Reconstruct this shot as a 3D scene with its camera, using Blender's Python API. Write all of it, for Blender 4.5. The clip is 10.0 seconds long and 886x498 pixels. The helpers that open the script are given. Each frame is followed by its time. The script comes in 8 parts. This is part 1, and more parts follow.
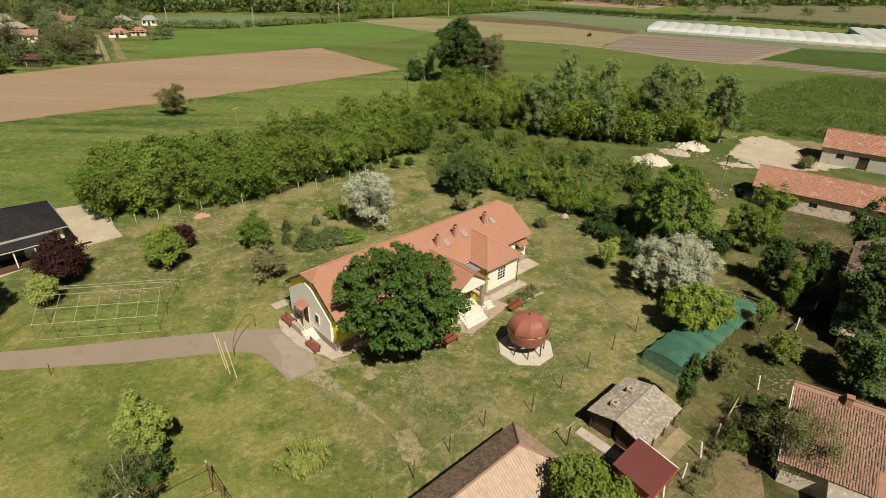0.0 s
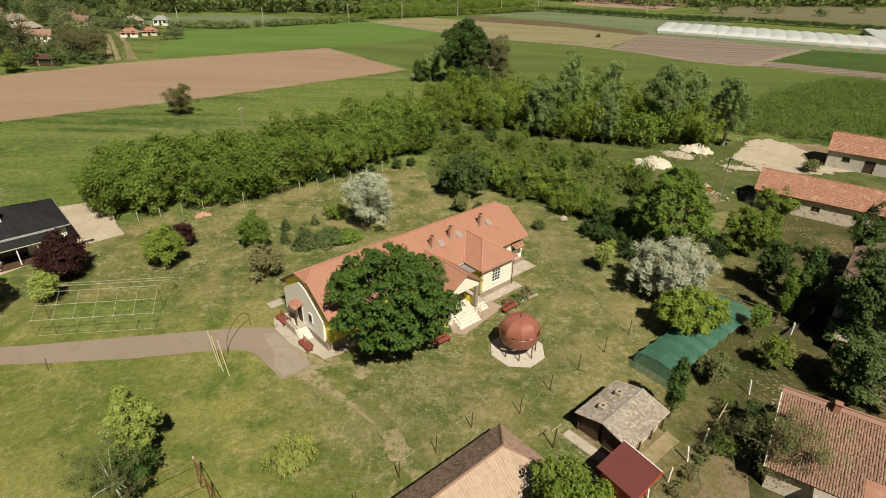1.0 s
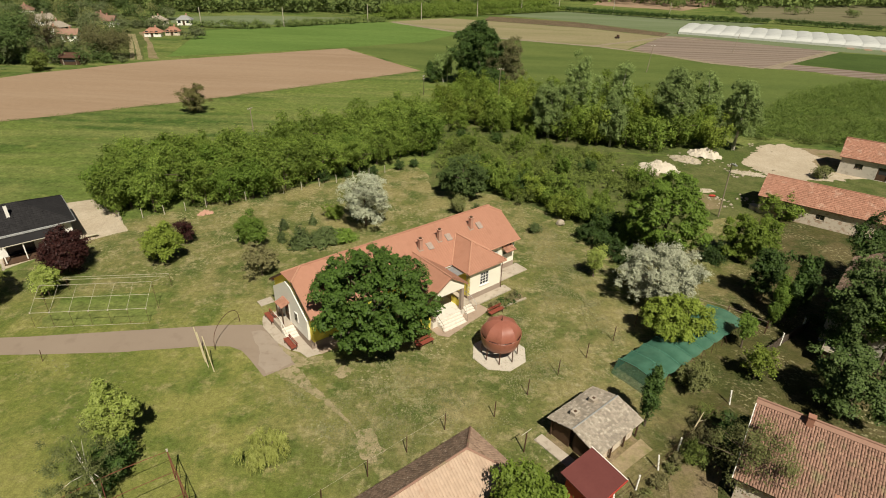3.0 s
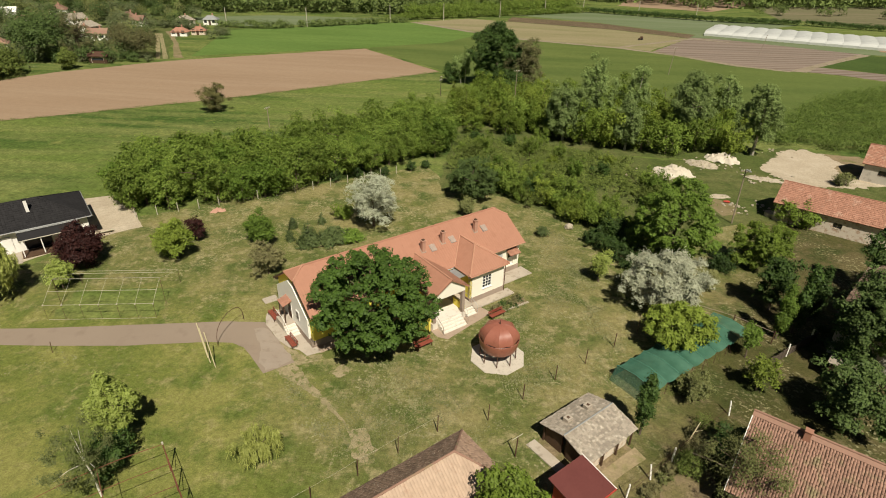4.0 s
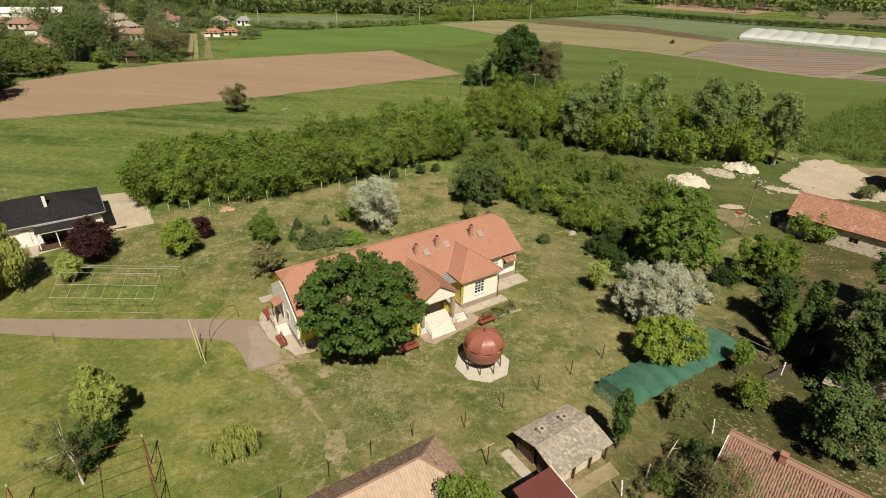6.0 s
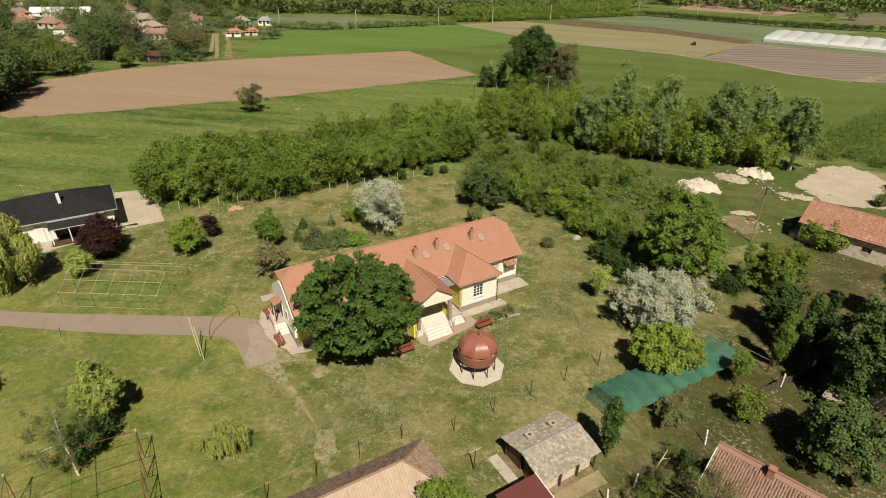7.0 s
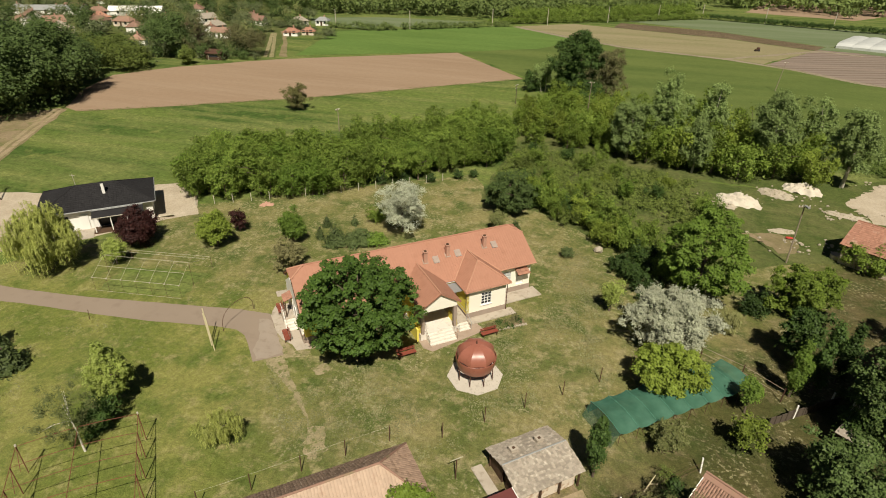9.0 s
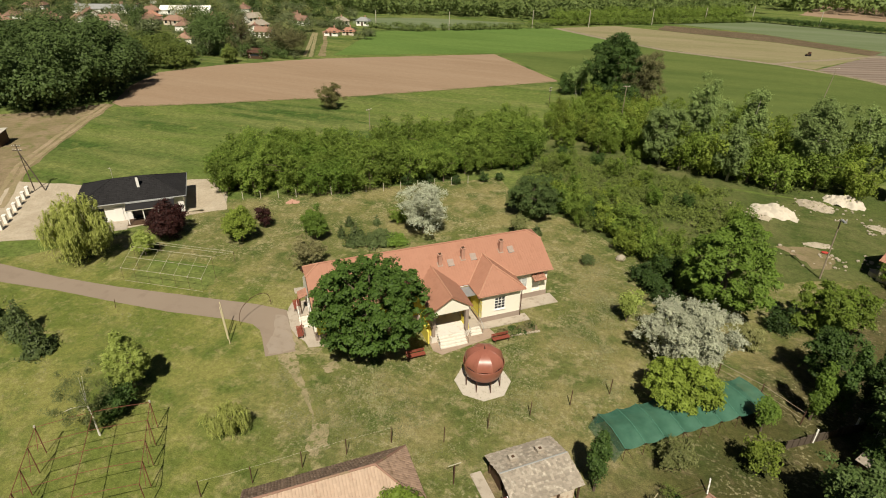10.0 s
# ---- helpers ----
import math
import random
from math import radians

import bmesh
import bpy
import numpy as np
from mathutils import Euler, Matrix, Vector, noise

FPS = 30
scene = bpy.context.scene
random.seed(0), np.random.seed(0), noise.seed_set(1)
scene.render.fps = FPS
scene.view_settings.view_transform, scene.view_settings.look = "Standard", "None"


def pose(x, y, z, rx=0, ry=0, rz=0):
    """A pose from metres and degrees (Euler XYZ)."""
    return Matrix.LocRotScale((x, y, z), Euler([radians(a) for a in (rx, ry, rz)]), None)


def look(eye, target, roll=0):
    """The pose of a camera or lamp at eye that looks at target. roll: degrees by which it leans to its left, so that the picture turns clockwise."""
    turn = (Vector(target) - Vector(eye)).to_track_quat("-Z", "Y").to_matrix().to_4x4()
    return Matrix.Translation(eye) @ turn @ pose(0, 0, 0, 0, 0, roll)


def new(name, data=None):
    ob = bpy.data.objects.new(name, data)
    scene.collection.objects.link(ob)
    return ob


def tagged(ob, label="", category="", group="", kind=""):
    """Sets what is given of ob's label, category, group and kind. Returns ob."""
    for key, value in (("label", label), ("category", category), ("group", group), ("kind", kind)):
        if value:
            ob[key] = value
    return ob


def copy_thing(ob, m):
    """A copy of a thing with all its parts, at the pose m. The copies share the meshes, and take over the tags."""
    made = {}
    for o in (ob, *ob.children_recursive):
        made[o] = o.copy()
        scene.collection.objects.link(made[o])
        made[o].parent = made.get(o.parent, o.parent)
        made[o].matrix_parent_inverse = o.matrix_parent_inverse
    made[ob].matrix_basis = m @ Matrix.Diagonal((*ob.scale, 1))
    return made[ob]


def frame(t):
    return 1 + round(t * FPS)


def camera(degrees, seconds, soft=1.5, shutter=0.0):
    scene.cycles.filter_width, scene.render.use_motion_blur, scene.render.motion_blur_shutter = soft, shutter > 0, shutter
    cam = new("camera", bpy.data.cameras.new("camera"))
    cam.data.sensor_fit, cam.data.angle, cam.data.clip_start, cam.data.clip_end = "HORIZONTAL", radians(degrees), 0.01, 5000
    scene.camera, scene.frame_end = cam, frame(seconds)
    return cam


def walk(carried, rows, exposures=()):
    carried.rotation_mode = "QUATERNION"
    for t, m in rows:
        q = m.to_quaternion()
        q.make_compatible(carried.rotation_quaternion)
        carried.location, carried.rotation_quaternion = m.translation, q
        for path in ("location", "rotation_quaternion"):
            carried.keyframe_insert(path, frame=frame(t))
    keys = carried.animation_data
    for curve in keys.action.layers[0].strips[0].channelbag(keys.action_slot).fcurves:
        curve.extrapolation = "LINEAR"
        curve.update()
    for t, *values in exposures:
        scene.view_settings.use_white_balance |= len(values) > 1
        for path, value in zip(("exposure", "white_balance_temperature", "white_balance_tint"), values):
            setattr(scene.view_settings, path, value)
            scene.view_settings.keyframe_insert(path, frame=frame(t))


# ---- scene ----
cam = camera(77.9, 10.0, soft=1.0)
PATH = [
    (0, (0.291, -0.256, 32.368), (0.268, 1.505, 31.419), 1.6),
    (0.5, (1.041, -0.315, 32.509), (0.999, 1.445, 31.559), 1.6),
    (1, (1.859, -0.385, 32.619), (1.801, 1.374, 31.67), 1.6),
    (1.5, (2.662, -0.418, 32.773), (2.59, 1.34, 31.821), 1.6),
    (2, (3.595, -0.433, 32.916), (3.508, 1.324, 31.963), 1.5),
    (2.5, (4.442, -0.463, 33.039), (4.339, 1.292, 32.087), 1.5),
    (4, (7.31, -0.26, 33.499), (7.098, 1.485, 32.545), 1.4),
    (4.5, (8.264, -0.14, 33.635), (8.028, 1.602, 32.68), 1.4),
    (5, (9.25, 0.016, 33.843), (8.991, 1.754, 32.888), 1.3),
    (5.5, (10.2, 0.186, 33.971), (9.912, 1.919, 33.017), 1.3),
    (7, (13.305, 0.865, 34.512), (12.916, 2.578, 33.556), 1.2),
    (7.5, (14.315, 1.129, 34.662), (13.89, 2.833, 33.705), 1.2),
    (8, (15.396, 1.469, 34.881), (14.929, 3.161, 33.922), 1.2),
    (8.5, (16.429, 1.777, 35.037), (15.917, 3.456, 34.078), 1.1),
    (9, (17.494, 2.179, 35.175), (16.927, 3.84, 34.217), 1.1),
    (9.5, (18.538, 2.622, 35.354), (17.911, 4.261, 34.395), 1.0),
    (10, (19.534, 3.22, 35.407), (18.844, 4.834, 34.448), 1.0),
]
walk(cam, [(t, look(eye, target, roll)) for t, eye, target, roll in PATH])

# ---- world, sun ----
SHADOW_TURN, SUN_HEIGHT = 24.0, 53.5          # where shadows point (degrees from +y towards -x), sun's height
a, e = radians(SHADOW_TURN), radians(SUN_HEIGHT)
TO_SUN = Vector((math.sin(a) * math.cos(e), -math.cos(a) * math.cos(e), math.sin(e)))
world = bpy.data.worlds.new("daylight")
scene.world = world
world.use_nodes = True
wn = world.node_tree
sky = wn.nodes.new("ShaderNodeTexSky")
sky.sky_type, sky.sun_disc = "NISHITA", False
sky.sun_elevation, sky.sun_rotation = e, math.pi - a
wn.nodes["Background"].inputs["Strength"].default_value = 0.0150
wn.links.new(sky.outputs["Color"], wn.nodes["Background"].inputs["Color"])
sun = new("sun", bpy.data.lights.new("sun", "SUN"))
sun.data.energy, sun.data.angle, sun.data.color = 5.0, radians(0.6), (1.0, 0.92, 0.77)
sun.matrix_world = look(TO_SUN * 100, (0, 0, 0))
scene.view_settings.exposure = 0.18


# ---- materials ----
def link(nt, a, b):
    nt.links.new(a, b)


def ramp_mix(nt, fac, ca, cb):
    m = nt.nodes.new("ShaderNodeMix")
    m.data_type = "RGBA"
    link(nt, fac, m.inputs[0])
    for slot, c in ((6, ca), (7, cb)):
        if isinstance(c, tuple):
            m.inputs[slot].default_value = (*c, 1)
        else:
            link(nt, c, m.inputs[slot])
    return m.outputs[2]


def noise_fac(nt, vec, scale, lo=0.35, hi=0.65, detail=4.0, rough=0.55):
    n = nt.nodes.new("ShaderNodeTexNoise")
    n.inputs["Scale"].default_value, n.inputs["Detail"].default_value = scale, detail
    n.inputs["Roughness"].default_value = rough
    link(nt, vec, n.inputs["Vector"])
    r = nt.nodes.new("ShaderNodeMapRange")
    r.inputs["From Min"].default_value, r.inputs["From Max"].default_value = lo, hi
    link(nt, n.outputs["Fac"], r.inputs["Value"])
    return r.outputs["Result"]


def start(name, rough=0.8, spec=0.3, metal=0.0):
    m = bpy.data.materials.new(name)
    m.use_nodes = True
    nt = m.node_tree
    b = nt.nodes["Principled BSDF"]
    b.inputs["Roughness"].default_value = rough
    b.inputs["Specular IOR Level"].default_value = spec
    b.inputs["Metallic"].default_value = metal
    return m, nt, b


def coords(nt, stretch=(1, 1, 1), turn=0.0):
    tc = nt.nodes.new("ShaderNodeTexCoord")
    mp = nt.nodes.new("ShaderNodeMapping")
    mp.inputs["Scale"].default_value = stretch
    mp.inputs["Rotation"].default_value = (0, 0, radians(turn))
    link(nt, tc.outputs["Object"], mp.inputs["Vector"])
    return mp.outputs["Vector"]


def bump(nt, b, height, strength, distance):
    n = nt.nodes.new("ShaderNodeBump")
    n.inputs["Strength"].default_value, n.inputs["Distance"].default_value = strength, distance
    link(nt, height, n.inputs["Height"])
    link(nt, n.outputs["Normal"], b.inputs["Normal"])


def surface(name, c1, c2, c3=None, big=0.4, small=6.0, rough=0.8, spec=0.3, metal=0.0, relief=0.3, depth=0.01, island=0.0, stretch=(1, 1, 1), turn=0.0, mix3=(0.55, 0.7)):
    """Two tones mixed on a large and a small scale, a third in patches, and fine relief."""
    m, nt, b = start(name, rough, spec, metal)
    v = coords(nt, stretch, turn)
    f1 = noise_fac(nt, v, big)
    f2 = noise_fac(nt, v, small, 0.3, 0.7, 6)
    av = nt.nodes.new("ShaderNodeMath")
    av.operation, av.use_clamp = "MULTIPLY_ADD", True
    link(nt, f1, av.inputs[0])
    av.inputs[1].default_value = 0.6
    sc = nt.nodes.new("ShaderNodeMath")
    sc.operation = "MULTIPLY"
    link(nt, f2, sc.inputs[0])
    sc.inputs[1].default_value = 0.4
    link(nt, sc.outputs[0], av.inputs[2])
    col = ramp_mix(nt, av.outputs[0], c1, c2)
    if c3:
        f3 = noise_fac(nt, v, big * 2.7 + 0.05, *mix3, 5)
        col = ramp_mix(nt, f3, col, c3)
    if island:
        g = nt.nodes.new("ShaderNodeNewGeometry")
        h = nt.nodes.new("ShaderNodeHueSaturation")
        r = nt.nodes.new("ShaderNodeMapRange")
        r.inputs["To Min"].default_value, r.inputs["To Max"].default_value = 1 - island, 1 + island
        link(nt, g.outputs["Random Per Island"], r.inputs["Value"])
        link(nt, r.outputs["Result"], h.inputs["Value"])
        link(nt, col, h.inputs["Color"])
        col = h.outputs["Color"]
    link(nt, col, b.inputs["Base Color"])
    if relief:
        bump(nt, b, f2, relief, depth)
    return m


def leaf(name, ca, cb, trans=0.25, rough=0.55):
    """Leaves: each one its own tone, partly translucent."""
    ca, cb, trans = tuple(c * k for c, k in zip(ca, (0.97, 1.0, 0.98))), tuple(c * k for c, k in zip(cb, (1.03, 1.08, 1.04))), trans * 0.6
    m, nt, b = start(name, rough, 0.15)
    g = nt.nodes.new("ShaderNodeNewGeometry")
    o = nt.nodes.new("ShaderNodeObjectInfo")
    v = coords(nt)
    f = noise_fac(nt, v, 0.45, 0.3, 0.7, 2)
    col = ramp_mix(nt, g.outputs["Random Per Island"], ca, cb)
    h = nt.nodes.new("ShaderNodeHueSaturation")
    r = nt.nodes.new("ShaderNodeMapRange")
    r.inputs["To Min"].default_value, r.inputs["To Max"].default_value = 0.84, 1.16
    link(nt, o.outputs["Random"], r.inputs["Value"])
    link(nt, r.outputs["Result"], h.inputs["Value"])
    link(nt, col, h.inputs["Color"])
    h2 = nt.nodes.new("ShaderNodeHueSaturation")
    r2 = nt.nodes.new("ShaderNodeMapRange")
    r2.inputs["To Min"].default_value, r2.inputs["To Max"].default_value = 0.84, 1.18
    link(nt, f, r2.inputs["Value"])
    link(nt, r2.outputs["Result"], h2.inputs["Value"])
    link(nt, h.outputs["Color"], h2.inputs["Color"])
    link(nt, h2.outputs["Color"], b.inputs["Base Color"])
    t = nt.nodes.new("ShaderNodeBsdfTranslucent")
    link(nt, h2.outputs["Color"], t.inputs["Color"])
    mx = nt.nodes.new("ShaderNodeMixShader")
    mx.inputs[0].default_value = trans
    link(nt, b.outputs[0], mx.inputs[1])
    link(nt, t.outputs[0], mx.inputs[2])
    link(nt, mx.outputs[0], nt.nodes["Material Output"].inputs["Surface"])
    return m


def field(name, tones, streak=(1, 1, 1), turn=0.0, scales=(0.02, 0.15, 1.2, 6.0), relief=0.5, depth=0.05, patch=None, patch_at=(0.55, 0.72), rows=None, grain=(0.28, 0.32), sharp=0.12):
    """Grass or soil: three tones over four scales, patches of a fourth, and rows drawn by a machine where rows=(spacing, strength, colour)."""
    m, nt, b = start(name, 0.9, 0.1)
    v = coords(nt)
    vs = coords(nt, streak, turn)
    col = ramp_mix(nt, noise_fac(nt, vs, scales[0], 0.5 - sharp, 0.5 + sharp, 3), tones[0], tones[1])
    col = ramp_mix(nt, noise_fac(nt, vs, scales[1], 0.42, 0.68, 5), col, tones[2])
    if patch:
        col = ramp_mix(nt, noise_fac(nt, v, scales[1] * 1.9, *patch_at, 6, 0.65), col, patch)
    f3 = noise_fac(nt, v, scales[2], 0.3, 0.7, 6, 0.7)
    f4 = noise_fac(nt, v, scales[3], 0.3, 0.7, 5, 0.7)
    if rows:
        w = nt.nodes.new("ShaderNodeTexWave")
        w.bands_direction = "Y"
        w.inputs["Scale"].default_value = 0.314 / rows[0]
        w.inputs["Distortion"].default_value, w.inputs["Detail"].default_value = 1.2, 2
        w.inputs["Detail Scale"].default_value = 0.4
        link(nt, coords(nt, (1, 1, 1), turn), w.inputs["Vector"])
        k = nt.nodes.new("ShaderNodeMath")
        k.operation = "MULTIPLY"
        link(nt, w.outputs["Fac"], k.inputs[0])
        k.inputs[1].default_value = rows[1]
        col = ramp_mix(nt, k.outputs[0], col, rows[2])
    for f, amount in ((f3, grain[0]), (f4, grain[1])):
        h = nt.nodes.new("ShaderNodeHueSaturation")
        r = nt.nodes.new("ShaderNodeMapRange")
        r.inputs["To Min"].default_value, r.inputs["To Max"].default_value = 1 - amount, 1 + amount
        link(nt, f, r.inputs["Value"])
        link(nt, r.outputs["Result"], h.inputs["Value"])
        link(nt, col, h.inputs["Color"])
        col = h.outputs["Color"]
    link(nt, col, b.inputs["Base Color"])
    if relief:
        bump(nt, b, f4, relief, depth)
    return m


MEADOW = field("meadow_grass", ((0.115, 0.155, 0.036), (0.06, 0.1, 0.022), (0.17, 0.19, 0.06)), streak=(0.3, 1.5, 1), turn=-14, scales=(0.035, 0.13, 0.8, 2.4), grain=(0.34, 0.34), sharp=0.06, patch=(0.19, 0.205, 0.06), patch_at=(0.54, 0.74))
CROP = field("young_green_crop", ((0.098, 0.135, 0.035), (0.12, 0.152, 0.042), (0.082, 0.116, 0.03)), streak=(0.3, 1.5, 1), turn=24, scales=(0.012, 0.05, 0.4, 2.0), relief=0.3, grain=(0.1, 0.16))
CROPBRIGHT = field("bright_green_cereal", ((0.11, 0.178, 0.042), (0.125, 0.192, 0.046), (0.096, 0.156, 0.035)), streak=(0.3, 1.5, 1), turn=24, scales=(0.02, 0.07, 0.5, 2.0), relief=0.3, grain=(0.14, 0.18))
PALECROP = field("pale_green_crop", ((0.15, 0.185, 0.098), (0.13, 0.165, 0.08), (0.17, 0.20, 0.115)), streak=(0.3, 1.5, 1), turn=-20, scales=(0.012, 0.05, 0.4, 2.0), relief=0.3, grain=(0.06, 0.1))
SOIL = field("tilled_brown_soil", ((0.302, 0.214, 0.142), (0.275, 0.192, 0.125), (0.325, 0.236, 0.16)), streak=(0.25, 2.0, 1), turn=32, scales=(0.02, 0.08, 0.7, 4.0), relief=0.15, depth=0.03, grain=(0.06, 0.08))
FARLAND = field("far_fallow_land", ((0.15, 0.142, 0.078), (0.20, 0.17, 0.105), (0.12, 0.125, 0.06)), streak=(0.16, 3.0, 1), turn=-24, scales=(0.02, 0.05, 0.3, 2.0), relief=0.3, grain=(0.1, 0.12))
CROPDARK = field("dark_green_crop", ((0.058, 0.09, 0.022), (0.066, 0.102, 0.026), (0.05, 0.08, 0.02)), scales=(0.02, 0.08, 0.5, 2.5), relief=0.3, grain=(0.1, 0.14))
BEDS = field("mulched_vegetable_beds", ((0.19, 0.142, 0.112), (0.225, 0.17, 0.134), (0.155, 0.12, 0.093)), scales=(0.02, 0.08, 0.7, 3.0), turn=-22, streak=(0.12, 3.0, 1), rows=(4.2, 0.6, (0.29, 0.245, 0.205)), relief=0.3, grain=(0.08, 0.1))
TAN = field("stubble_field", ((0.24, 0.21, 0.115), (0.28, 0.24, 0.14), (0.20, 0.19, 0.09)), streak=(0.3, 1.5, 1), turn=-22, scales=(0.015, 0.06, 0.6, 3.0), relief=0.3, grain=(0.1, 0.12))
WASTE = field("rough_waste_grass", ((0.085, 0.108, 0.030), (0.13, 0.135, 0.05), (0.062, 0.088, 0.022)), scales=(0.08, 0.3, 1.5, 5.0), patch=(0.17, 0.155, 0.075), patch_at=(0.6, 0.78))
PATHSAND = field("trodden_sandy_earth", ((0.30, 0.25, 0.145), (0.25, 0.215, 0.115), (0.34, 0.285, 0.175)), scales=(0.3, 0.8, 2.5, 8.0), relief=0.4, patch=(0.15, 0.16, 0.055), patch_at=(0.5, 0.6), grain=(0.15, 0.2))
SOILDARK = field("dark_moist_soil", ((0.13, 0.098, 0.06), (0.16, 0.12, 0.075), (0.11, 0.085, 0.05)), scales=(0.05, 0.2, 0.9, 4.0), relief=0.3)
SAND = field("pale_sand", ((0.44, 0.37, 0.275), (0.40, 0.335, 0.245), (0.49, 0.42, 0.32)), scales=(0.1, 0.4, 2.0, 8.0), relief=0.4, patch=(0.22, 0.21, 0.10), patch_at=(0.66, 0.8), grain=(0.12, 0.15))
DIRT = field("bare_trodden_dirt", ((0.25, 0.19, 0.12), (0.20, 0.155, 0.09), (0.16, 0.14, 0.06)), scales=(0.2, 0.7, 3.0, 9.0), relief=0.5)
TRACKDIRT = field("brown_trodden_verge", ((0.235, 0.182, 0.108), (0.19, 0.16, 0.08), (0.28, 0.215, 0.135)), scales=(0.06, 0.2, 1.2, 5.0), relief=0.4, patch=(0.15, 0.155, 0.055), patch_at=(0.52, 0.66), grain=(0.16, 0.2))
DRYDIRT = field("sandy_track", ((0.36, 0.28, 0.185), (0.31, 0.24, 0.15), (0.25, 0.215, 0.11)), scales=(0.08, 0.3, 2.0, 6.0), relief=0.4, patch=(0.17, 0.17, 0.06), grain=(0.12, 0.16))
PALETRACK = field("pale_field_track", ((0.275, 0.225, 0.165), (0.24, 0.20, 0.135), (0.31, 0.255, 0.19)), scales=(0.08, 0.3, 2.0, 6.0), relief=0.4, patch=(0.16, 0.16, 0.07), patch_at=(0.52, 0.7), grain=(0.12, 0.16))
ASPHALT = surface("worn_asphalt", (0.262, 0.207, 0.158), (0.284, 0.226, 0.174), (0.246, 0.193, 0.147), 0.2, 14, 0.85, 0.2, relief=0.3, depth=0.01)
LIGHTSTONE = surface("whitish_stone_step", (0.66, 0.61, 0.53), (0.72, 0.68, 0.60), (0.56, 0.51, 0.43), 0.8, 10, 0.8, 0.2, relief=0.15)
CONCRETE = surface("pale_concrete", (0.39, 0.335, 0.27), (0.47, 0.41, 0.335), (0.31, 0.265, 0.205), 0.7, 9, 0.85, 0.2, relief=0.2)
PALESLAB = surface("sunbleached_concrete", (0.50, 0.45, 0.375), (0.56, 0.505, 0.425), (0.42, 0.37, 0.30), 0.7, 9, 0.85, 0.2, relief=0.2)
DUSTY = surface("dusty_pale_asphalt", (0.295, 0.24, 0.19), (0.335, 0.28, 0.225), (0.265, 0.212, 0.163), 0.5, 10, 0.85, 0.2, relief=0.3)
PAVING = surface("pinkish_paving", (0.34, 0.255, 0.19), (0.40, 0.31, 0.24), (0.29, 0.22, 0.16), 0.8, 12, 0.85, 0.2, relief=0.3)
CREAM = surface("cream_render", (0.85, 0.81, 0.68), (0.88, 0.85, 0.73), (0.80, 0.755, 0.61), 0.5, 18, 0.85, 0.2, relief=0.12, mix3=(0.62, 0.85))
WHITE = surface("white_paint", (0.82, 0.80, 0.74), (0.86, 0.84, 0.79), None, 0.8, 20, 0.6, 0.35, relief=0.1)
YELLOW = surface("bright_yellow_render", (0.78, 0.65, 0.10), (0.82, 0.70, 0.13), (0.70, 0.58, 0.09), 0.5, 18, 0.8, 0.2, relief=0.12, mix3=(0.62, 0.85))
PLINTH = surface("grey_brown_plinth", (0.30, 0.235, 0.19), (0.36, 0.29, 0.235), None, 0.6, 15, 0.85, 0.2, relief=0.3)
TILE = surface("orange_red_roof_tile", (0.375, 0.185, 0.122), (0.395, 0.198, 0.132), (0.355, 0.173, 0.113), 0.35, 4, 0.7, 0.25, relief=0.05, island=0.025)
VILLAGETILE = surface("dull_village_roof_tile", (0.26, 0.155, 0.112), (0.20, 0.125, 0.095), (0.33, 0.225, 0.17), 0.1, 2, 0.85, 0.15, relief=0.2)
RIDGE = surface("light_ridge_tile", (0.43, 0.225, 0.15), (0.47, 0.255, 0.17), None, 1, 8, 0.7, 0.25, relief=0.1)
OLDTILE = surface("weathered_clay_tile", (0.385, 0.20, 0.138), (0.335, 0.17, 0.115), (0.45, 0.285, 0.21), 0.35, 5, 0.85, 0.15, relief=0.3, island=0.15)
PINKTILE = surface("faded_pink_clay_tile", (0.345, 0.207, 0.153), (0.26, 0.16, 0.118), (0.26, 0.215, 0.125), 0.3, 5, 0.85, 0.15, relief=0.3, island=0.17)
BROWNTILE = surface("dark_brown_mossy_tile", (0.20, 0.138, 0.10), (0.25, 0.175, 0.128), (0.46, 0.40, 0.32), 3.4, 14, 0.9, 0.15, relief=0.4, island=0.3, mix3=(0.60, 0.66))
PALETILE = surface("pale_sandy_tile", (0.43, 0.315, 0.232), (0.475, 0.355, 0.268), (0.37, 0.235, 0.165), 0.6, 5, 0.9, 0.15, relief=0.3, island=0.07, mix3=(0.58, 0.78))
SLATE = surface("weathered_grey_cement_sheet", (0.37, 0.322, 0.262), (0.30, 0.258, 0.205), (0.53, 0.475, 0.39), 1.1, 14, 0.9, 0.15, relief=0.5, island=0.22, mix3=(0.55, 0.7))
BLACKTILE = surface("dark_charcoal_roof_tile", (0.021, 0.020, 0.021), (0.027, 0.026, 0.027), None, 0.5, 6, 0.75, 0.2, relief=0.15, island=0.15)
GREYWALL = surface("grey_lime_wall", (0.46, 0.43, 0.37), (0.54, 0.50, 0.43), (0.36, 0.33, 0.28), 0.5, 8, 0.9, 0.15, relief=0.3)
RAWWALL = surface("peeling_sand_wall", (0.60, 0.52, 0.42), (0.68, 0.60, 0.49), (0.44, 0.31, 0.22), 0.8, 7, 0.9, 0.15, relief=0.5, mix3=(0.5, 0.65))
HIPTILE = surface("reddish_brown_worn_tile", (0.34, 0.235, 0.168), (0.40, 0.275, 0.20), (0.25, 0.165, 0.11), 0.7, 6, 0.9, 0.15, relief=0.4, island=0.18)
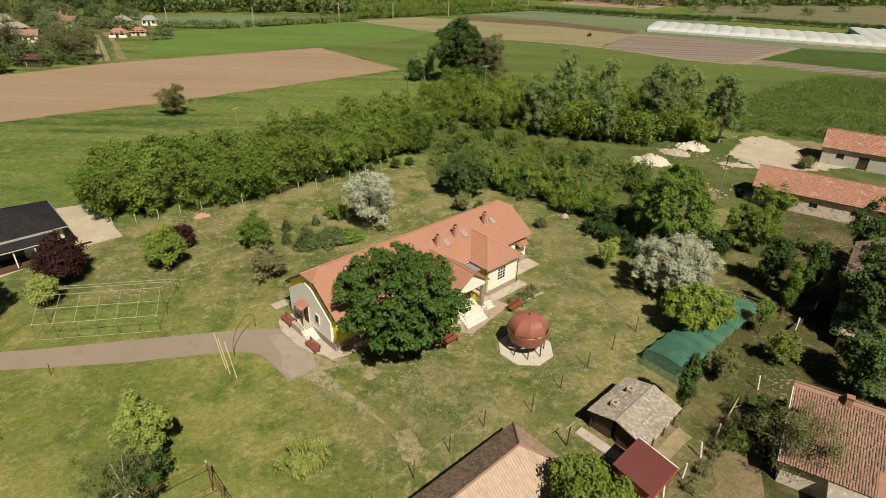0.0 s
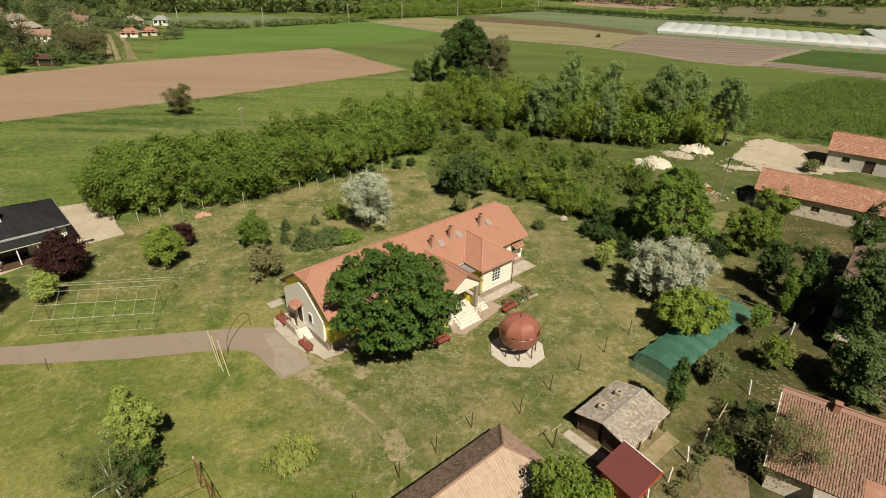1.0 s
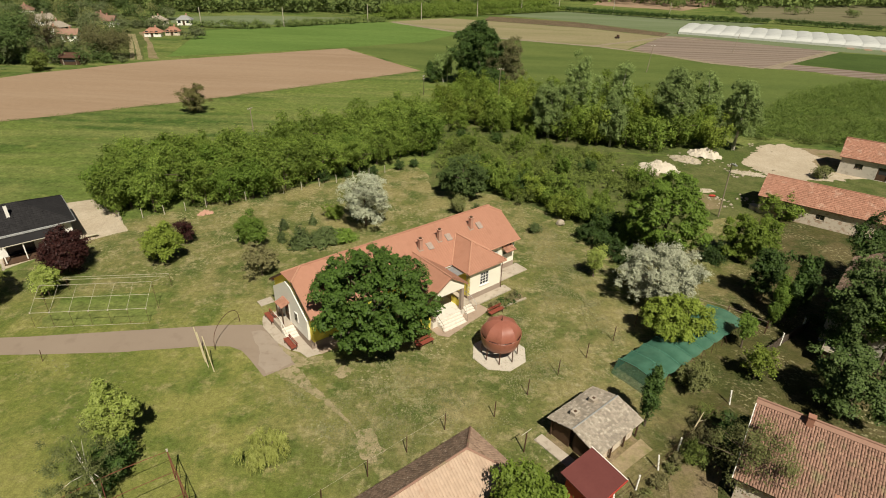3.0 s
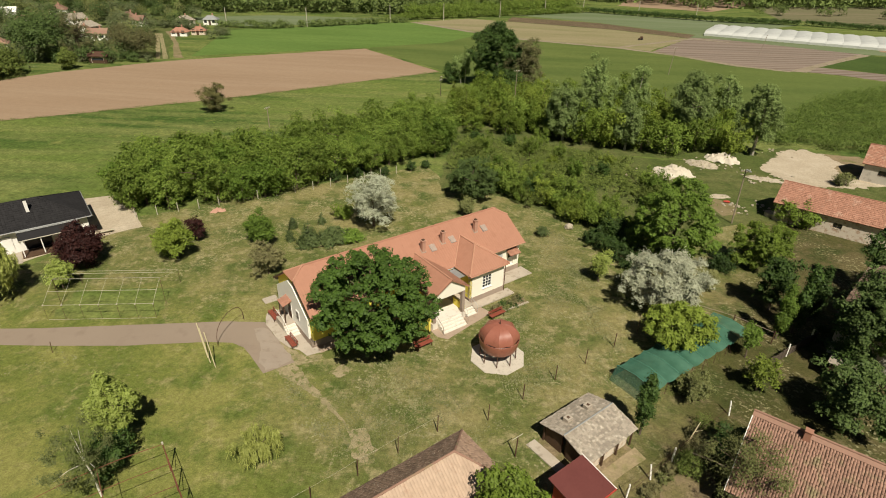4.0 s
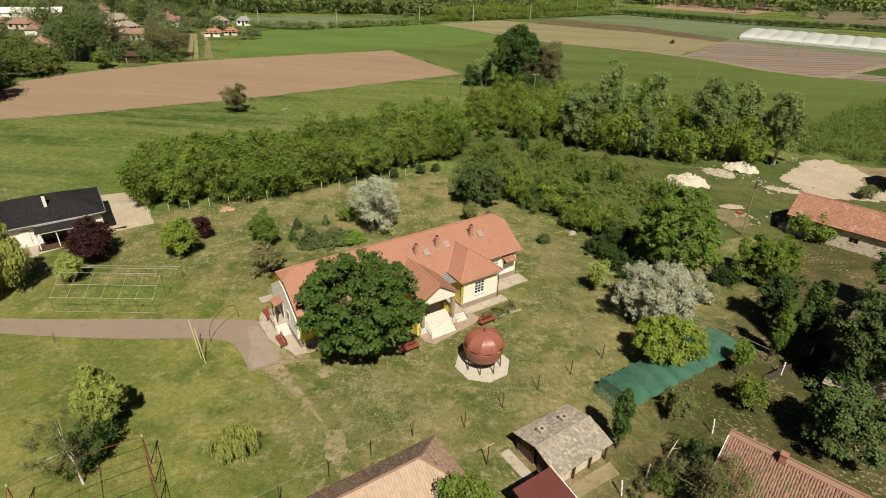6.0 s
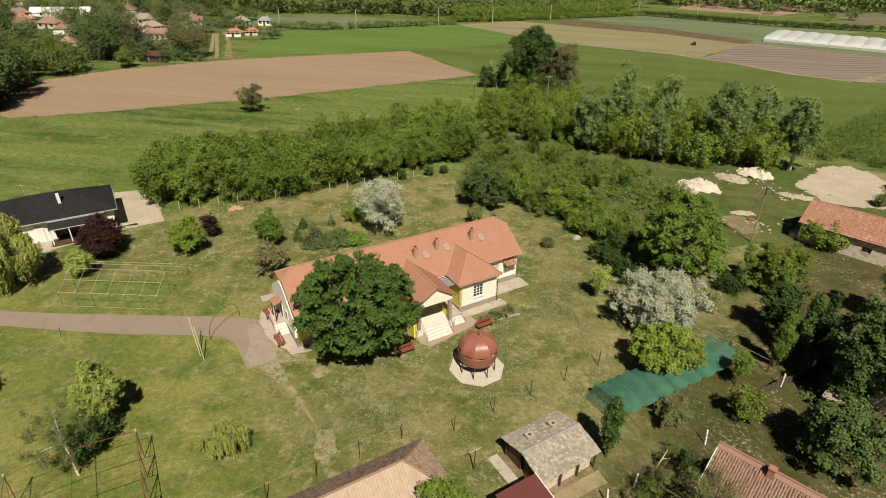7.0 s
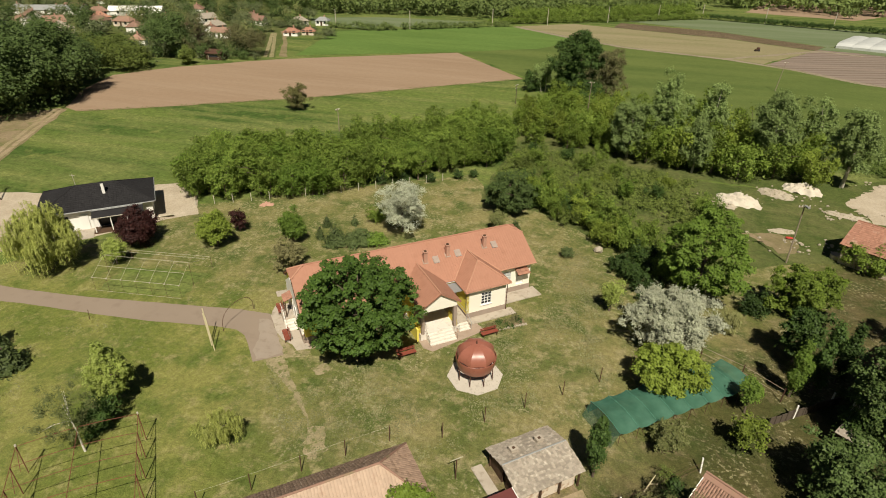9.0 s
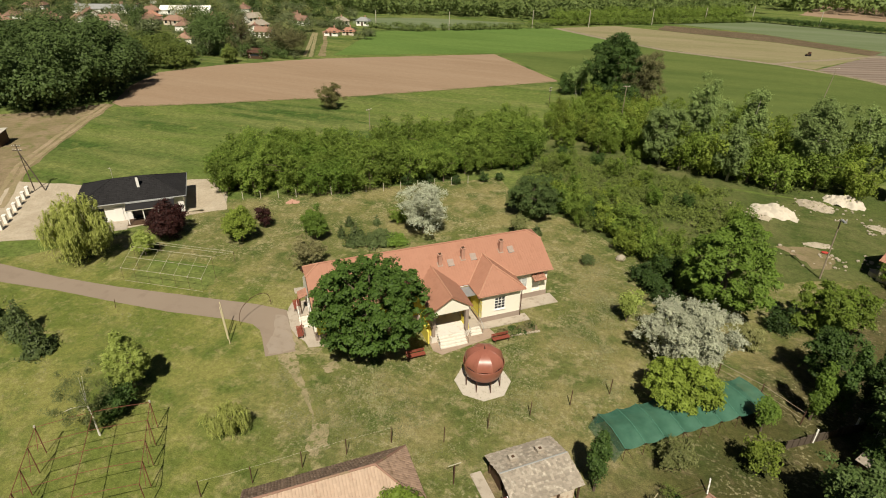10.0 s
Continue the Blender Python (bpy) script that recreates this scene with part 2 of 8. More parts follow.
STRAWPOLE = surface("pale_straw_timber", (0.56, 0.49, 0.30), (0.62, 0.55, 0.36), None, 1.5, 10, 0.7, 0.3, relief=0.2)
DARKWOOD = surface("dark_brown_timber", (0.07, 0.04, 0.025), (0.10, 0.06, 0.035), None, 2, 14, 0.75, 0.25, relief=0.3)
REDWOOD = surface("red_brown_painted_slats", (0.22, 0.055, 0.035), (0.27, 0.075, 0.045), None, 2, 14, 0.6, 0.35, relief=0.2)
COPPER = surface("red_brown_sheet_metal", (0.29, 0.105, 0.07), (0.33, 0.125, 0.085), (0.25, 0.09, 0.06), 0.8, 6, 0.38, 0.55, metal=0.0, relief=0.05)
REDPAINT = surface("bright_red_paint", (0.42, 0.05, 0.035), (0.48, 0.07, 0.05), None, 1, 9, 0.6, 0.35, relief=0.1)
MAROON = surface("maroon_sheet_roof", (0.125, 0.038, 0.034), (0.15, 0.048, 0.042), None, 0.7, 6, 0.5, 0.35, relief=0.05)
GREYMETAL = surface("dull_zinc", (0.42, 0.43, 0.42), (0.5, 0.5, 0.49), None, 1.5, 10, 0.45, 0.5, metal=0.5, relief=0.05)
RUST = surface("rusty_dark_pipe", (0.085, 0.045, 0.03), (0.12, 0.06, 0.04), None, 2, 18, 0.75, 0.3, metal=0.2, relief=0.2)
REDPIPE = surface("red_painted_pipe", (0.21, 0.06, 0.036), (0.115, 0.055, 0.035), None, 1.5, 18, 0.65, 0.3, relief=0.2)
PALEPIPE = surface("pale_galvanised_pipe", (0.46, 0.43, 0.32), (0.38, 0.36, 0.26), None, 1.5, 12, 0.5, 0.4, metal=0.1, relief=0.1)
POSTWHITE = surface("whitewashed_concrete_post", (0.42, 0.385, 0.31), (0.5, 0.46, 0.385), None, 2, 14, 0.85, 0.2, relief=0.3)
GREYWOOD = surface("weathered_timber_pole", (0.26, 0.21, 0.155), (0.32, 0.265, 0.20), None, 1.5, 12, 0.85, 0.2, relief=0.3)
DARKPOLE = surface("tarred_timber_pole", (0.085, 0.066, 0.05), (0.12, 0.095, 0.072), None, 1.5, 12, 0.85, 0.2, relief=0.3)
PALETRUNK = surface("pale_poplar_bark", (0.40, 0.37, 0.29), (0.48, 0.45, 0.36), (0.25, 0.22, 0.17), 1.5, 12, 0.85, 0.2, relief=0.3)
BARK = surface("grey_brown_bark", (0.11, 0.085, 0.06), (0.17, 0.135, 0.10), None, 2, 14, 0.9, 0.1, relief=0.6, depth=0.03)
BIRCHBARK = surface("white_birch_bark", (0.62, 0.58, 0.50), (0.70, 0.67, 0.60), (0.16, 0.13, 0.11), 1.5, 12, 0.8, 0.2, relief=0.3, mix3=(0.62, 0.7))
RUBBLE = surface("pale_rubble", (0.40, 0.34, 0.26), (0.48, 0.42, 0.33), (0.20, 0.19, 0.10), 1.0, 6, 0.95, 0.1, relief=0.7, depth=0.1)
SANDHEAP = surface("pale_sand_heap", (0.55, 0.49, 0.40), (0.63, 0.57, 0.47), None, 0.5, 5, 0.95, 0.1, relief=0.5, depth=0.08)
PLASTIC = surface("milky_polytunnel_film", (0.50, 0.515, 0.49), (0.56, 0.57, 0.54), (0.44, 0.455, 0.43), 0.08, 0.8, 0.45, 0.4, relief=0.1)
CHIMNEY = surface("clay_brick_chimney", (0.42, 0.235, 0.17), (0.48, 0.29, 0.215), None, 2, 12, 0.85, 0.2, relief=0.4)


def glass_dark(name):
    m, nt, b = start(name, 0.08, 0.6)
    v = coords(nt)
    link(nt, ramp_mix(nt, noise_fac(nt, v, 0.8), (0.02, 0.024, 0.028), (0.05, 0.055, 0.06)), b.inputs["Base Color"])
    return m


def shade_net(name, clear=0.18):
    """Green knitted netting: lets part of the light through."""
    m, nt, b = start(name, 0.6, 0.3)
    v = coords(nt)
    f = noise_fac(nt, v, 0.9, 0.3, 0.7, 4)
    link(nt, ramp_mix(nt, f, (0.042, 0.125, 0.082), (0.075, 0.19, 0.128)), b.inputs["Base Color"])
    bump(nt, b, noise_fac(nt, v, 2.2, 0.3, 0.7, 3), 0.3, 0.08)
    t = nt.nodes.new("ShaderNodeBsdfTransparent")
    mx = nt.nodes.new("ShaderNodeMixShader")
    mx.inputs[0].default_value = clear
    link(nt, b.outputs[0], mx.inputs[1])
    link(nt, t.outputs[0], mx.inputs[2])
    link(nt, mx.outputs[0], nt.nodes["Material Output"].inputs["Surface"])
    return m


GLASS = glass_dark("window_glass")
PALEGLASS = surface("curtained_window_glass", (0.44, 0.46, 0.46), (0.55, 0.56, 0.55), (0.22, 0.24, 0.25), 1.2, 5, 0.12, 0.6, relief=0.0)
SKYGLASS = surface("skylight_glass", (0.34, 0.27, 0.23), (0.40, 0.32, 0.27), None, 2, 8, 0.15, 0.6, relief=0.0)
NET = shade_net("green_shade_netting")
NETTHIN = shade_net("thin_green_netting", 0.55)
# net seams in a paler green that holds the highlight along the hoops
NETHIGHLIGHT = surface("net_seam_highlight", (0.062, 0.175, 0.12), (0.085, 0.215, 0.15), None, 2, 9, 0.6, 0.3, relief=0.1)
L_WALNUT = leaf("walnut_leaves", (0.040, 0.075, 0.013), (0.072, 0.120, 0.022), 0.16)
L_GREEN = leaf("mid_green_leaves", (0.095, 0.155, 0.02), (0.15, 0.215, 0.038), 0.32)
L_LOCUST = leaf("locust_leaves", (0.115, 0.175, 0.024), (0.20, 0.255, 0.05), 0.36)
L_DARK = leaf("dark_green_leaves", (0.042, 0.078, 0.018), (0.075, 0.118, 0.027), 0.24)
L_BRIGHT = leaf("bright_yellow_green_leaves", (0.260, 0.319, 0.059), (0.378, 0.420, 0.118), 0.42)
L_YELLOWG = leaf("fresh_green_leaves", (0.113, 0.164, 0.020), (0.176, 0.231, 0.039), 0.34)
L_SAGE = leaf("grey_sage_blossom_leaves", (0.345, 0.35, 0.245), (0.50, 0.495, 0.375), 0.3)
L_SILVER = leaf("silvery_blossom_leaves", (0.41, 0.425, 0.30), (0.60, 0.60, 0.46), 0.3)
L_POPLAR = leaf("poplar_leaves", (0.15, 0.208, 0.06), (0.245, 0.305, 0.11), 0.38)
L_LIME = leaf("lime_green_leaves", (0.155, 0.205, 0.027), (0.235, 0.283, 0.05), 0.38)
L_BROWN = leaf("brown_dry_leaves", (0.14, 0.13, 0.055), (0.215, 0.19, 0.09), 0.3)
L_PURPLE = leaf("purple_plum_leaves", (0.030, 0.011, 0.010), (0.058, 0.020, 0.017), 0.2)
L_OLIVE = leaf("olive_brown_leaves", (0.126, 0.140, 0.045), (0.194, 0.194, 0.077), 0.34)
L_CONIFER = leaf("conifer_needles", (0.06, 0.085, 0.028), (0.105, 0.13, 0.046), 0.18)
L_WILLOW = leaf("willow_leaves", (0.29, 0.315, 0.065), (0.42, 0.43, 0.13), 0.42)
L_SCRUB = leaf("scrub_leaves", (0.098, 0.13, 0.027), (0.168, 0.2, 0.048), 0.32)
L_GROVE = leaf("grove_leaves", (0.062, 0.098, 0.027), (0.11, 0.15, 0.046), 0.28)
L_VILLAGE = leaf("grey_green_garden_leaves", (0.094, 0.113, 0.048), (0.148, 0.164, 0.078), 0.3)
# near-black green: deep leaves with the garden's shade put into their colour
L_DEEP_SHADE = leaf("deep_green_shade_leaves", (0.03, 0.055, 0.013), (0.055, 0.088, 0.022), 0.2)
L_THICKET = leaf("sapling_thicket_leaves", (0.082, 0.125, 0.024), (0.145, 0.188, 0.042), 0.3)
L_STRAWBUSH = leaf("dry_yellow_reed_leaves", (0.17, 0.17, 0.06), (0.25, 0.24, 0.10), 0.3)
L_BIRCH = leaf("small_birch_leaves", (0.09, 0.105, 0.034), (0.145, 0.155, 0.058), 0.25)
L_TWIG = leaf("brown_budding_twigs", (0.11, 0.105, 0.045), (0.165, 0.15, 0.068), 0.3)
L_RUSSET = leaf("russet_green_leaves", (0.105, 0.10, 0.035), (0.165, 0.148, 0.055), 0.3)
L_FAR = leaf("far_wood_leaves", (0.105, 0.145, 0.04), (0.175, 0.215, 0.065), 0.32)


# ---- building tools ----
def part(name, bm, material, parent=None, label="", m=None, smooth=False):
    """One mesh object from a bmesh (or a mesh), under a thing or a part."""
    if isinstance(bm, bmesh.types.BMesh):
        me = bpy.data.meshes.new(name)
        bm.normal_update()
        bm.to_mesh(me)
        bm.free()
        if smooth:
            me.shade_smooth()
    else:
        me = bm
    if not me.materials:
        me.materials.append(material)
    ob = new(name, me)
    if parent is not None:
        ob.parent = parent
    if m is not None:
        ob.matrix_basis = m
    return tagged(ob, label)


def thing(name, m, label, category, group="", kind=""):
    ob = new(name)
    ob.empty_display_size = 0.3
    ob.matrix_basis = m
    return tagged(ob, label, category, group, kind)


def box(bm, x0, y0, z0, x1, y1, z1, m=None):
    vs = [Vector((x, y, z)) for z in (z0, z1) for x, y in ((x0, y0), (x1, y0), (x1, y1), (x0, y1))]
    if m is not None:
        vs = [m @ v for v in vs]
    v = [bm.verts.new(p) for p in vs]
    for f in ((3, 2, 1, 0), (4, 5, 6, 7), (0, 1, 5, 4), (1, 2, 6, 5), (2, 3, 7, 6), (3, 0, 4, 7)):
        bm.faces.new([v[i] for i in f])
    return bm


def boxes(*rows):
    bm = bmesh.new()
    for r in rows:
        box(bm, *r)
    return bm


def prism(bm, pts, z0, z1):
    """A flat outline raised from z0 to z1."""
    lo = [bm.verts.new((x, y, z0)) for x, y in pts]
    hi = [bm.verts.new((x, y, z1)) for x, y in pts]
    n = len(pts)
    bm.faces.new(lo[::-1])
    bm.faces.new(hi)
    for i in range(n):
        bm.faces.new((lo[i], lo[(i + 1) % n], hi[(i + 1) % n], hi[i]))
    return bm


def solid(bm, pts, thick):
    """A flat outline in space, thickened downwards along its own normal."""
    n = (Vector(pts[1]) - Vector(pts[0])).cross(Vector(pts[2]) - Vector(pts[0])).normalized()
    if n.z < 0:
        pts, n = pts[::-1], -n
    hi = [bm.verts.new(p) for p in pts]
    lo = [bm.verts.new(Vector(p) - n * thick) for p in pts]
    k = len(pts)
    bm.faces.new(hi)
    bm.faces.new(lo[::-1])
    for i in range(k):
        bm.faces.new((hi[i], lo[i], lo[(i + 1) % k], hi[(i + 1) % k]))
    return bm


def tube(bm, pts, radii, n=6):
    """A round bar along points; radii: one, or one a point."""
    if not isinstance(radii, (list, tuple)):
        radii = [radii] * len(pts)
    pts = [Vector(p) for p in pts]
    rings = []
    for i, p in enumerate(pts):
        d = (pts[min(i + 1, len(pts) - 1)] - pts[max(i - 1, 0)]).normalized()
        s = d.cross(Vector((0.31, 0.17, 1.0) if abs(d.z) < 0.9 else (1, 0.2, 0))).normalized()
        t = d.cross(s)
        rings.append([bm.verts.new(p + (s * math.cos(k * 2 * math.pi / n) + t * math.sin(k * 2 * math.pi / n)) * radii[i]) for k in range(n)])
    for a, b in zip(rings, rings[1:]):
        for k in range(n):
            bm.faces.new((a[k], a[(k + 1) % n], b[(k + 1) % n], b[k]))
    bm.faces.new(rings[0][::-1])
    bm.faces.new(rings[-1])
    return bm


def bars(*rows, n=6):
    bm = bmesh.new()
    for r in rows:
        tube(bm, r[0], r[1], n)
    return bm


def quads_mesh(name, corners):
    """A mesh of loose faces from an array (n, corners, 3)."""
    n, k = corners.shape[:2]
    me = bpy.data.meshes.new(name)
    me.vertices.add(n * k)
    me.vertices.foreach_set("co", np.asarray(corners, dtype=np.float32).ravel())
    me.loops.add(n * k)
    me.loops.foreach_set("vertex_index", np.arange(n * k, dtype=np.int32))
    me.polygons.add(n)
    me.polygons.foreach_set("loop_start", np.arange(0, n * k, k, dtype=np.int32))
    me.update(calc_edges=True)
    return me


def grid_mesh(name, patches):
    """A mesh of loose strips: array (n, rows, cols, 3)."""
    p = np.asarray(patches, dtype=np.float32)
    n, r, c, _ = p.shape
    idx = np.arange(n * r * c).reshape(n, r, c)
    f = np.stack([idx[:, :-1, :-1], idx[:, :-1, 1:], idx[:, 1:, 1:], idx[:, 1:, :-1]], -1).reshape(-1, 4)
    me = bpy.data.meshes.new(name)
    me.vertices.add(n * r * c)
    me.vertices.foreach_set("co", p.ravel())
    me.loops.add(f.size)
    me.loops.foreach_set("vertex_index", f.ravel().astype(np.int32))
    me.polygons.add(len(f))
    me.polygons.foreach_set("loop_start", np.arange(0, f.size, 4, dtype=np.int32))
    me.update(calc_edges=True)
    me.shade_flat()
    return me


def inside(px, py, poly):
    r = np.zeros(px.shape, bool)
    for (x0, y0), (x1, y1) in zip(poly, poly[1:] + poly[:1]):
        c = (y0 > py) != (y1 > py)
        r ^= c & (px < (x1 - x0) * (py - y0) / ((y1 - y0) if y1 != y0 else 1e-9) + x0)
    return r


def tiles(poly, eave, tw=0.26, th=0.36, arch=0.035, lift=0.02, seed=1, jitter=0.012, step=0.03, fill=0.97):
    """Tiles in courses over one roof slope: poly its corners in space, eave two points along its foot."""
    rng = np.random.default_rng(seed)
    o, u = Vector(eave[0]), (Vector(eave[1]) - Vector(eave[0])).normalized()
    nrm = (Vector(poly[1]) - Vector(poly[0])).cross(Vector(poly[2]) - Vector(poly[0])).normalized()
    if nrm.z < 0:
        nrm = -nrm
    v = nrm.cross(u)
    if v.z < 0:
        v = -v
    flat = [((Vector(p) - o).dot(u), (Vector(p) - o).dot(v)) for p in poly]
    a0, a1 = min(p[0] for p in flat), max(p[0] for p in flat)
    b0, b1 = min(p[1] for p in flat), max(p[1] for p in flat)
    ca, cb = np.meshgrid(np.arange(a0 + tw / 2, a1, tw), np.arange(b0 + th / 2, b1, th))
    ca, cb = ca.ravel(), cb.ravel()
    keep = inside(ca, cb, flat)
    ca, cb = ca[keep], cb[keep]
    n = len(ca)
    us = np.array([-0.5, -0.25, 0.0, 0.25, 0.5]) * tw * fill
    hs = np.array([0, 0.8, 1.0, 0.8, 0]) * arch
    out = np.zeros((n, 3, 5, 3))
    du, dv, dh = rng.normal(0, jitter, n), rng.normal(0, jitter, n), rng.uniform(0, jitter, n)
    U, V, N, O = (np.array(x) for x in (u, v, nrm, o))
    for r, (vv, hh) in enumerate(((-0.56, -0.012), (-0.56, step), (0.5, 0.0))):
        for c in range(5):
            out[:, r, c] = O + np.outer(ca + du + us[c], U) + np.outer(cb + dv + vv * th, V) + np.outer(lift + hs[c] * (1 if r else 0.6) + hh + dh, N)
    return grid_mesh("roof_tiles", out)


def roof_tiles(parent, poly, eave, material, label="", **k):
    ob = part("roof_tiles", tiles(poly, eave, **k), material, parent, label)
    return tagged(ob, kind="stuff")


def outline(pts, step=2.0, rough=0.25, seed=0):
    """A closed outline cut into short steps that waver a little."""
    out = []
    for (x0, y0), (x1, y1) in zip(pts, pts[1:] + pts[:1]):
        k = max(1, int(math.hypot(x1 - x0, y1 - y0) / step))
        for i in range(k):
            x, y = x0 + (x1 - x0) * i / k, y0 + (y1 - y0) * i / k
            w = noise.noise_vector((x * 0.6 / step + seed, y * 0.6 / step, seed * 3.1))
            out.append((x + w.x * rough, y + w.y * rough))
    return out


def sheet(name, pts, z, material, label, category, step=2.0, rough=0.25, depth=0.0, kind="structure"):
    """A piece of ground lying on the ground sheet."""
    pts = outline(list(pts), step, rough, len(name))
    area = sum(x0 * y1 - x1 * y0 for (x0, y0), (x1, y1) in zip(pts, pts[1:] + pts[:1]))
    if area < 0:
        pts = pts[::-1]
    bm = prism(bmesh.new(), pts, z - max(depth, 0.004), z)
    return tagged(part(name, bm, material), label, category, kind=kind)


def unit(a):
    return a / np.maximum(np.linalg.norm(a, axis=1, keepdims=True), 1e-9)


def leaf_quads(lobes, n, size, seed, up=0.8, wild=0.7, aspect=1.5, shell=0.35, hang=0.0, tuft=14, spread=1.2, rise=0.7, four=False):
    """Leaves in tufts over the skins of many lobes (x, y, z, rx, ry, rz)."""
    rng = np.random.default_rng(seed)
    lobes = np.asarray(lobes, dtype=float)
    w = lobes[:, 3] * lobes[:, 4] + lobes[:, 3] * lobes[:, 5]
    w[0] *= 0.3
    m = max(1, n // tuft)
    k = rng.choice(len(lobes), m, p=w / w.sum())
    d = unit(rng.normal(size=(m, 3)))
    d[:, 2] = np.where((d[:, 2] < 0.0) & (rng.random(m) < 0.72), -d[:, 2], d[:, 2])
    c = lobes[k, :3] + d * lobes[k, 3:6] * (1 - shell * rng.random(m)[:, None] ** 1.5 + 0.12 * rng.normal(size=m)[:, None])
    i = np.repeat(np.arange(m), tuft)
    n = len(i)
    off = rng.normal(size=(n, 3)) * np.array((1, 1, rise))
    big = size * rng.uniform(0.6, 1.5, m)[i][:, None]
    p = c[i] + off * big * spread
    if hang:
        p[:, 2] -= np.abs(off[:, 2]) * big[:, 0] * 3.0 * hang
    else:
        p[:, 2] -= np.hypot(off[:, 0], off[:, 1]) * big[:, 0] * spread * 0.35
    nr = unit(d[i] * 0.6 + off * 0.45 + rng.normal(size=(n, 3)) * wild * 0.5 + np.array((0.1, -0.2, up)))
    rv = rng.normal(size=(n, 3))
    if hang:
        rv = rv * (1 - min(hang, 0.88)) + np.array((0, 0, -1.0)) * min(hang, 0.88)
    t = unit(rv - nr * np.sum(rv * nr, 1, keepdims=True))
    b = np.cross(nr, t)
    s = size * rng.uniform(0.6, 1.3, n)[:, None]
    t, b = t * s * aspect / 2, b * s / 2
    drop = nr * s * 0.12
    if four:
        q = np.stack([p - t - drop, p + b, p + t - drop, p - b], 1)
    else:
        q = np.stack([p - t - b * 0.7 - drop, p + t - b * 0.5 - drop, p + b * 1.2], 1)
    q[:, :, 2] = np.maximum(q[:, :, 2], 0.03)
    return q, p


def lobes_of(h, r, base, seed, count=22, lob=0.36, squash=1.0, core=0.68, top=0.0, ragged=0.5):
    """Lobes of a crown from base to h with radius r, pushed out and in unevenly."""
    rng = np.random.default_rng(seed)
    cz, rz = (h + base) / 2, (h - base) / 2
    out = [(0, 0, cz, r * core, r * core, rz * core)]
    for i in range(count):
        f = (i + 0.5) / count
        z = 1 - 2 * f
        ph = i * 2.39996 + rng.uniform(-0.5, 0.5)
        q = math.sqrt(max(0, 1 - z * z))
        if top:
            q *= 1 - top * max(0.0, z)
        bulge = noise.noise(Vector((q * math.cos(ph) * 1.7, q * math.sin(ph) * 1.7, z * 1.7 + seed * 3.1)))
        lr = r * lob * rng.uniform(0.55, 1.35)
        k = 0.98 - lob + rng.uniform(-0.2, 0.1) + ragged * bulge
        out.append((q * math.cos(ph) * r * k, q * math.sin(ph) * r * k, cz + z * rz * (k if z > 0 else min(k, 0.9)), lr, lr, min(lr * squash, rz * 0.6)))
    return out


def trunk_bm(h, r, lobes, seed, thick=None, limbs=6, lean=0.0):
    rng = random.Random(seed)
    bm = bmesh.new()
    t = thick or max(0.06, h * 0.022)
    top = (lean * h * 0.6 + rng.uniform(-0.1, 0.1), rng.uniform(-0.1, 0.1), h * 0.72)
    mid = (lean * h * 0.25 + rng.uniform(-0.1, 0.1), rng.uniform(-0.1, 0.1), h * 0.33)
    tube(bm, [(0, 0, -0.15), (lean * h * 0.05, 0, h * 0.08), mid, top], [t * 1.35, t, t * 0.75, t * 0.2], 7)
    for l in rng.sample(list(lobes[1:]), min(limbs, len(lobes) - 1)):
        f = rng.uniform(0.25, 0.6)
        s = Vector(mid).lerp(Vector(top), f * 0.8)
        c = Vector(l[:3])
        tube(bm, [s, s.lerp(c, 0.5) + Vector((0, 0, h * 0.03)), c], [t * 0.45, t * 0.3, t * 0.1], 5)
    return bm


def tree(x, y, h, r, material, label, seed=1, leaves=5000, size=0.22, base=0.2, count=22, lob=0.36, squash=1.0, category="tree", group="", bark=None, name="tree",
         turn=0.0, core=0.68, top=0.0, thick=None, lean=0.0, wild=0.7, hang=0.0, aspect=1.5, limbs=6, shell=0.35, sx=1.0, up=0.8, tuft=14, spread=1.2, rise=0.7, ragged=0.5, four=False):
    """A tree of its own: trunk with limbs, and a crown of separate leaves."""
    ob = thing(name, pose(x, y, 0, 0, 0, turn), label, category, group)
    lobes = lobes_of(h, r, h * base, seed, count, lob, squash, core, top, ragged)
    if sx != 1.0:
        lobes = [(l[0] * sx, l[1], l[2], l[3] * sx, l[4], l[5]) for l in lobes]
    part("trunk", trunk_bm(h, r, lobes, seed, thick, limbs, lean), bark or BARK, ob)
    q, _ = leaf_quads(lobes, leaves, size, seed, up, wild, aspect, shell, hang, tuft, spread, rise, four)
    q[:, :, 0] += lean * h * 0.6
    part("crown", quads_mesh("crown", q), material, ob)
    return ob


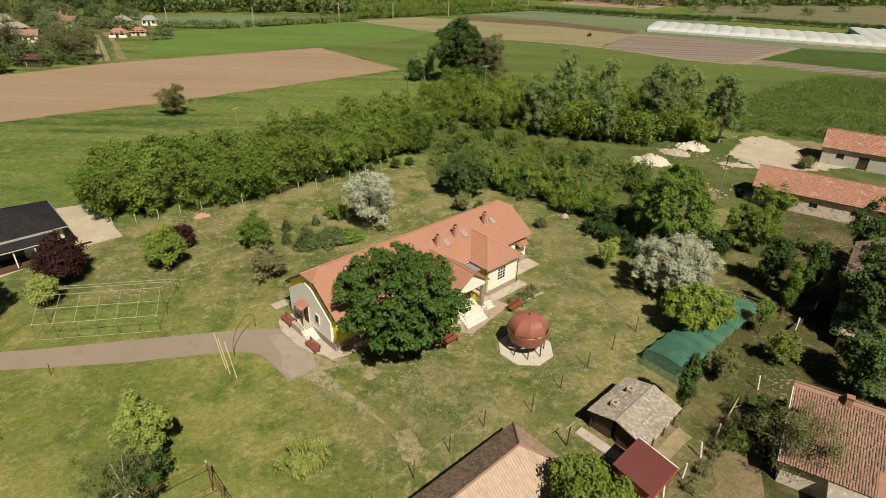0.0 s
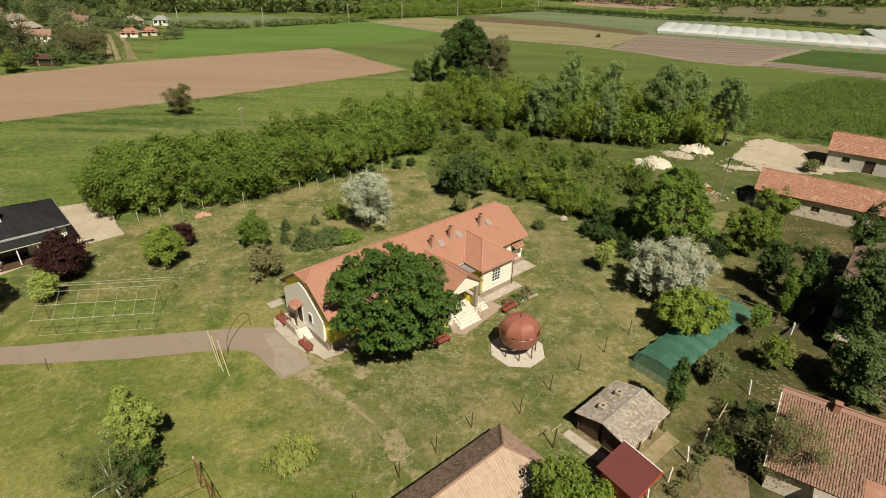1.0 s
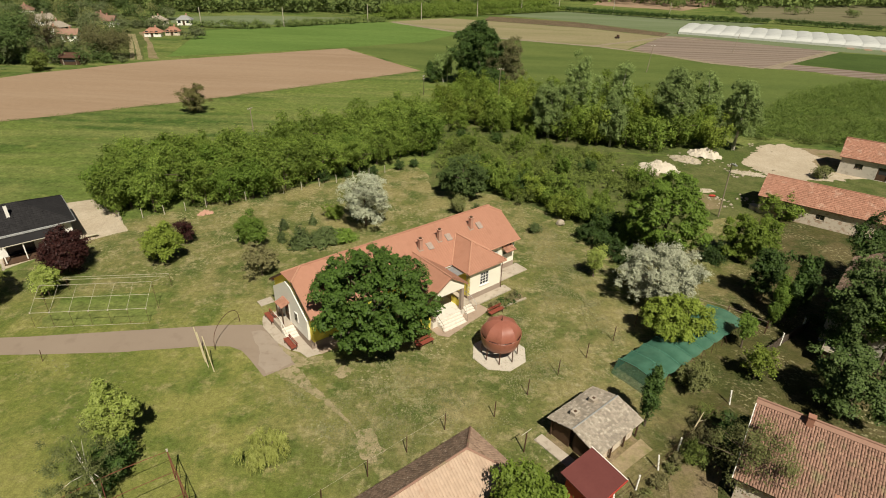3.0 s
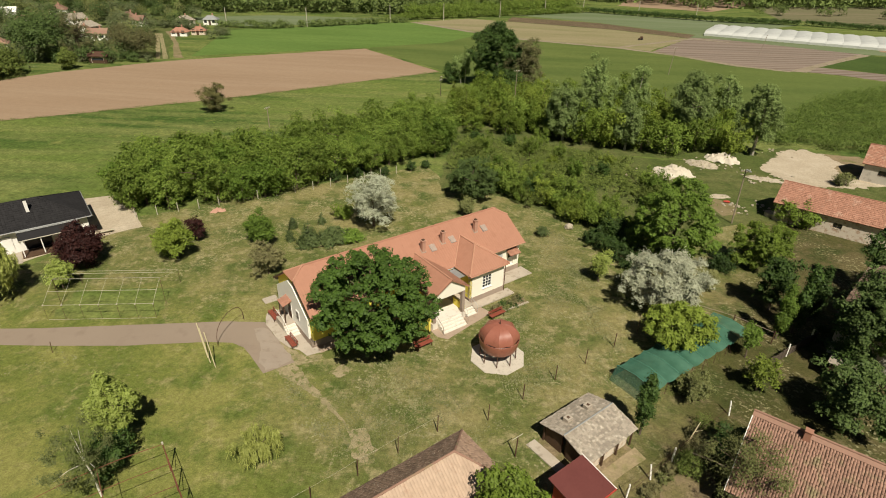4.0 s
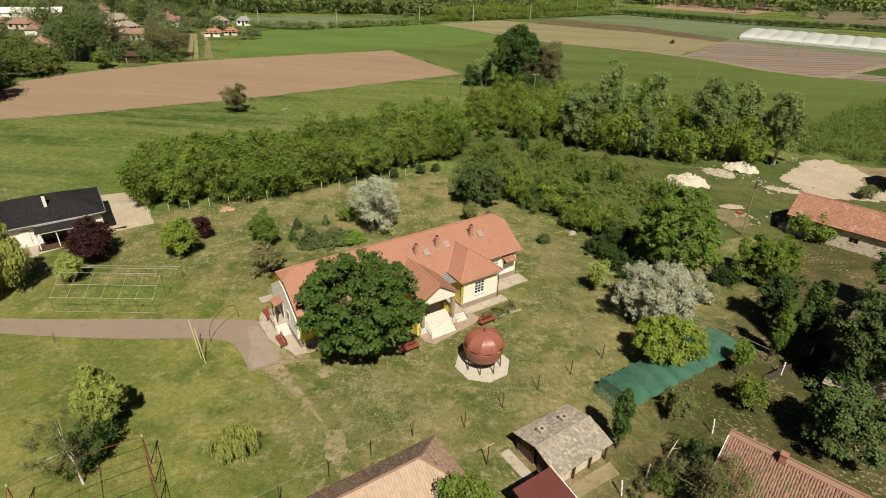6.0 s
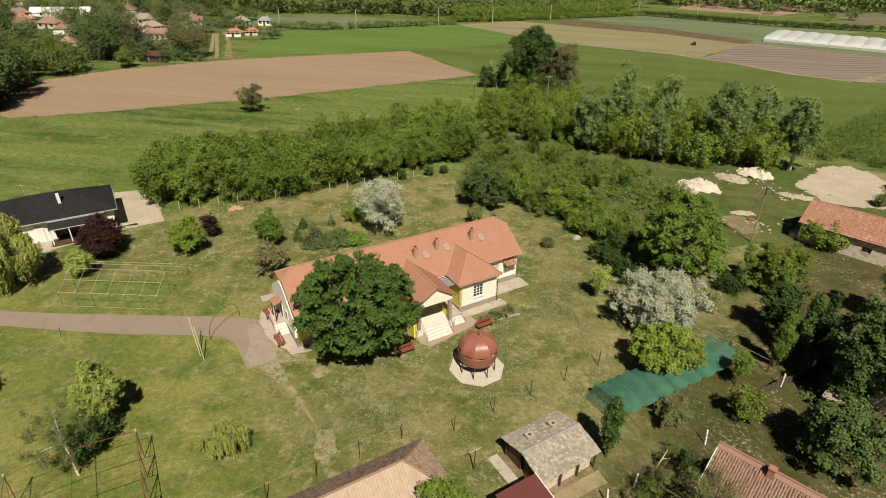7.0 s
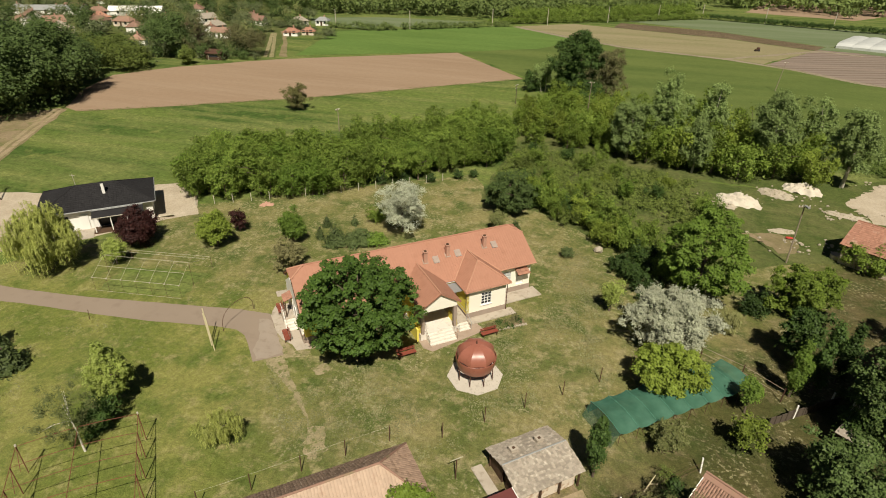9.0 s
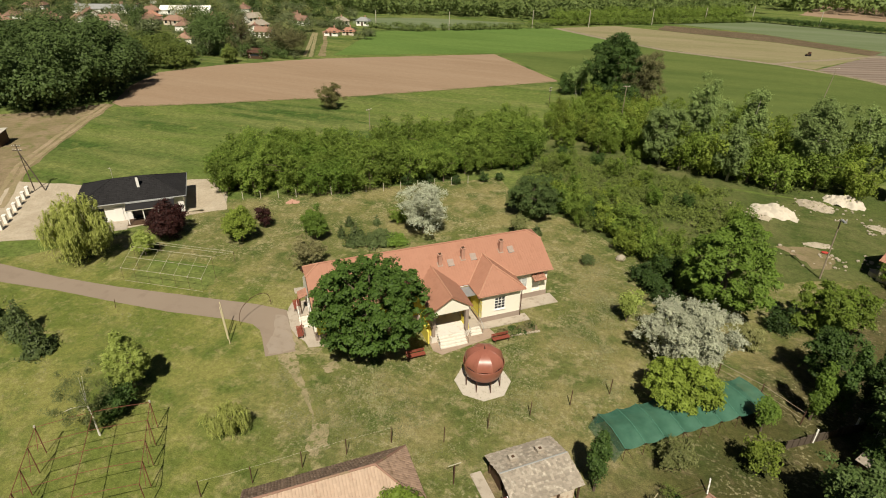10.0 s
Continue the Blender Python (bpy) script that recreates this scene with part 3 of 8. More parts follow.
def conifer(x, y, h, r, material, label, seed=1, leaves=1800, size=0.16, power=1.0, name="conifer", category="conifer", group=""):
    ob = thing(name, pose(x, y, 0), label, category, group)
    rng = np.random.default_rng(seed)
    lobes = []
    k = 9
    for i in range(k):
        f = i / k
        rr = r * (1 - f) ** power
        m = max(1, int(6 * (1 - f)))
        for j in range(m):
            ph = j * 6.283 / m + i + rng.uniform(-0.3, 0.3)
            lobes.append((math.cos(ph) * rr * 0.55, math.sin(ph) * rr * 0.55, h * (0.08 + 0.9 * f), rr * 0.5 + 0.03, rr * 0.5 + 0.03, h * 0.1))
    part("trunk", bars(([(0, 0, -0.1), (0, 0, h * 0.9)], [0.03 * h, 0.008 * h])), BARK, ob)
    q, _ = leaf_quads(lobes, leaves, size, seed, up=0.5, wild=0.6, aspect=2.2)
    part("crown", quads_mesh("crown", q), material, ob)
    return ob


def poplar(x, y, h, r, material, label, seed, leaves=6000, size=0.24, stems=3, bark=None, category="poplar", group="", base=0.22):
    """A clump of slim upright stems, each with its own lens-shaped column of leaves."""
    rng = np.random.default_rng(seed)
    ob = thing("poplar", pose(x, y, 0), label, category, group)
    bm = bmesh.new()
    lobes = []
    for i in range(stems):
        ph = i * 6.283 / stems + rng.uniform(-0.5, 0.5)
        k = 0.0 if i == 0 else rng.uniform(0.3, 0.6) * r
        hh = h * (1.0 if i == 0 else rng.uniform(0.62, 0.9))
        px, py = math.cos(ph) * k, math.sin(ph) * k
        tx, ty = px * 1.5 + rng.uniform(-0.3, 0.3), py * 1.5 + rng.uniform(-0.3, 0.3)
        tube(bm, [(px * 0.6, py * 0.6, -0.1), (px, py, hh * 0.4), (tx, ty, hh * 0.8)], [0.018 * hh, 0.013 * hh, 0.003 * hh], 6)
        m = 16
        for j in range(m):
            f = (j + 0.5) / m
            z = hh * (base + (1 - base) * f)
            w = r * 0.5 * (math.sin(math.pi * (0.16 + 0.76 * f)) ** 0.65) * rng.uniform(0.6, 1.25)
            an = rng.uniform(0, 6.283)
            lobes.append((px + (tx - px) * f + math.cos(an) * w * 0.6, py + (ty - py) * f + math.sin(an) * w * 0.6, z, w * 0.55, w * 0.55, min(w * 1.1, hh * 0.1)))
    part("trunk", bm, bark or BARK, ob)
    q, _ = leaf_quads(lobes, leaves, size, seed, 0.5, 0.9, 1.4, 0.6, 0, 8, 1.0, 1.5)
    part("crown", quads_mesh("crown", q), material, ob)
    return ob


def scatter(poly, gap, seed, jitter=0.35):
    """Places spread over an outline in the plan, about gap apart."""
    rng = random.Random(seed)
    xs, ys = [p[0] for p in poly], [p[1] for p in poly]
    out = []
    y, row = min(ys), 0
    while y < max(ys):
        x = min(xs) + (row % 2) * gap / 2
        while x < max(xs):
            px, py = x + rng.uniform(-jitter, jitter) * gap, y + rng.uniform(-jitter, jitter) * gap
            if inside(np.array([px]), np.array([py]), poly)[0]:
                out.append((px, py))
            x += gap
        y += gap * 0.87
        row += 1
    return out


def grove(protos, places, seed, lo=0.8, hi=1.2):
    """Copies of a few trees at many places, each turned and scaled a little."""
    rng = random.Random(seed)
    for i, (x, y) in enumerate(places):
        s = rng.uniform(lo, hi)
        copy_thing(rng.choice(protos), pose(x, y, 0, 0, 0, rng.uniform(0, 360)) @ Matrix.Diagonal((s * rng.uniform(0.9, 1.1), s * rng.uniform(0.9, 1.1), s, 1)))


def woods(name, places, h, r, material, label, seed, leaves=160, size=1.0, category="wood", spread=0.25, tuft=10, spread_leaf=1.1, rise=0.9):
    """A far wood or scrub too dense to count: one mesh of leaf clumps over many crowns."""
    rng = random.Random(seed)
    lobes = []
    for x, y in places:
        hh, rr = h * rng.uniform(1 - spread, 1 + spread), r * rng.uniform(1 - spread, 1 + spread)
        lobes.append((x, y, hh * 0.5, rr, rr, hh * 0.5))
        for _ in range(3):
            lobes.append((x + rng.uniform(-rr, rr) * 0.8, y + rng.uniform(-rr, rr) * 0.8, hh * rng.uniform(0.45, 0.85), rr * 0.5, rr * 0.5, hh * 0.2))
    q, _ = leaf_quads(lobes, leaves * len(places), size, seed, 0.8, 0.8, 1.5, 0.4, 0, tuft, spread_leaf, rise)
    q[:, :, 2] = np.maximum(q[:, :, 2], 0.02)
    return tagged(part(name, quads_mesh(name, q), material), label, category, kind="stuff")


def line_places(pts, gap, wide=0.0, seed=0):
    rng = random.Random(seed)
    out = []
    for (x0, y0), (x1, y1) in zip(pts, pts[1:]):
        d = math.hypot(x1 - x0, y1 - y0)
        for i in range(int(d / gap)):
            f = (i + rng.uniform(0.2, 0.8)) * gap / d
            out.append((x0 + (x1 - x0) * f + rng.uniform(-wide, wide), y0 + (y1 - y0) * f + rng.uniform(-wide, wide)))
    return out


# ---- ground, fields, roads ----
def yard_grass(name):
    """Dry olive grass round the houses that passes into a greener lawn west of the trodden path."""
    m, nt, b = start(name, 0.92, 0.08)
    v = coords(nt)
    sep = nt.nodes.new("ShaderNodeVectorMath")
    sep.operation = "DOT_PRODUCT"
    sep.inputs[1].default_value = (-0.908, -0.421, 0)
    link(nt, v, sep.inputs[0])
    wob = nt.nodes.new("ShaderNodeMath")
    wob.operation = "MULTIPLY_ADD"
    link(nt, noise_fac(nt, v, 0.16, 0, 1, 5), wob.inputs[0])
    wob.inputs[1].default_value = 16.0
    link(nt, sep.outputs["Value"], wob.inputs[2])
    edge = nt.nodes.new("ShaderNodeMapRange")
    edge.interpolation_type = "SMOOTHSTEP"
    edge.inputs["From Min"].default_value, edge.inputs["From Max"].default_value = -3.0, 8.0
    link(nt, wob.outputs[0], edge.inputs["Value"])

    def blend(lo, hi, t):
        c = ramp_mix(nt, noise_fac(nt, v, 0.085, 0.43, 0.58, 6, 0.62), t[0], t[1])
        c = ramp_mix(nt, noise_fac(nt, v, 0.24, 0.46, 0.63, 7, 0.62), c, t[2])
        return ramp_mix(nt, noise_fac(nt, v, 0.6, lo, hi, 8, 0.72), c, t[3])
    dry = blend(0.50, 0.64, ((0.128, 0.142, 0.042), (0.235, 0.208, 0.088), (0.088, 0.115, 0.031), (0.285, 0.25, 0.125)))
    wet = blend(0.52, 0.70, ((0.136, 0.163, 0.036), (0.222, 0.22, 0.066), (0.104, 0.138, 0.03), (0.285, 0.258, 0.108)))
    # north of the drive the grass is dry again
    ny = nt.nodes.new("ShaderNodeVectorMath")
    ny.operation = "DOT_PRODUCT"
    ny.inputs[1].default_value = (0.12, -1.0, 0)
    link(nt, v, ny.inputs[0])
    nw = nt.nodes.new("ShaderNodeMath")
    nw.operation = "MULTIPLY_ADD"
    link(nt, noise_fac(nt, v, 0.2, 0, 1, 5), nw.inputs[0])
    nw.inputs[1].default_value = 14.0
    link(nt, ny.outputs["Value"], nw.inputs[2])
    north = nt.nodes.new("ShaderNodeMapRange")
    north.inputs["From Min"].default_value, north.inputs["From Max"].default_value = -47.0, -36.0
    link(nt, nw.outputs[0], north.inputs["Value"])
    both = nt.nodes.new("ShaderNodeMath")
    both.operation = "MULTIPLY"
    link(nt, edge.outputs["Result"], both.inputs[0])
    link(nt, north.outputs["Result"], both.inputs[1])
    col = ramp_mix(nt, both.outputs[0], dry, wet)
    # the vegetable garden in the east is browner, and darkened to hold the trees' shade
    gx = nt.nodes.new("ShaderNodeVectorMath")
    gx.operation = "DOT_PRODUCT"
    gx.inputs[1].default_value = (0.86, -0.5, 0)
    link(nt, v, gx.inputs[0])
    gw = nt.nodes.new("ShaderNodeMath")
    gw.operation = "MULTIPLY_ADD"
    link(nt, noise_fac(nt, v, 0.3, 0, 1, 6), gw.inputs[0])
    gw.inputs[1].default_value = 9.0
    link(nt, gx.outputs["Value"], gw.inputs[2])
    ge = nt.nodes.new("ShaderNodeMapRange")
    ge.inputs["From Min"].default_value, ge.inputs["From Max"].default_value = 2.0, 9.0
    link(nt, gw.outputs[0], ge.inputs["Value"])
    soil = blend(0.54, 0.7, ((0.076, 0.074, 0.026), (0.12, 0.10, 0.046), (0.052, 0.064, 0.019), (0.165, 0.133, 0.074)))
    col = ramp_mix(nt, ge.outputs["Result"], col, soil)
    # clumps of pale weed heads, dense in patches and thinned out on the lawn
    patchy = nt.nodes.new("ShaderNodeMath")
    patchy.operation = "MULTIPLY"
    link(nt, noise_fac(nt, v, 0.19, 0.47, 0.6, 3), patchy.inputs[0])
    link(nt, noise_fac(nt, v, 2.7, 0.54, 0.63, 3, 0.6), patchy.inputs[1])
    thin = nt.nodes.new("ShaderNodeMapRange")
    thin.inputs["To Min"].default_value, thin.inputs["To Max"].default_value = 0.8, 0.15
    link(nt, both.outputs[0], thin.inputs["Value"])
    weeds = nt.nodes.new("ShaderNodeMath")
    weeds.operation = "MULTIPLY"
    link(nt, patchy.outputs[0], weeds.inputs[0])
    link(nt, thin.outputs["Result"], weeds.inputs[1])
    col = ramp_mix(nt, weeds.outputs[0], col, (0.33, 0.30, 0.17))
    f3, f4 = noise_fac(nt, v, 2.2, 0.3, 0.7, 6, 0.7), noise_fac(nt, v, 9.0, 0.3, 0.7, 4, 0.7)
    for f, amount in ((f3, 0.3), (f4, 0.3)):
        h = nt.nodes.new("ShaderNodeHueSaturation")
        r = nt.nodes.new("ShaderNodeMapRange")
        r.inputs["To Min"].default_value, r.inputs["To Max"].default_value = 1 - amount, 1 + amount
        link(nt, f, r.inputs["Value"])
        link(nt, r.outputs["Result"], h.inputs["Value"])
        link(nt, col, h.inputs["Color"])
        col = h.outputs["Color"]
    link(nt, col, b.inputs["Base Color"])
    bump(nt, b, f4, 0.6, 0.06)
    return m


GRASS = yard_grass("yard_grass")
bm = bmesh.new()
bmesh.ops.create_circle(bm, cap_ends=True, segments=64, radius=3500)
tagged(part("ground", bm, MEADOW), "flat green meadow land reaching to the horizon", "ground", kind="structure")
sheet("ground_yard", [(-46, 61), (-7.6, 91.5), (-1, 82), (9.5, 79), (17, 73.5), (24, 66), (29, 65), (34, 73), (44, 78), (62, 80), (82, 72), (85, -40), (-80, -40), (-70, 26), (-62, 33), (-54, 38), (-47, 50)], 0.012, GRASS,
      "mown village yard with dry olive grass and green lawn", "yard", 1.5, 0.5)
sheet("field_brown", [(-17, 177.5), (-51, 216), (-91.5, 185.5), (-104, 175.4), (-112, 167.3), (-119, 157.2), (-126, 149.6), (-130.5, 140), (-134, 131), (-125, 113), (-113, 98), (-107.5, 96.1), (-91.7, 107.4), (-61.8, 132.2)], 0.03, SOIL, "freshly tilled bare brown field", "field", 3, 0.5)
sheet("field_crop", [(-104, 184), (-124, 250), (-61, 306), (-50, 309), (-9.8, 274), (46.4, 247), (100, 206.5), (141, 187.5), (190, 160), (112, 150), (92, 165), (64, 122), (40, 140), (0, 165), (-15.5, 178.5), (-50.5, 218)], 0.02, CROP, "even bright green young crop field", "field", 3, 0.6)
sheet("field_crop_bright", [(-104, 184.5), (-124, 250), (-61, 305.5), (-50, 308.5), (-9.8, 273.5), (-24, 240), (-50.3, 219)], 0.026, CROPBRIGHT, "bright green young cereal field beside the village", "field", 3, 0.6)
sheet("field_stubble", [(-48, 312), (-18, 284), (9, 262.5), (49, 247.5), (60, 241), (86, 286), (54, 309.5), (0, 329.8), (-22, 338)], 0.022, TAN, "pale tan stubble field beyond the crop", "field", 3, 0.6)
sheet("field_beds", [(61, 240), (70, 232.3), (86, 215.6), (100, 207.5), (147, 256.5), (124, 272), (103, 287), (88, 290)], 0.024, BEDS, "brown vegetable beds with pale mulch rows", "field", 3, 0.5)
sheet("field_green_margin", [(88, 290.5), (103, 287.5), (124, 272.5), (147, 257), (182, 246), (188, 258), (97, 300), (94, 302)], 0.028, PALECROP, "pale green margin before the polytunnels", "field", 3, 0.4)
sheet("track_beds_east", [(99.5, 207.6), (105, 206.5), (114.5, 219), (149.5, 254), (147, 256.8)], 0.036, PALETRACK, "pale track beside the vegetable beds", "track", 3, 0.4)
sheet("field_strip", [(103, 208.5), (113.4, 219), (129, 210.8), (146, 200.5), (190, 176), (189, 160), (141, 184.5), (128.5, 193.2), (115.5, 203.5)], 0.03, BEDS, "brown mulched strip along the crop", "field", 3, 0.4)
sheet("field_dark_crop", [(114.5, 220.5), (148.5, 253), (182, 245), (230, 205), (192, 176.5), (147, 201.3), (130, 211.6)], 0.026, CROPDARK, "dark green crop beside the vegetable beds", "field", 3, 0.5)
sheet("field_pale_crop", [(6, 366), (50.5, 341), (93.5, 302), (104, 308), (166, 365), (51, 402.5)], 0.022, PALECROP, "pale bluish green cereal field", "field", 3, 0.6)
sheet("field_pale_left", [(-150, 272), (-118, 268), (-80, 300), (-70, 322), (-128, 318), (-165, 296)], 0.022, PALECROP, "pale green strip before the wood", "field", 3, 0.6)
sheet("ground_waste", [(26, 77), (31, 90), (30, 103), (50, 103.5), (56, 111), (62, 115.5), (90, 104), (82, 71.5), (62, 79), (44, 77), (34, 72), (28.6, 65.5)], 0.016, WASTE, "rough dark olive waste grass round the rubble", "waste ground", 2, 0.8)
sheet("ground_scrub", [(-3, 80), (7, 79.3), (15, 74), (24, 66), (29, 66), (31, 80), (30, 104), (52, 104), (55, 113), (48, 125), (12, 153), (-10, 138), (-4, 111), (-4, 90)], 0.019, WASTE, "rough dark olive grass under the scrub", "waste ground", 2, 0.8)
sheet("field_dark_strip", [(0, 331), (54, 311), (86.5, 287), (93, 301), (50.5, 339.5), (2, 355)], 0.026, SOILDARK, "dark moist tilled strip beside the pale crop", "field", 3, 0.6)
sheet("track_field", [(-50.5, 308), (-20, 280.5), (8, 258.5), (48, 244.5), (67.5, 231), (83, 213.5), (100, 205.5), (100.5, 208), (86, 215.5), (70, 232.5), (49.5, 247.3), (9, 262), (-18, 283.6), (-48, 311.5)], 0.03, PALETRACK, "pale dirt track along the crop field", "track", 3, 0.5)
sheet("track_beds", [(47, 247.8), (49, 246.5), (88, 284), (101, 277), (103, 279), (88, 288)], 0.034, PALETRACK, "pale track between stubble and vegetable beds", "track", 3, 0.5)
sheet("field_far_tan", [(170, 400), (320, 345), (480, 430), (330, 560), (190, 500)], 0.03, FARLAND, "far fallow land in green and brown stripes", "field", 6, 2)
sheet("field_far_soil", [(80, 470), (140, 440), (220, 560), (120, 620)], 0.03, SOIL, "far bare brown arable strip", "field", 6, 2)
sheet("field_far_green", [(230, 360), (420, 250), (620, 420), (480, 420), (330, 345)], 0.02, PALECROP, "far pale green arable land", "field", 6, 2)
sheet("ground_sand_house", [(-41, 60.3), (-49.6, 70.5), (-57, 66), (-64, 60), (-60, 50), (-50, 47.5), (-45.5, 55)], 0.03, SAND, "levelled pale sandy ground round the new house", "sand", 1.2, 0.35)
sheet("ground_sand_front", [(-50.5, 47.5), (-55.5, 42.6), (-62, 38.6), (-76, 45), (-80, 54), (-68, 58), (-60, 53)], 0.034, SAND, "pale sandy forecourt of the new house", "sand", 1.2, 0.35)
sheet("ground_track", [(-70, 45), (-79.7, 54.5), (-85.3, 59.5), (-95.6, 74), (-111.1, 96.8), (-113.5, 97), (-118, 88), (-128, 76), (-122, 58), (-100, 44), (-80, 37)], 0.03, TRACKDIRT, "sandy field track between meadow and grove", "track", 2, 0.7)
for off in (0.7, 2.5):
    line = [(-70.5, 46.5), (-79.7, 54.5), (-85.3, 59.5), (-95.6, 74), (-111.1, 96.8)]
    left = [(x - off * 0.82, y + off * -0.3) for x, y in line]
    sheet("track_rut", left + [(x - 0.9, y - 0.35) for x, y in left[::-1]], 0.045, DRYDIRT, "pale wheel rut of the field track", "track", 1.5, 0.25)
sheet("ground_sand_barn", [(52.9, 101.4), (57, 108), (61, 113), (66, 114.5), (75, 108), (86, 100), (66, 93.8), (54.6, 93.7)], 0.03, SAND, "bare pale sand beside the old barns", "sand", 0.7, 1.3)
sheet("ground_barn_earth", [(68.5, 112.5), (74.4, 112.0), (77.3, 108.4), (72.5, 102.0), (67.0, 99.8), (66.4, 104.3), (69.6, 107.0)], 0.036, TRACKDIRT, "bare brown earth beside the sand", "waste ground", 0.7, 0.9)
sheet("ground_debris", [(35.6, 83.2), (37.8, 84.2), (40.8, 84.6), (42.6, 82.6), (42.0, 79.6), (39.6, 78.4), (37.6, 80.6)], 0.03, TRACKDIRT, "bare brown ground with scattered debris", "waste ground", 0.7, 0.7)
sheet("lane_village", [(-107.9, 177.5), (-112.4, 176.7), (-130, 206), (-147.5, 232), (-190, 300), (-187, 301), (-144.6, 233), (-126.5, 207)], 0.03, WASTE, "grassy strip of the village lane", "lane", 3, 0.4)
for k in (0.22, 0.72):
    a, b = Vector((-112.4 + 4.5 * k, 176.7 + 0.8 * k)), Vector((-147.3 + 2.6 * k, 232 + k))
    d = (b - a).normalized()
    n = Vector((d.y, -d.x)) * 0.7
    sheet("lane_rut", [(a - n)[:], (a + n)[:], (b + n)[:], (b - n)[:]], 0.045, PATHSAND, "pale wheel rut in the village lane", "lane", 2, 0.35)
sheet("lane_path", [(-107.9, 179.6), (-104.6, 180.2), (-127.4, 214.8), (-145, 240), (-147, 239), (-129.0, 214.5)], 0.042, TRACKDIRT, "pale sandy strip beside the lane", "lane", 2, 0.5)
sheet("ground_village", [(-112, 180), (-134, 163), (-160, 157), (-240, 150), (-350, 160), (-420, 300), (-230, 315), (-158, 287), (-142, 247), (-128, 214)], 0.016, WASTE, "grassy village gardens and trodden yards", "village ground", 4, 1)
sheet("road", [(-75, 30), (-65, 33.6), (-54.6, 35.6), (-45.5, 36.5), (-37.2, 37.9), (-29.9, 39.6), (-21.6, 41.5), (-19.3, 42), (-15.9, 42.4), (-10.7, 37.0), (-12.9, 35.1), (-15.1, 37.3), (-16.2, 38.3), (-17.6, 38.8), (-20.2, 38.5), (-27.2, 36.8), (-34.6, 35.6), (-42.5, 34.5), (-50.2, 32.9), (-60, 30.4), (-75, 26)], 0.03, ASPHALT,
      "worn pinkish grey asphalt drive with a turning end", "road", 0.8, 0.06)
sheet("ground_frame_grass", [(-37.4, 39.6), (-27.0, 41.7), (-28.0, 46.8), (-32.5, 46.2), (-38.4, 44.6)], 0.02, MEADOW, "greener grass inside the pipe frame", "grass", 0.5, 0.5)
sheet("road_dusty_end", [(-15.6, 41.6), (-13.4, 39.8), (-10.9, 37.1), (-12.8, 35.4), (-14.0, 36.6), (-14.4, 38.2), (-15.4, 39.6), (-16.6, 41.2)], 0.036, DUSTY, "pale dusty end of the asphalt drive", "road", 0.5, 0.35)
sheet("path", [(-12.6, 36.6), (-11.0, 37.3), (-9.9, 36.2), (-8.5, 34.75), (-6.5, 33.0), (-4.4, 31.05), (-2.6, 29.1), (-2.75, 29.0), (-4.5, 30.9), (-6.9, 32.7), (-9.3, 34.2), (-11.2, 35.1)], 0.024, PATHSAND, "narrow trodden earth path across the grass", "path", 0.3, 0.32)
sheet("ground_worn_patch", [(-7.2, 36.0), (-5.9, 35.7), (-5.3, 36.9), (-6.4, 37.5)], 0.024, PATHSAND, "worn bare patch in the grass", "ground", 0.3, 0.25)
sheet("ground_bare_end", [(-3.6, 30.0), (-2.2, 30.2), (-0.9, 28.2), (-1.6, 26.8), (-3.0, 28.0)], 0.02, PATHSAND, "bare sandy patch at the end of the path", "ground", 0.3, 0.45)
sheet("ground_bare_bed", [(18.6, 25.4), (21.4, 29.6), (23.6, 31.6), (24.2, 29.4), (22.6, 25.6), (20.4, 22.0)], 0.022, DIRT, "bare brown garden soil by the fence", "soil", 0.8, 0.5)


def tufts(name, poly, n, size, material, label, seed, clump=0.5, flat=0.5, grain=0.35):
    """Grass tufts or flower heads, thicker in patches, over an outline in the plan."""
    rng = np.random.default_rng(seed)
    xs, ys = [p[0] for p in poly], [p[1] for p in poly]
    pts = []
    while len(pts) < n:
        x, y = rng.uniform(min(xs), max(xs), 4000), rng.uniform(min(ys), max(ys), 4000)
        keep = inside(x, y, poly)
        for px, py in zip(x[keep], y[keep]):
            if noise.noise(Vector((px * grain, py * grain, seed))) + 0.6 * noise.noise(Vector((px * grain * 3, py * grain * 3, seed + 9))) > clump - rng.uniform(0, 0.5):
                pts.append((px, py))
    p = np.array(pts[:n])
    c = np.column_stack([p, np.full(len(p), 0.02)])
    an = rng.uniform(0, 6.283, len(p))
    t = np.column_stack([np.cos(an), np.sin(an), np.zeros(len(p))])
    b = np.column_stack([-np.sin(an) * flat, np.cos(an) * flat, np.sqrt(1 - flat ** 2) * np.ones(len(p))])
    s = size * rng.uniform(0.5, 1.5, len(p))[:, None]
    return tagged(part(name, quads_mesh(name, np.stack([c - t * s * 0.5, c + t * s * 0.5, c + t * s * 0.4 + b * s, c - t * s * 0.4 + b * s], 1)), material), label, "grass", kind="stuff")


L_WEED = leaf("pale_sage_weed", (0.15, 0.152, 0.065), (0.215, 0.205, 0.105), 0.2)
tufts("grass_straw", [(-12, 36), (-2, 40), (8, 46), (16, 56), (12, 68), (20, 62), (22, 50), (18, 38), (10, 32), (0, 26), (-8, 30)], 9000, 0.08, L_WEED, "pale weed heads in dense patches on the grass", 61, 0.42, 0.85, grain=0.16)
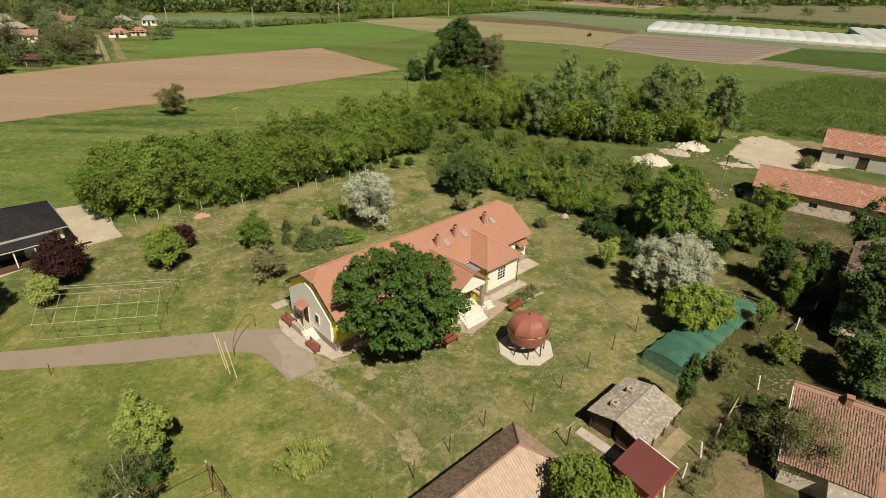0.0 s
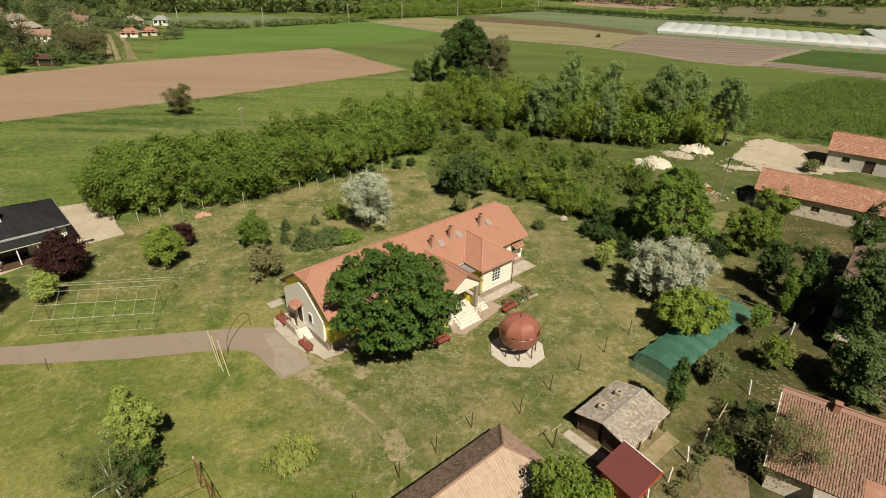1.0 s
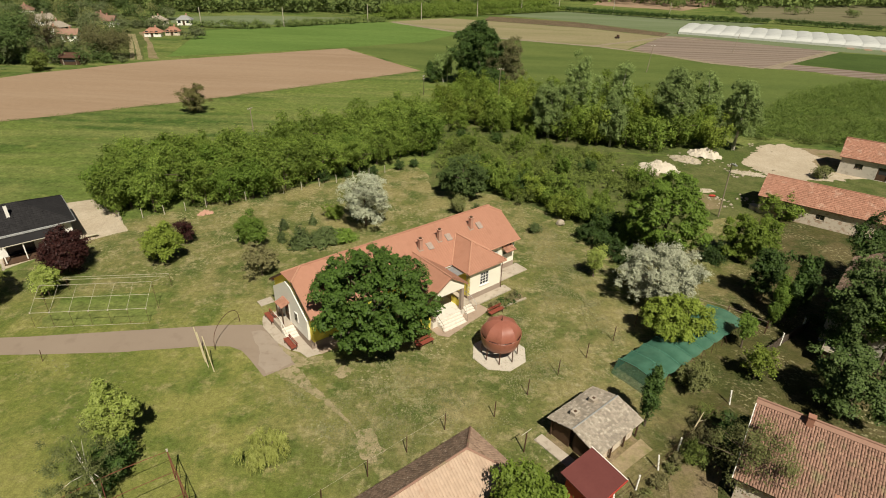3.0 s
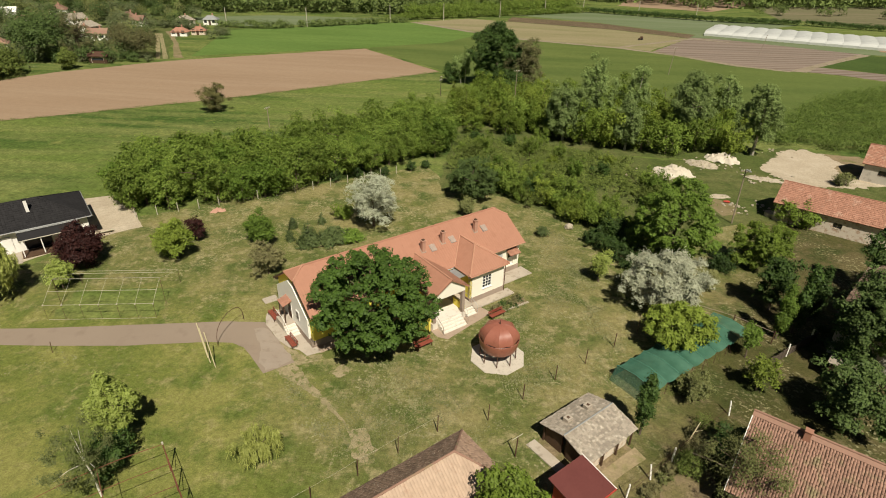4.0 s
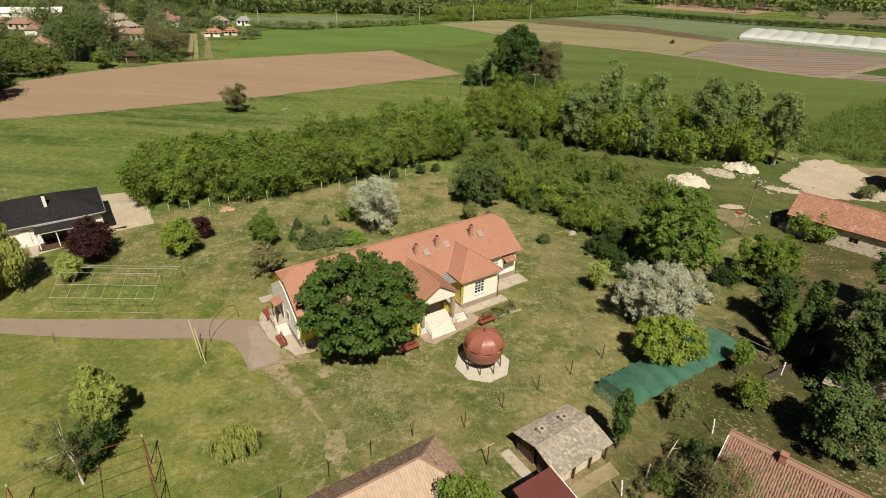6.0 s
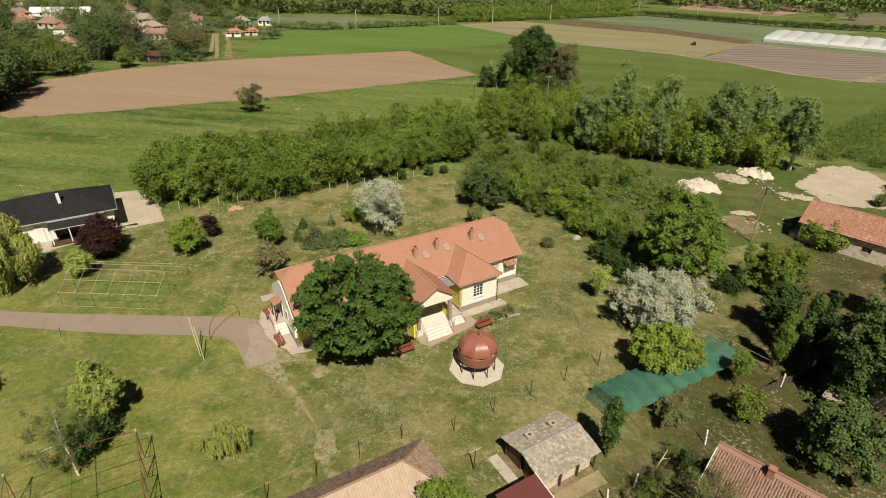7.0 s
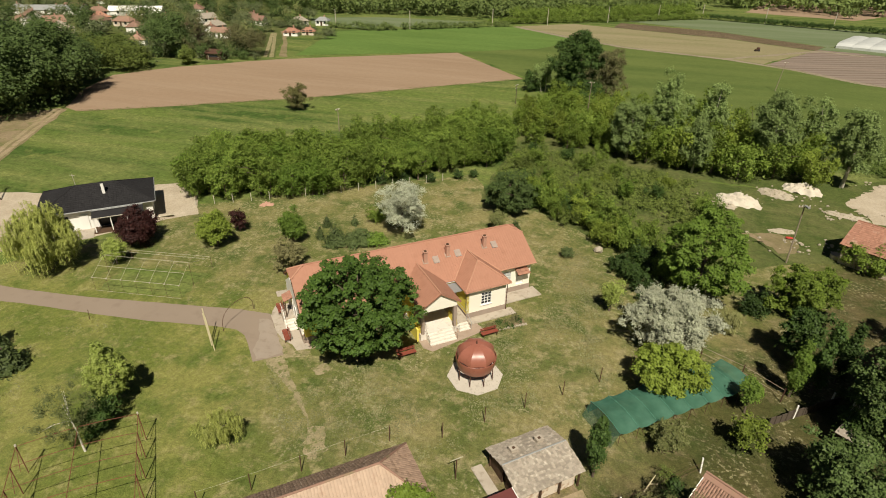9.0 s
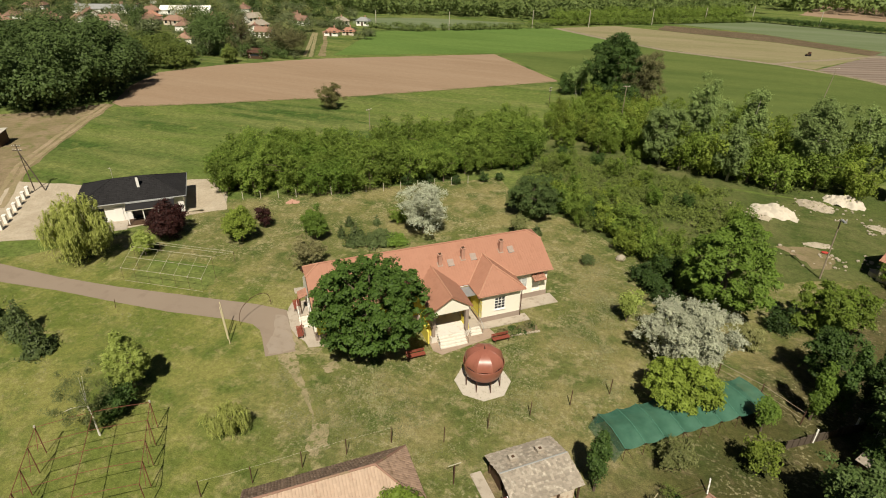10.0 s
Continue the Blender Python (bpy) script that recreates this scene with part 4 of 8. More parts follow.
tufts("grass_weed_path", [(-11, 35), (-8, 36.6), (2, 37), (6, 34), (2, 27), (-4, 27)], 3000, 0.07, L_WEED, "pale weed heads beside the trodden path", 63, 0.35, 0.85, grain=0.25)
tufts("grass_weed_back", [(-6, 62), (6, 70), (14, 70), (20, 60), (22, 52), (14, 48), (10, 60)], 4500, 0.08, L_WEED, "pale weed heads behind the house", 64, 0.4, 0.85, grain=0.18)
tufts("grass_straw_lawn", [(-58, 26), (-50, 32), (-30, 35.5), (-22, 33), (-26, 18), (-50, 16)], 700, 0.1, L_WEED, "pale weed heads scattered in the lawn", 62, 0.5, 0.8, grain=0.22)
L_VERGE = leaf("rough_verge_grass", (0.14, 0.16, 0.05), (0.21, 0.21, 0.085), 0.3)
VERGE = [(-107.0, 95.2), (-91.2, 106.6), (-61.3, 131.4), (-16.5, 176.8), (-17.6, 178.6), (-62.4, 133.4), (-92.3, 108.4), (-108.2, 97.0)]
tufts("grass_verge", VERGE, 2200, 0.14, L_VERGE, "rough grass verge along the tilled field", 66, 0.15, 0.85, grain=0.3)


# ---- the long yellow house ----
HOUSE = pose(-12.63, 42.02, 0, 0, 0, 44)
house = thing("house", HOUSE, "long cream and yellow single-storey house with red tiled roof", "house")
EAVE, TOP, HALF, LEN = 3.75, 6.75, 4.45, 27.1
SLOPE = (TOP - EAVE) / HALF


def roof_z(y):
    return TOP - abs(y) * SLOPE


def gable_wall(bm, x0, x1, half, low, hip=6.0):
    cut = (TOP - hip) / SLOPE
    pts = [(-half, low), (half, low), (half, roof_z(half) - 0.16), (cut, hip - 0.16), (-cut, hip - 0.16), (-half, roof_z(half) - 0.16)]
    a = [bm.verts.new((x0, y, z)) for y, z in pts]
    b = [bm.verts.new((x1, y, z)) for y, z in pts]
    bm.faces.new(a)
    bm.faces.new(b[::-1])
    for i in range(6):
        j = (i + 1) % 6
        bm.faces.new((a[j], a[i], b[i], b[j]))
    return bm


def wall_run(bm, p, q, z0, z1, holes=(), thick=0.35):
    """A straight wall from p to q with openings (from, to, sill, head) cut through it; it thickens to the right of p to q."""
    p, q = Vector((*p, 0)), Vector((*q, 0))
    d = (q - p).length
    m = Matrix.Translation(p) @ Matrix.Rotation(math.atan2(q.y - p.y, q.x - p.x), 4, "Z")
    at = 0.0
    for a, b, s, h in sorted(holes):
        box(bm, at, -thick, z0, a, 0, z1, m)
        if s > z0:
            box(bm, a, -thick, z0, b, 0, s, m)
        box(bm, a, -thick, h, b, 0, z1, m)
        at = b
    box(bm, at, -thick, z0, d, 0, z1, m)
    return bm


def window(parent, m, w, h, frame_mat, glass=None, depth=0.12, bars_across=1, bars_up=1, sill=True):
    """A window in its opening: frame, panes, sill. m: the middle of its foot, x along the wall, y inwards."""
    ob = part("window", boxes((-w / 2, 0, 0, w / 2, depth, 0.07), (-w / 2, 0, h - 0.07, w / 2, depth, h), (-w / 2, 0, 0.07, -w / 2 + 0.07, depth, h - 0.07), (w / 2 - 0.07, 0, 0.07, w / 2, depth, h - 0.07)), frame_mat, parent, m=m)
    for i in range(bars_across + 1):
        for j in range(bars_up + 1):
            cw, ch = (w - 0.14) / (bars_across + 1), (h - 0.14) / (bars_up + 1)
            x, z = -w / 2 + 0.07 + i * cw, 0.07 + j * ch
            part("pane", boxes((x + 0.025, 0.05, z + 0.025, x + cw - 0.025, 0.07, z + ch - 0.025)), glass or GLASS, ob)
    for i in range(1, bars_across + 1):
        x = -w / 2 + 0.07 + i * (w - 0.14) / (bars_across + 1)
        part("mullion", boxes((x - 0.03, 0.02, 0.07, x + 0.03, 0.1, h - 0.07)), frame_mat, ob)
    for j in range(1, bars_up + 1):
        z = 0.07 + j * (h - 0.14) / (bars_up + 1)
        part("transom", boxes((-w / 2 + 0.07, 0.024, z - 0.025, w / 2 - 0.07, 0.094, z + 0.025)), frame_mat, ob)
    if sill:
        part("sill", boxes((-w / 2 - 0.06, -0.12, -0.05, w / 2 + 0.06, 0.02, -0.004)), frame_mat, ob)
    return ob


def door(parent, m, w, h, material, frame_mat):
    ob = part("door", boxes((-w / 2, 0.03, 0.0, w / 2, 0.09, h)), material, parent, m=m)
    part("door_frame", boxes((-w / 2 - 0.08, 0, 0, -w / 2 - 0.003, 0.12, h + 0.08), (w / 2 + 0.003, 0, 0, w / 2 + 0.08, 0.12, h + 0.08), (-w / 2, 0, h + 0.004, w / 2, 0.12, h + 0.08)), frame_mat, ob)
    part("pane", boxes((-w / 2 + 0.16, 0.018, h * 0.5, w / 2 - 0.16, 0.028, h - 0.2)), GLASS, ob)
    part("handle", boxes((w / 2 - 0.16, -0.03, 1.0, w / 2 - 0.06, 0.028, 1.04)), GREYMETAL, ob)
    return ob


FLOOR = 0.75
# front wall (towards -y), back wall, gables
win_front = [(1.7, 2.9, 1.6, 3.0), (4.2, 5.4, 1.6, 3.0), (6.8, 8.0, 1.6, 3.0)]
part("wall", wall_run(bmesh.new(), (10.9, -4.0), (0.75, -4.0), FLOOR, 3.86, [(10.15 - b, 10.15 - a, s, h) for a, b, s, h in win_front]), YELLOW, house, "bright yellow rendered front wall")
part("wall", wall_run(bmesh.new(), (17.0, -4.0), (10.9, -4.0), FLOOR, 3.86, [(0.4, 1.5, FLOOR, 2.9), (2.9, 4.1, FLOOR, 2.95)]), YELLOW, house, "bright yellow rendered recess wall")
part("wall", wall_run(bmesh.new(), (26.35, -4.0), (21.8, -4.0), FLOOR, 3.86, [(0.5, 1.5, 0.95, 3.0), (2.2, 3.6, 1.6, 3.0)]), CREAM, house, "cream rendered wall by the side door")
part("wall", wall_run(bmesh.new(), (0.4, 4.0), (26.7, 4.0), FLOOR, 3.86, [(3 + 4 * i, 4.2 + 4 * i, 1.6, 3.0) for i in range(6)]), CREAM, house)
part("gable_wall", gable_wall(bmesh.new(), 0.34, 0.75, 4.0, FLOOR), YELLOW, house, "yellow gable wall behind a white rendered panel")
bm = bmesh.new()
pts = [(-3.4, FLOOR), (3.96, FLOOR), (3.96, 3.1), (0.75, 5.2), (-0.5, 4.95), (-3.4, 2.9)]
a = [bm.verts.new((0.1, y, z)) for y, z in pts]
b = [bm.verts.new((0.336, y, z)) for y, z in pts]
bm.faces.new(a)
bm.faces.new(b[::-1])
for i in range(6):
    bm.faces.new((a[(i + 1) % 6], a[i], b[i], b[(i + 1) % 6]))
part("gable_panel", bm, WHITE, house, "white rendered panel of the gable end")
part("gable_wall", gable_wall(bmesh.new(), 26.35, 26.7, 4.0, FLOOR), CREAM, house)
part("plinth", boxes((0.1, -4.05, 0, 26.75, 4.05, FLOOR - 0.004)), PLINTH, house, "grey brown rendered plinth")
part("corner_strip", boxes((0.345, -4.03, FLOOR, 0.74, -4.0, 3.5)), YELLOW, house)
for a, b, s, h in win_front:
    window(house, pose(0.75 + (a + b) / 2, -4.0, s), b - a, h - s, WHITE, PALEGLASS)
window(house, pose(26.35 - 2.9, -4.0, 1.6), 1.4, 1.4, WHITE, PALEGLASS)
for i in range(6):
    window(house, pose(0.4 + 3.6 + 4 * i, 4.0, 1.6, 0, 0, 180), 1.2, 1.4, WHITE)
door(house, pose(26.35 - 1.0, -3.9, 0.95), 0.84, 1.95, WHITE, WHITE)
door(house, pose(17.0 - 0.95, -3.9, FLOOR), 0.94, 2.05, WHITE, WHITE)
door(house, pose(17.0 - 3.5, -3.9, FLOOR), 1.04, 2.1, DARKWOOD, DARKWOOD)
door(house, pose(0.05, 0.9, FLOOR, 0, 0, -90), 0.95, 2.05, DARKWOOD, WHITE)
part("window", boxes((0.03, -1.55, 1.7, 0.096, -0.85, 2.7)), WHITE, house, "small white framed gable window")
part("pane", boxes((0.02, -1.48, 1.77, 0.028, -0.92, 2.63)), GLASS, house)

# main roof: two slopes and two half hips
HIPZ = 6.0
CUT, IN = (TOP - HIPZ) / SLOPE, 1.5
front = [(0, -HALF, EAVE), (LEN, -HALF, EAVE), (LEN, -CUT, HIPZ), (LEN - IN, 0, TOP), (IN, 0, TOP), (0, -CUT, HIPZ)]
back = [(x, -y, z) for x, y, z in front]
hip_w = [(0, -CUT, HIPZ), (0, CUT, HIPZ), (IN, 0, TOP)]
hip_e = [(LEN, -CUT, HIPZ), (LEN, CUT, HIPZ), (LEN - IN, 0, TOP)]
roof = part("roof", solid(bmesh.new(), front, 0.14), TILE, house, "orange red tiled roof with half hips")
for k, (poly, ev) in enumerate(((front, front[:2]), (back, (back[1], back[0])), (hip_w, hip_w[:2]), (hip_e, (hip_e[1], hip_e[0])))):
    if k:
        part("slope", solid(bmesh.new(), poly, 0.14), TILE, roof)
    roof_tiles(roof, poly, ev, TILE, tw=0.3, th=0.34, arch=0.008, jitter=0.002, step=0.006, seed=k)
for p, q in (((IN, 0, TOP), (LEN - IN, 0, TOP)), (hip_w[0], hip_w[2]), (hip_w[1], hip_w[2]), (hip_e[0], hip_e[2]), (hip_e[1], hip_e[2])):
    up = Vector((0, 0, 0.03))
    part("ridge_cap", bars(([Vector(p) + up, Vector(q) + up], 0.09), n=7), RIDGE if p[0] in (0, LEN) else TILE, roof)
part("verge", boxes((-0.03, -0.03, -0.14, 0.03, 5.3, 0.05)), DARKWOOD, roof, m=Matrix.Translation((0, -HALF, EAVE)) @ Matrix.Rotation(math.atan(SLOPE), 4, "X") @ Matrix.Diagonal((1, 0.77, 1, 1)))
part("verge", boxes((-0.03, -0.03, -0.14, 0.03, 5.3, 0.05)), DARKWOOD, roof, m=Matrix.Translation((0, HALF, EAVE)) @ Matrix.Rotation(math.pi, 4, "Z") @ Matrix.Rotation(math.atan(SLOPE), 4, "X") @ Matrix.Diagonal((1, 0.77, 1, 1)))
for x0, x1 in ((0.0, 10.8), (22.2, LEN)):
    part("gutter", bars(([(x0, -HALF - 0.07, EAVE - 0.05), (x1, -HALF - 0.07, EAVE - 0.05)], 0.07), n=8), RIDGE, roof, "pale gutter along the eave")
part("soffit", boxes((0.1, -HALF + 0.02, EAVE - 0.17, LEN - 0.1, -3.99, EAVE - 0.13), (0.1, 3.99, EAVE - 0.17, LEN - 0.1, HALF - 0.02, EAVE - 0.13)), WHITE, roof)

# hipped wing
W0, W1, WV, WE = 16.65, 22.2, 7.15, 3.75
WR, WT = (W0 + W1) / 2, 3.75 + 2.775 * SLOPE
part("wall", boxes((17.0, -6.75, FLOOR, 17.3, -4.36, 3.7)), YELLOW, house, "bright yellow side wall of the wing")
part("wall", wall_run(bmesh.new(), (21.8, -6.75), (17.0, -6.75), FLOOR, 3.7, [(1.75, 3.05, 1.45, 3.0)], 0.3), CREAM, house, "cream front wall of the wing")
part("wall", boxes((21.5, -6.449, FLOOR, 21.8, -4.36, 3.7)), CREAM, house)
part("plinth", boxes((16.95, -6.8, 0, 21.85, -4.05, FLOOR - 0.004)), PLINTH, house)
window(house, pose(19.4, -6.75, 1.45), 1.3, 1.55, WHITE, bars_across=2, bars_up=3)
wing = part("wing_roof", solid(bmesh.new(), [(W0, -WV, WE), (W1, -WV, WE), (WR, -WV + 2.775, WT)], 0.14), TILE, house, "hipped tiled roof of the wing")
ym = -(TOP - WT) / SLOPE
left_s = [(W0, -WV, WE), (WR, -WV + 2.775, WT), (WR, ym, WT), (W0, -HALF, WE)]
right_s = [(W1, -WV, WE), (WR, -WV + 2.775, WT), (WR, ym, WT), (W1, -HALF, WE)]
for k, (poly, ev) in enumerate(((left_s, (left_s[3], left_s[0])), (right_s, (right_s[0], right_s[3])), ([(W0, -WV, WE), (W1, -WV, WE), (WR, -WV + 2.775, WT)], ((W0, -WV, WE), (W1, -WV, WE))))):
    if k < 2:
        part("slope", solid(bmesh.new(), poly, 0.14), TILE, wing)
    roof_tiles(wing, poly, ev, TILE, tw=0.3, th=0.34, arch=0.008, jitter=0.002, step=0.006, seed=10 + k)
for p, q in (((W0, -WV, WE), (WR, -WV + 2.775, WT)), ((W1, -WV, WE), (WR, -WV + 2.775, WT)), ((WR, -WV + 2.775, WT), (WR, ym, WT)), ((W0, -HALF, WE), (WR, ym, WT)), ((W1, -HALF, WE), (WR, ym, WT))):
    part("ridge_cap", bars(([Vector(p) + Vector((0, 0, 0.04)), Vector(q) + Vector((0, 0, 0.04))], 0.085), n=7), RIDGE, wing)
part("gutter", bars(([(W0, -WV - 0.07, WE - 0.05), (W1, -WV - 0.07, WE - 0.05)], 0.055), n=8), RIDGE, wing)
part("downpipe", bars(([(21.9, -7.0, 3.6), (21.9, -6.85, 3.3), (21.9, -6.85, 0.1)], 0.05), n=6), RUST, wing)
part("soffit", boxes((W0 + 0.03, -WV + 0.02, WE - 0.17, W1 - 0.03, -6.74, WE - 0.13)), WHITE, wing)

# porch with a gable front, flat grey canopy between porch and wing
P0, P1, PV, PE, PR, PT = 10.85, 15.45, 8.55, 3.9, 13.15, 5.4
porch = part("porch", boxes((11.1, -8.3, 0, 15.2, -4.06, FLOOR)), LIGHTSTONE, house, "raised porch with columns and pale steps")
ymp = -(TOP - PT) / SLOPE
part("porch_roof", solid(bmesh.new(), [(P0, -PV, PE), (PR, -PV, PT), (PR, ymp, PT), (P0, -(TOP - PE) / SLOPE, PE)], 0.12), TILE, house, "small gabled tile roof over the porch")
part("porch_roof", solid(bmesh.new(), [(P1, -PV, PE), (PR, -PV, PT), (PR, ymp, PT), (P1, -(TOP - PE) / SLOPE, PE)], 0.12), TILE, house)
roof_tiles(house, [(P0, -PV, PE), (PR, -PV, PT), (PR, ymp, PT), (P0, -(TOP - PE) / SLOPE, PE)], ((P0, 0, PE), (P0, -PV, PE)), TILE, tw=0.3, th=0.34, arch=0.008, jitter=0.002, step=0.006, seed=21)
roof_tiles(house, [(P1, -PV, PE), (PR, -PV, PT), (PR, ymp, PT), (P1, -(TOP - PE) / SLOPE, PE)], ((P1, -PV, PE), (P1, 0, PE)), TILE, tw=0.3, th=0.34, arch=0.008, jitter=0.002, step=0.006, seed=22)
part("ridge_cap", bars(([(PR, -PV, PT + 0.04), (PR, ymp, PT + 0.04)], 0.09), n=7), RIDGE, house)
bm = bmesh.new()
tri = [(P0 + 0.35, PE - 0.5), (P1 - 0.35, PE - 0.5), (P1 - 0.35, PE + 0.1), (PR, PT - 0.14), (P0 + 0.35, PE + 0.1)]
a = [bm.verts.new((x, -8.3, z)) for x, z in tri]
b = [bm.verts.new((x, -8.0, z)) for x, z in tri]
bm.faces.new(a)
bm.faces.new(b[::-1])
for i in range(5):
    bm.faces.new((a[(i + 1) % 5], a[i], b[i], b[(i + 1) % 5]))
part("gable_wall", bm, CREAM, house, "cream gable over the porch")
part("beam", boxes((11.15, -8.0, PE - 0.45, 11.4, -4.4, PE - 0.1), (14.9, -8.0, PE - 0.45, 15.15, -4.4, PE - 0.1)), CREAM, porch)
for x in (11.35, 14.95):
    part("column", boxes((x - 0.17, -8.28, FLOOR, x + 0.17, -7.94, PE - 0.5)), PLINTH, porch)
part("porch_rail", boxes((11.1, -7.9, FLOOR, 11.25, -4.5, FLOOR + 0.9)), YELLOW, porch, "yellow porch parapet")
for i in range(4):
    part("step", boxes((11.7, -8.3 - 0.3 * (i + 1), 0, 14.6, -8.304 - 0.3 * i, FLOOR - 0.17 * (i + 1) + 0.05)), LIGHTSTONE, porch)
part("ramp", boxes((15.25, -7.6, 0, 16.9, -4.1, 0.55)), CONCRETE, porch, "pale concrete landing beside the porch")
for i in range(3):
    part("step", boxes((15.4, -7.6 - 0.3 * (i + 1), 0, 16.7, -7.604 - 0.3 * i, 0.55 - 0.17 * (i + 1) + 0.05)), LIGHTSTONE, porch)
for x in (15.35, 16.75):
    part("handrail", bars(([(x, -8.5, 0), (x, -8.5, 0.95), (x, -7.4, 1.45), (x, -5.0, 1.45), (x, -5.0, 0.55)], 0.025), ([(x, -7.4, 0.55), (x, -7.4, 1.45)], 0.02)), GREYMETAL, porch, "pale metal handrail")
part("parapet", boxes((15.05, -8.2, FLOOR, 15.2, -6.4, FLOOR + 0.75)), YELLOW, porch, "yellow porch parapet")
part("parapet", boxes((10.72, -8.2, 0, 10.9, -6.0, 1.5)), YELLOW, porch, "yellow wall beside the steps")
for x in (11.6, 14.7):
    part("handrail", bars(([(x, -9.45, 0), (x, -9.45, 0.85), (x, -8.35, 1.5)], 0.028), n=6), PLINTH, porch, "brown metal stair rail")
part("canopy", boxes((15.2, -6.2, 3.42, 16.95, -4.5, 3.52)), GREYMETAL, house, "flat grey sheet canopy between the roofs")

# chimneys, skylights, flue
for x, y, h in ((14.2, -2.05, 1.2), (16.95, -1.85, 1.25), (21.6, -1.75, 1.3)):
    z = roof_z(y)
    ch = part("chimney", boxes((x - 0.2, y - 0.2, z - 0.3, x + 0.2, y + 0.2, z + h)), CHIMNEY, house, "plastered clay chimney with a capped top")
    part("chimney_cap", boxes((x - 0.26, y - 0.26, z + h + 0.002, x + 0.26, y + 0.26, z + h + 0.08)), CHIMNEY, ch)
    part("flue", boxes((x - 0.13, y - 0.13, z + h + 0.084, x + 0.13, y + 0.13, z + h + 0.2)), DARKWOOD, ch)
    part("flashing", boxes((-0.29, -0.32, 0.0, 0.29, 0.29, 0.03)), PLINTH, ch, m=Matrix.Translation((x, y, z + 0.06)) @ Matrix.Rotation(math.atan(SLOPE), 4, "X"))
    sk = part("skylight", boxes((-0.34, -0.42, 0, 0.34, 0.42, 0.08)), GREYMETAL, house, "small roof skylight with pale frame", m=Matrix.Translation((x + 1.25, y - 0.05, roof_z(y - 0.05) + 0.05)) @ Matrix.Rotation(math.atan(SLOPE), 4, "X"))
    part("pane", boxes((-0.33, -0.4, 0.104, 0.33, 0.4, 0.115)), SKYGLASS, sk)
fl = part("flue_pipe", bars(([(3.6, -1.9, roof_z(1.9) - 0.1), (3.6, -1.9, roof_z(1.9) + 1.3)], 0.09), n=8), GREYMETAL, house, "slim metal flue pipe with a cap")
part("flue_cap", bars(([(3.6, -1.9, roof_z(1.9) + 1.32), (3.6, -1.9, roof_z(1.9) + 1.48)], 0.19), n=8), GREYMETAL, fl)

# gable entrance: tiled hood, steps, rails
hood = part("hood", solid(bmesh.new(), [(-0.8, 0.2, 2.75), (-0.8, 1.65, 2.75), (0.38, 1.65, 3.2), (0.38, 0.2, 3.2)], 0.08), TILE, house, "small tiled hood over the gable door")
roof_tiles(hood, [(-0.8, 0.2, 2.75), (-0.8, 1.65, 2.75), (0.38, 1.65, 3.2), (0.38, 0.2, 3.2)], ((-0.8, 1.65, 2.75), (-0.8, 0.2, 2.75)), OLDTILE, seed=31)
for y in (0.3, 1.55):
    part("hood_post", boxes((-0.75, y - 0.05, FLOOR, -0.65, y + 0.05, 2.72)), DARKWOOD, hood)
landing = part("landing", boxes((-1.1, 0.0, 0, 0.34, 1.85, FLOOR)), CONCRETE, house)
for i in range(4):
    part("step", boxes((-1.1, -0.34 * (i + 1), 0, 0.3, -0.004 - 0.34 * i, FLOOR - 0.17 * (i + 1) + 0.02)), LIGHTSTONE, landing, "white painted step")
part("handrail", bars(([(-1.05, -1.3, 0), (-1.05, -1.3, 0.9), (-1.05, 0, 1.65), (-1.05, 1.8, 1.65)], 0.025), ([(-1.05, 0, 0.7), (-1.05, 0, 1.65)], 0.02)), WHITE, landing, "white metal handrail")
sd = part("hood", solid(bmesh.new(), [(24.6, -4.9, 2.75), (26.2, -4.9, 2.75), (26.2, -4.02, 3.15), (24.6, -4.02, 3.15)], 0.08), TILE, house, "small tiled hood over the side door")
roof_tiles(sd, [(24.6, -4.9, 2.75), (26.2, -4.9, 2.75), (26.2, -4.02, 3.15), (24.6, -4.02, 3.15)], ((24.6, -4.9, 2.75), (26.2, -4.9, 2.75)), OLDTILE, seed=33)


def local_sheet(name, pts, z, material, label, category, m=HOUSE, **k):
    return sheet(name, [tuple((m @ Vector((x, y, 0))).xy) for x, y in pts], z, material, label, category, **k)


local_sheet("pavement_gable", [(-0.75, -4.75), (0.5, -5.0), (0.4, 3.9), (-1.4, 3.9), (-2.2, 2.1), (-2.0, -1.0), (-1.7, -2.6), (-1.0, -3.6)], 0.06, CONCRETE, "pale concrete pavement at the gable end", "pavement", step=0.7, rough=0.12, depth=0.06)
local_sheet("ground_worn_edge", [(-2.0, -0.9), (-1.6, -2.6), (-0.8, -4.7), (0.4, -5.2), (-0.4, -6.0), (-2.0, -5.6), (-3.2, -4.6), (-2.6, -3.6)], 0.028, PATHSAND, "worn sandy edge with weeds beside the drive", "ground", step=0.5, rough=0.35)
local_sheet("pavement_front", [(0.4, -5.1), (10.9, -5.1), (10.9, -9.4), (11.5, -10.3), (18.0, -9.3), (17.6, -7.0), (16.9, -7.0), (16.9, -4.0), (0.4, -4.0)], 0.05, PAVING, "pinkish paved walk along the house front", "pavement", step=1, rough=0.05, depth=0.05)
local_sheet("pavement_wing", [(16.95, -7.9), (22.6, -7.9), (22.6, -6.7), (16.95, -6.7)], 0.14, CONCRETE, "pale concrete strip round the wing", "pavement", step=1, rough=0.03, depth=0.14)
